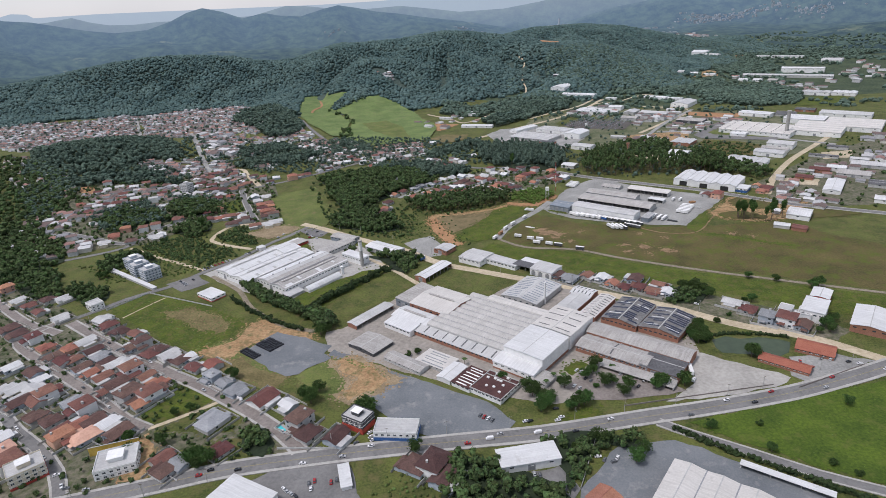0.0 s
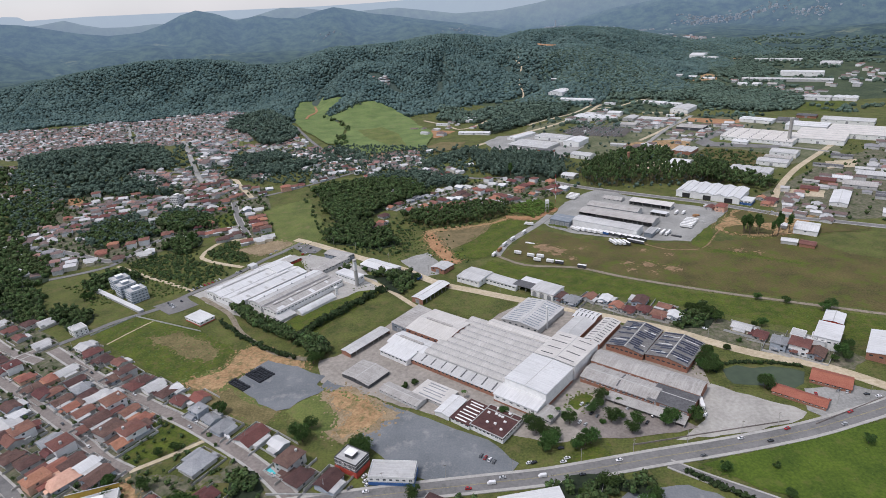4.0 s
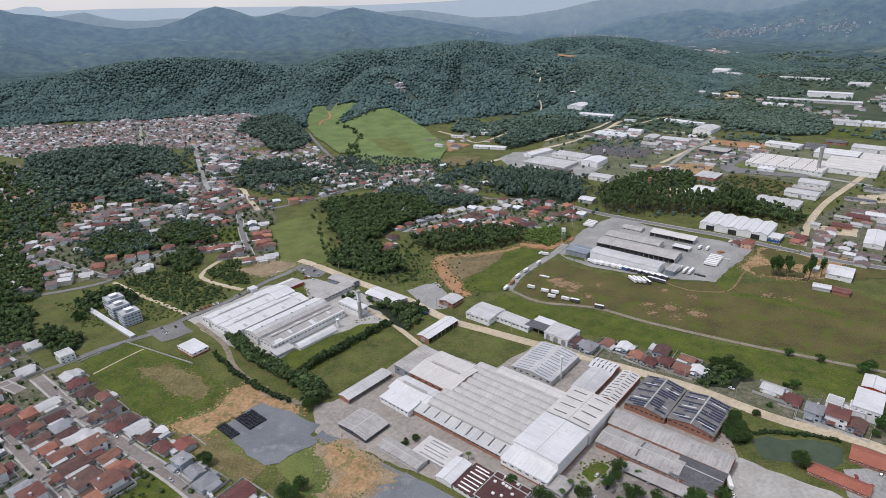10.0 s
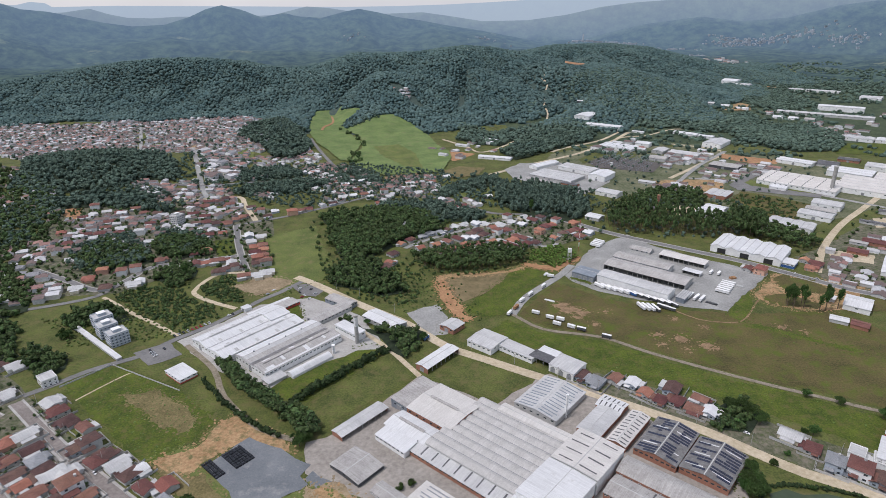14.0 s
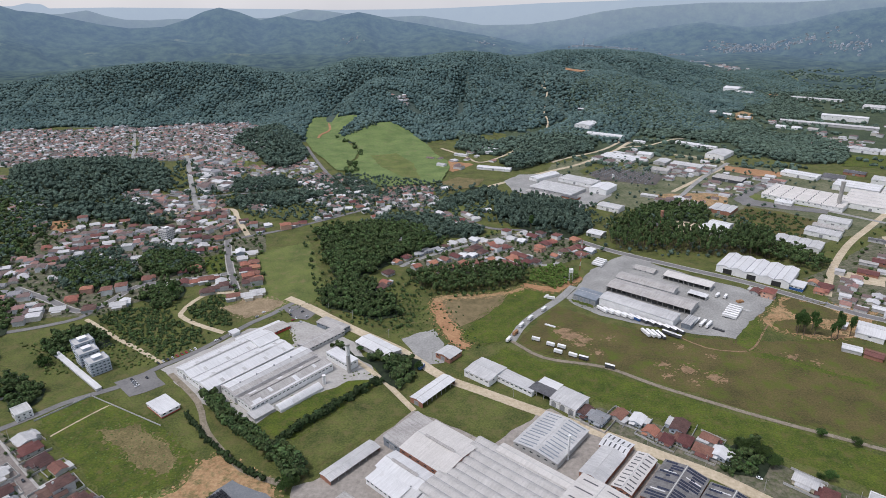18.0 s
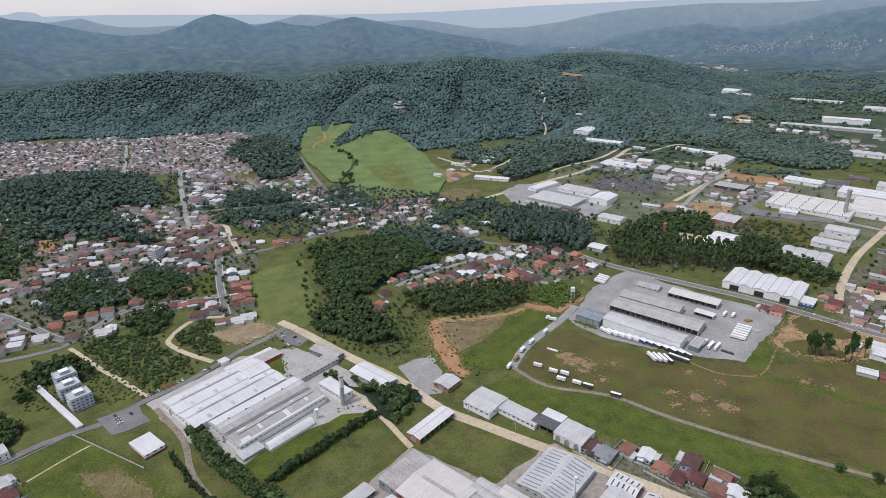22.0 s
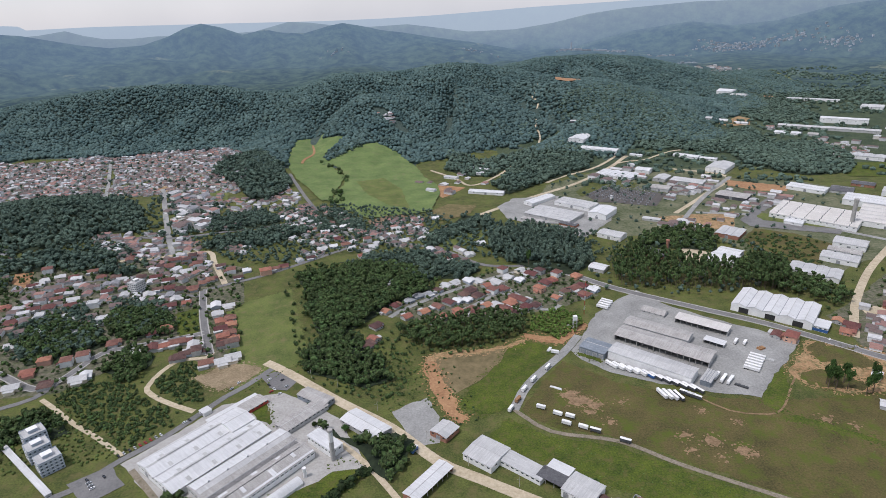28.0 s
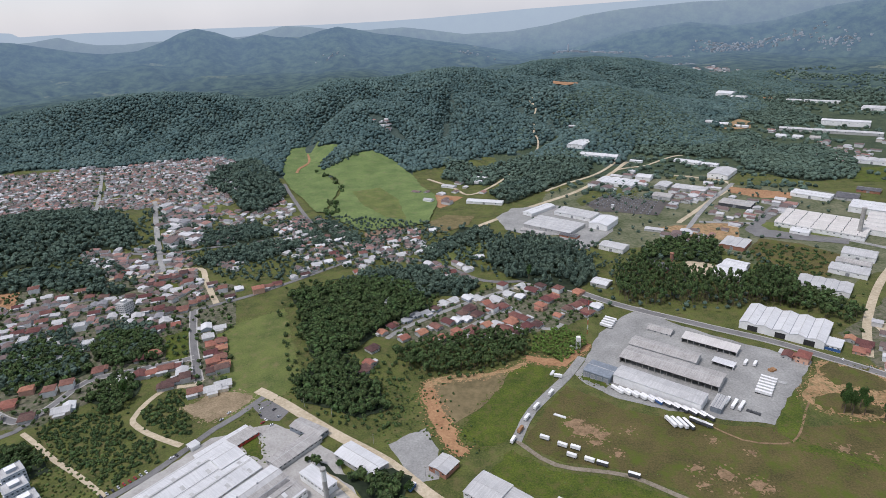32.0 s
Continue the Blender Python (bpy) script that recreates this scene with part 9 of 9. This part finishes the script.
town("far_town", [(-1330, 1800), (-1300, 1930), (-1114, 1932), (-940, 1957), (-777, 1987), (-571, 2045), (-478, 1867), (-395, 1572), (-568, 1554), (-668, 1514), (-818, 1536), (-889, 1506)], 12.0, -20, 71, "dense far town of small tiled houses", (7, 10))
town("town_edge", [(-519, 1517), (-436, 1557), (-326, 1522), (-297, 1452), (-349, 1358), (-408, 1340), (-460, 1400)], 19, -20, 72, "scattered houses below the far town")
town("town_edge", [(-551, 1298), (-486, 1350), (-379, 1289), (-353, 1242), (-431, 1231), (-502, 1239)], 16, -20, 73, "row of small houses above the old town")
for k, (poly, gap, turn) in enumerate((([(-549, 1097), (-456, 1096), (-387, 1067), (-394, 1015), (-492, 1013)], 19, 20), ([(-583, 1148), (-522, 1163), (-424, 1166), (-386, 1162), (-347, 1108), (-315, 1121), (-304, 1074), (-342, 1063), (-436, 1093), (-522, 1059)], 14, 15),
                                       ([(-446, 1258), (-349, 1247), (-297, 1145), (-326, 1130), (-407, 1173)], 14, -25), ([(-572, 1328), (-500, 1336), (-467, 1346), (-395, 1308), (-376, 1260), (-446, 1258), (-503, 1285), (-554, 1294)], 14, 5),
                                       ([(-294, 1463), (-236, 1441), (-153, 1304), (-149, 1279), (-210, 1337), (-266, 1370)], 16, -55), ([(-339, 1267), (-303, 1280), (-288, 1245), (-325, 1238)], 13, 20), ([(-258, 1185), (-215, 1195), (-203, 1179), (-247, 1161)], 13, 45), ([(-202, 1230), (-147, 1268), (-142, 1233), (-188, 1202)], 13, 40))):
    town("street_houses", poly, gap, turn, 400 + k, "small tiled houses along the town streets", (8, 11.5))
town("street_houses", [(-600, 1040), (-520, 1050), (-500, 960), (-430, 890), (-400, 870), (-470, 850), (-560, 900)], 15, 20, 420, "small tiled houses along the town streets", (8, 11.5))
town("town_blocks", [(-539, 1565), (-442, 1521), (-384, 1343), (-438, 1323), (-487, 1431)], 19, -25, 79, "larger pale town buildings and stores", (11, 20), 5)
town("valley_houses", [(-255, 1494), (-179, 1419), (-119, 1328), (-61, 1272), (-109, 1234), (-179, 1253), (-264, 1322), (-272, 1433)], 14, -35, 74, "houses along the valley road")
town("valley_houses", [(-122, 1355), (-29, 1398), (-10, 1300), (-60, 1250)], 15, -35, 75, "houses beside ploughed plots")
town("valley_houses", [(-250, 1172), (-180, 1225), (-100, 1285), (-45, 1276), (20, 1238), (75, 1180), (60, 1155), (5, 1212), (-50, 1248), (-110, 1255), (-200, 1190)], 13, 35, 88, "houses along the valley road")
town("works_houses", [(440, 1480), (560, 1600), (590, 1560), (520, 1470), (460, 1400), (400, 1400)], 26, -41, 76, "houses and stores between the works", (8, 16), 4)
town("far_works", [(900, 2060), (1254, 2067), (1500, 2300), (1300, 1900), (1000, 1750), (960, 1850)], 46, -41, 77, "far houses and stores on the valley floor", (8, 20), 4)
town("works_stores", [(430, 1480), (470, 1560), (540, 1520), (500, 1440)], 17, -41, 89, "grey stores and yards between works", (9, 20), 4)
town("works_stores", [(560, 1390), (600, 1470), (640, 1430), (590, 1370)], 18, -41, 90, "stores beside the large factory", (9, 18), 4)
town("works_stores", [(300, 1560), (360, 1650), (430, 1690), (440, 1600), (380, 1540)], 20, -38, 91, "white stores below the hill", (9, 20), 4)
town("works_stores", [(360, 1300), (420, 1340), (440, 1290), (390, 1260)], 18, -38, 92, "old stores round the mill", (8, 16), 3.5)
town("works_stores", [(720, 1180), (900, 1320), (980, 1240), (800, 1080)], 26, -40, 93, "stores along the earth road", (9, 22), 4)
town("works_huts", [(770, 1790), (940, 1860), (1040, 1800), (960, 1700), (850, 1690)], 22, -41, 83, "small huts among trees", (6, 10), 2.5)
town("works_huts", [(430, 1400), (540, 1490), (600, 1440), (520, 1350), (450, 1300)], 22, -41, 84, "low stores and huts beside the works street", (8, 16), 3)
town("valley_houses", [(-340, 1660), (-285, 1560), (-240, 1470), (-300, 1480), (-350, 1540)], 18, -30, 87, "houses below the pasture")
town("hill_homes", [(-190, 2130), (-120, 2130), (-90, 2010), (-140, 2010)], 24, -20, 85, "houses on the wooded slope", (8, 14))
town("hill_village", [(1050, 3200), (1350, 3350), (1400, 3150), (1150, 3050)], 34, -20, 86, "pale village behind the hill", (10, 18), 4)
town("roadside_houses", [(446, 985), (507, 1010), (700, 1120), (720, 1080), (501, 900), (470, 880), (432, 915), (436, 960)], 14.5, -40, 78, "houses along the through road", (8, 13))
town("hill_houses", [(-58, 1613), (38, 1686), (132, 1769), (130, 1624), (33, 1520), (-33, 1531)], 34, -30, 80, "scattered houses at the foot of the hill", (8, 16))
town("west_houses", [(-901, 1437), (-795, 1380), (-686, 1290), (-578, 1123), (-634, 1128), (-733, 1195)], 19, -20, 81, "houses among woods")

# substation: rows of steel portals
sub = Shape()
for i in range(9):
    for j in range(9):
        u, v = i / 8, j / 8
        x, y = 284 + 52 * u + 84 * v, 1468 + 58 * u - 62 * v + 30 * u * v
        sub.box(x - 0.25, x + 0.25, y - 0.25, y + 0.25, 0, 7.5).box(x - 3, x + 3, y - 0.2, y + 0.2, 7.2, 7.7).box(x + 2, x + 4, y - 1, y + 1, 0, 2.6)
tagged(new("substation", sub.mesh("substation", STEEL)), "rows of grey steel substation portals", "substation", kind="stuff")
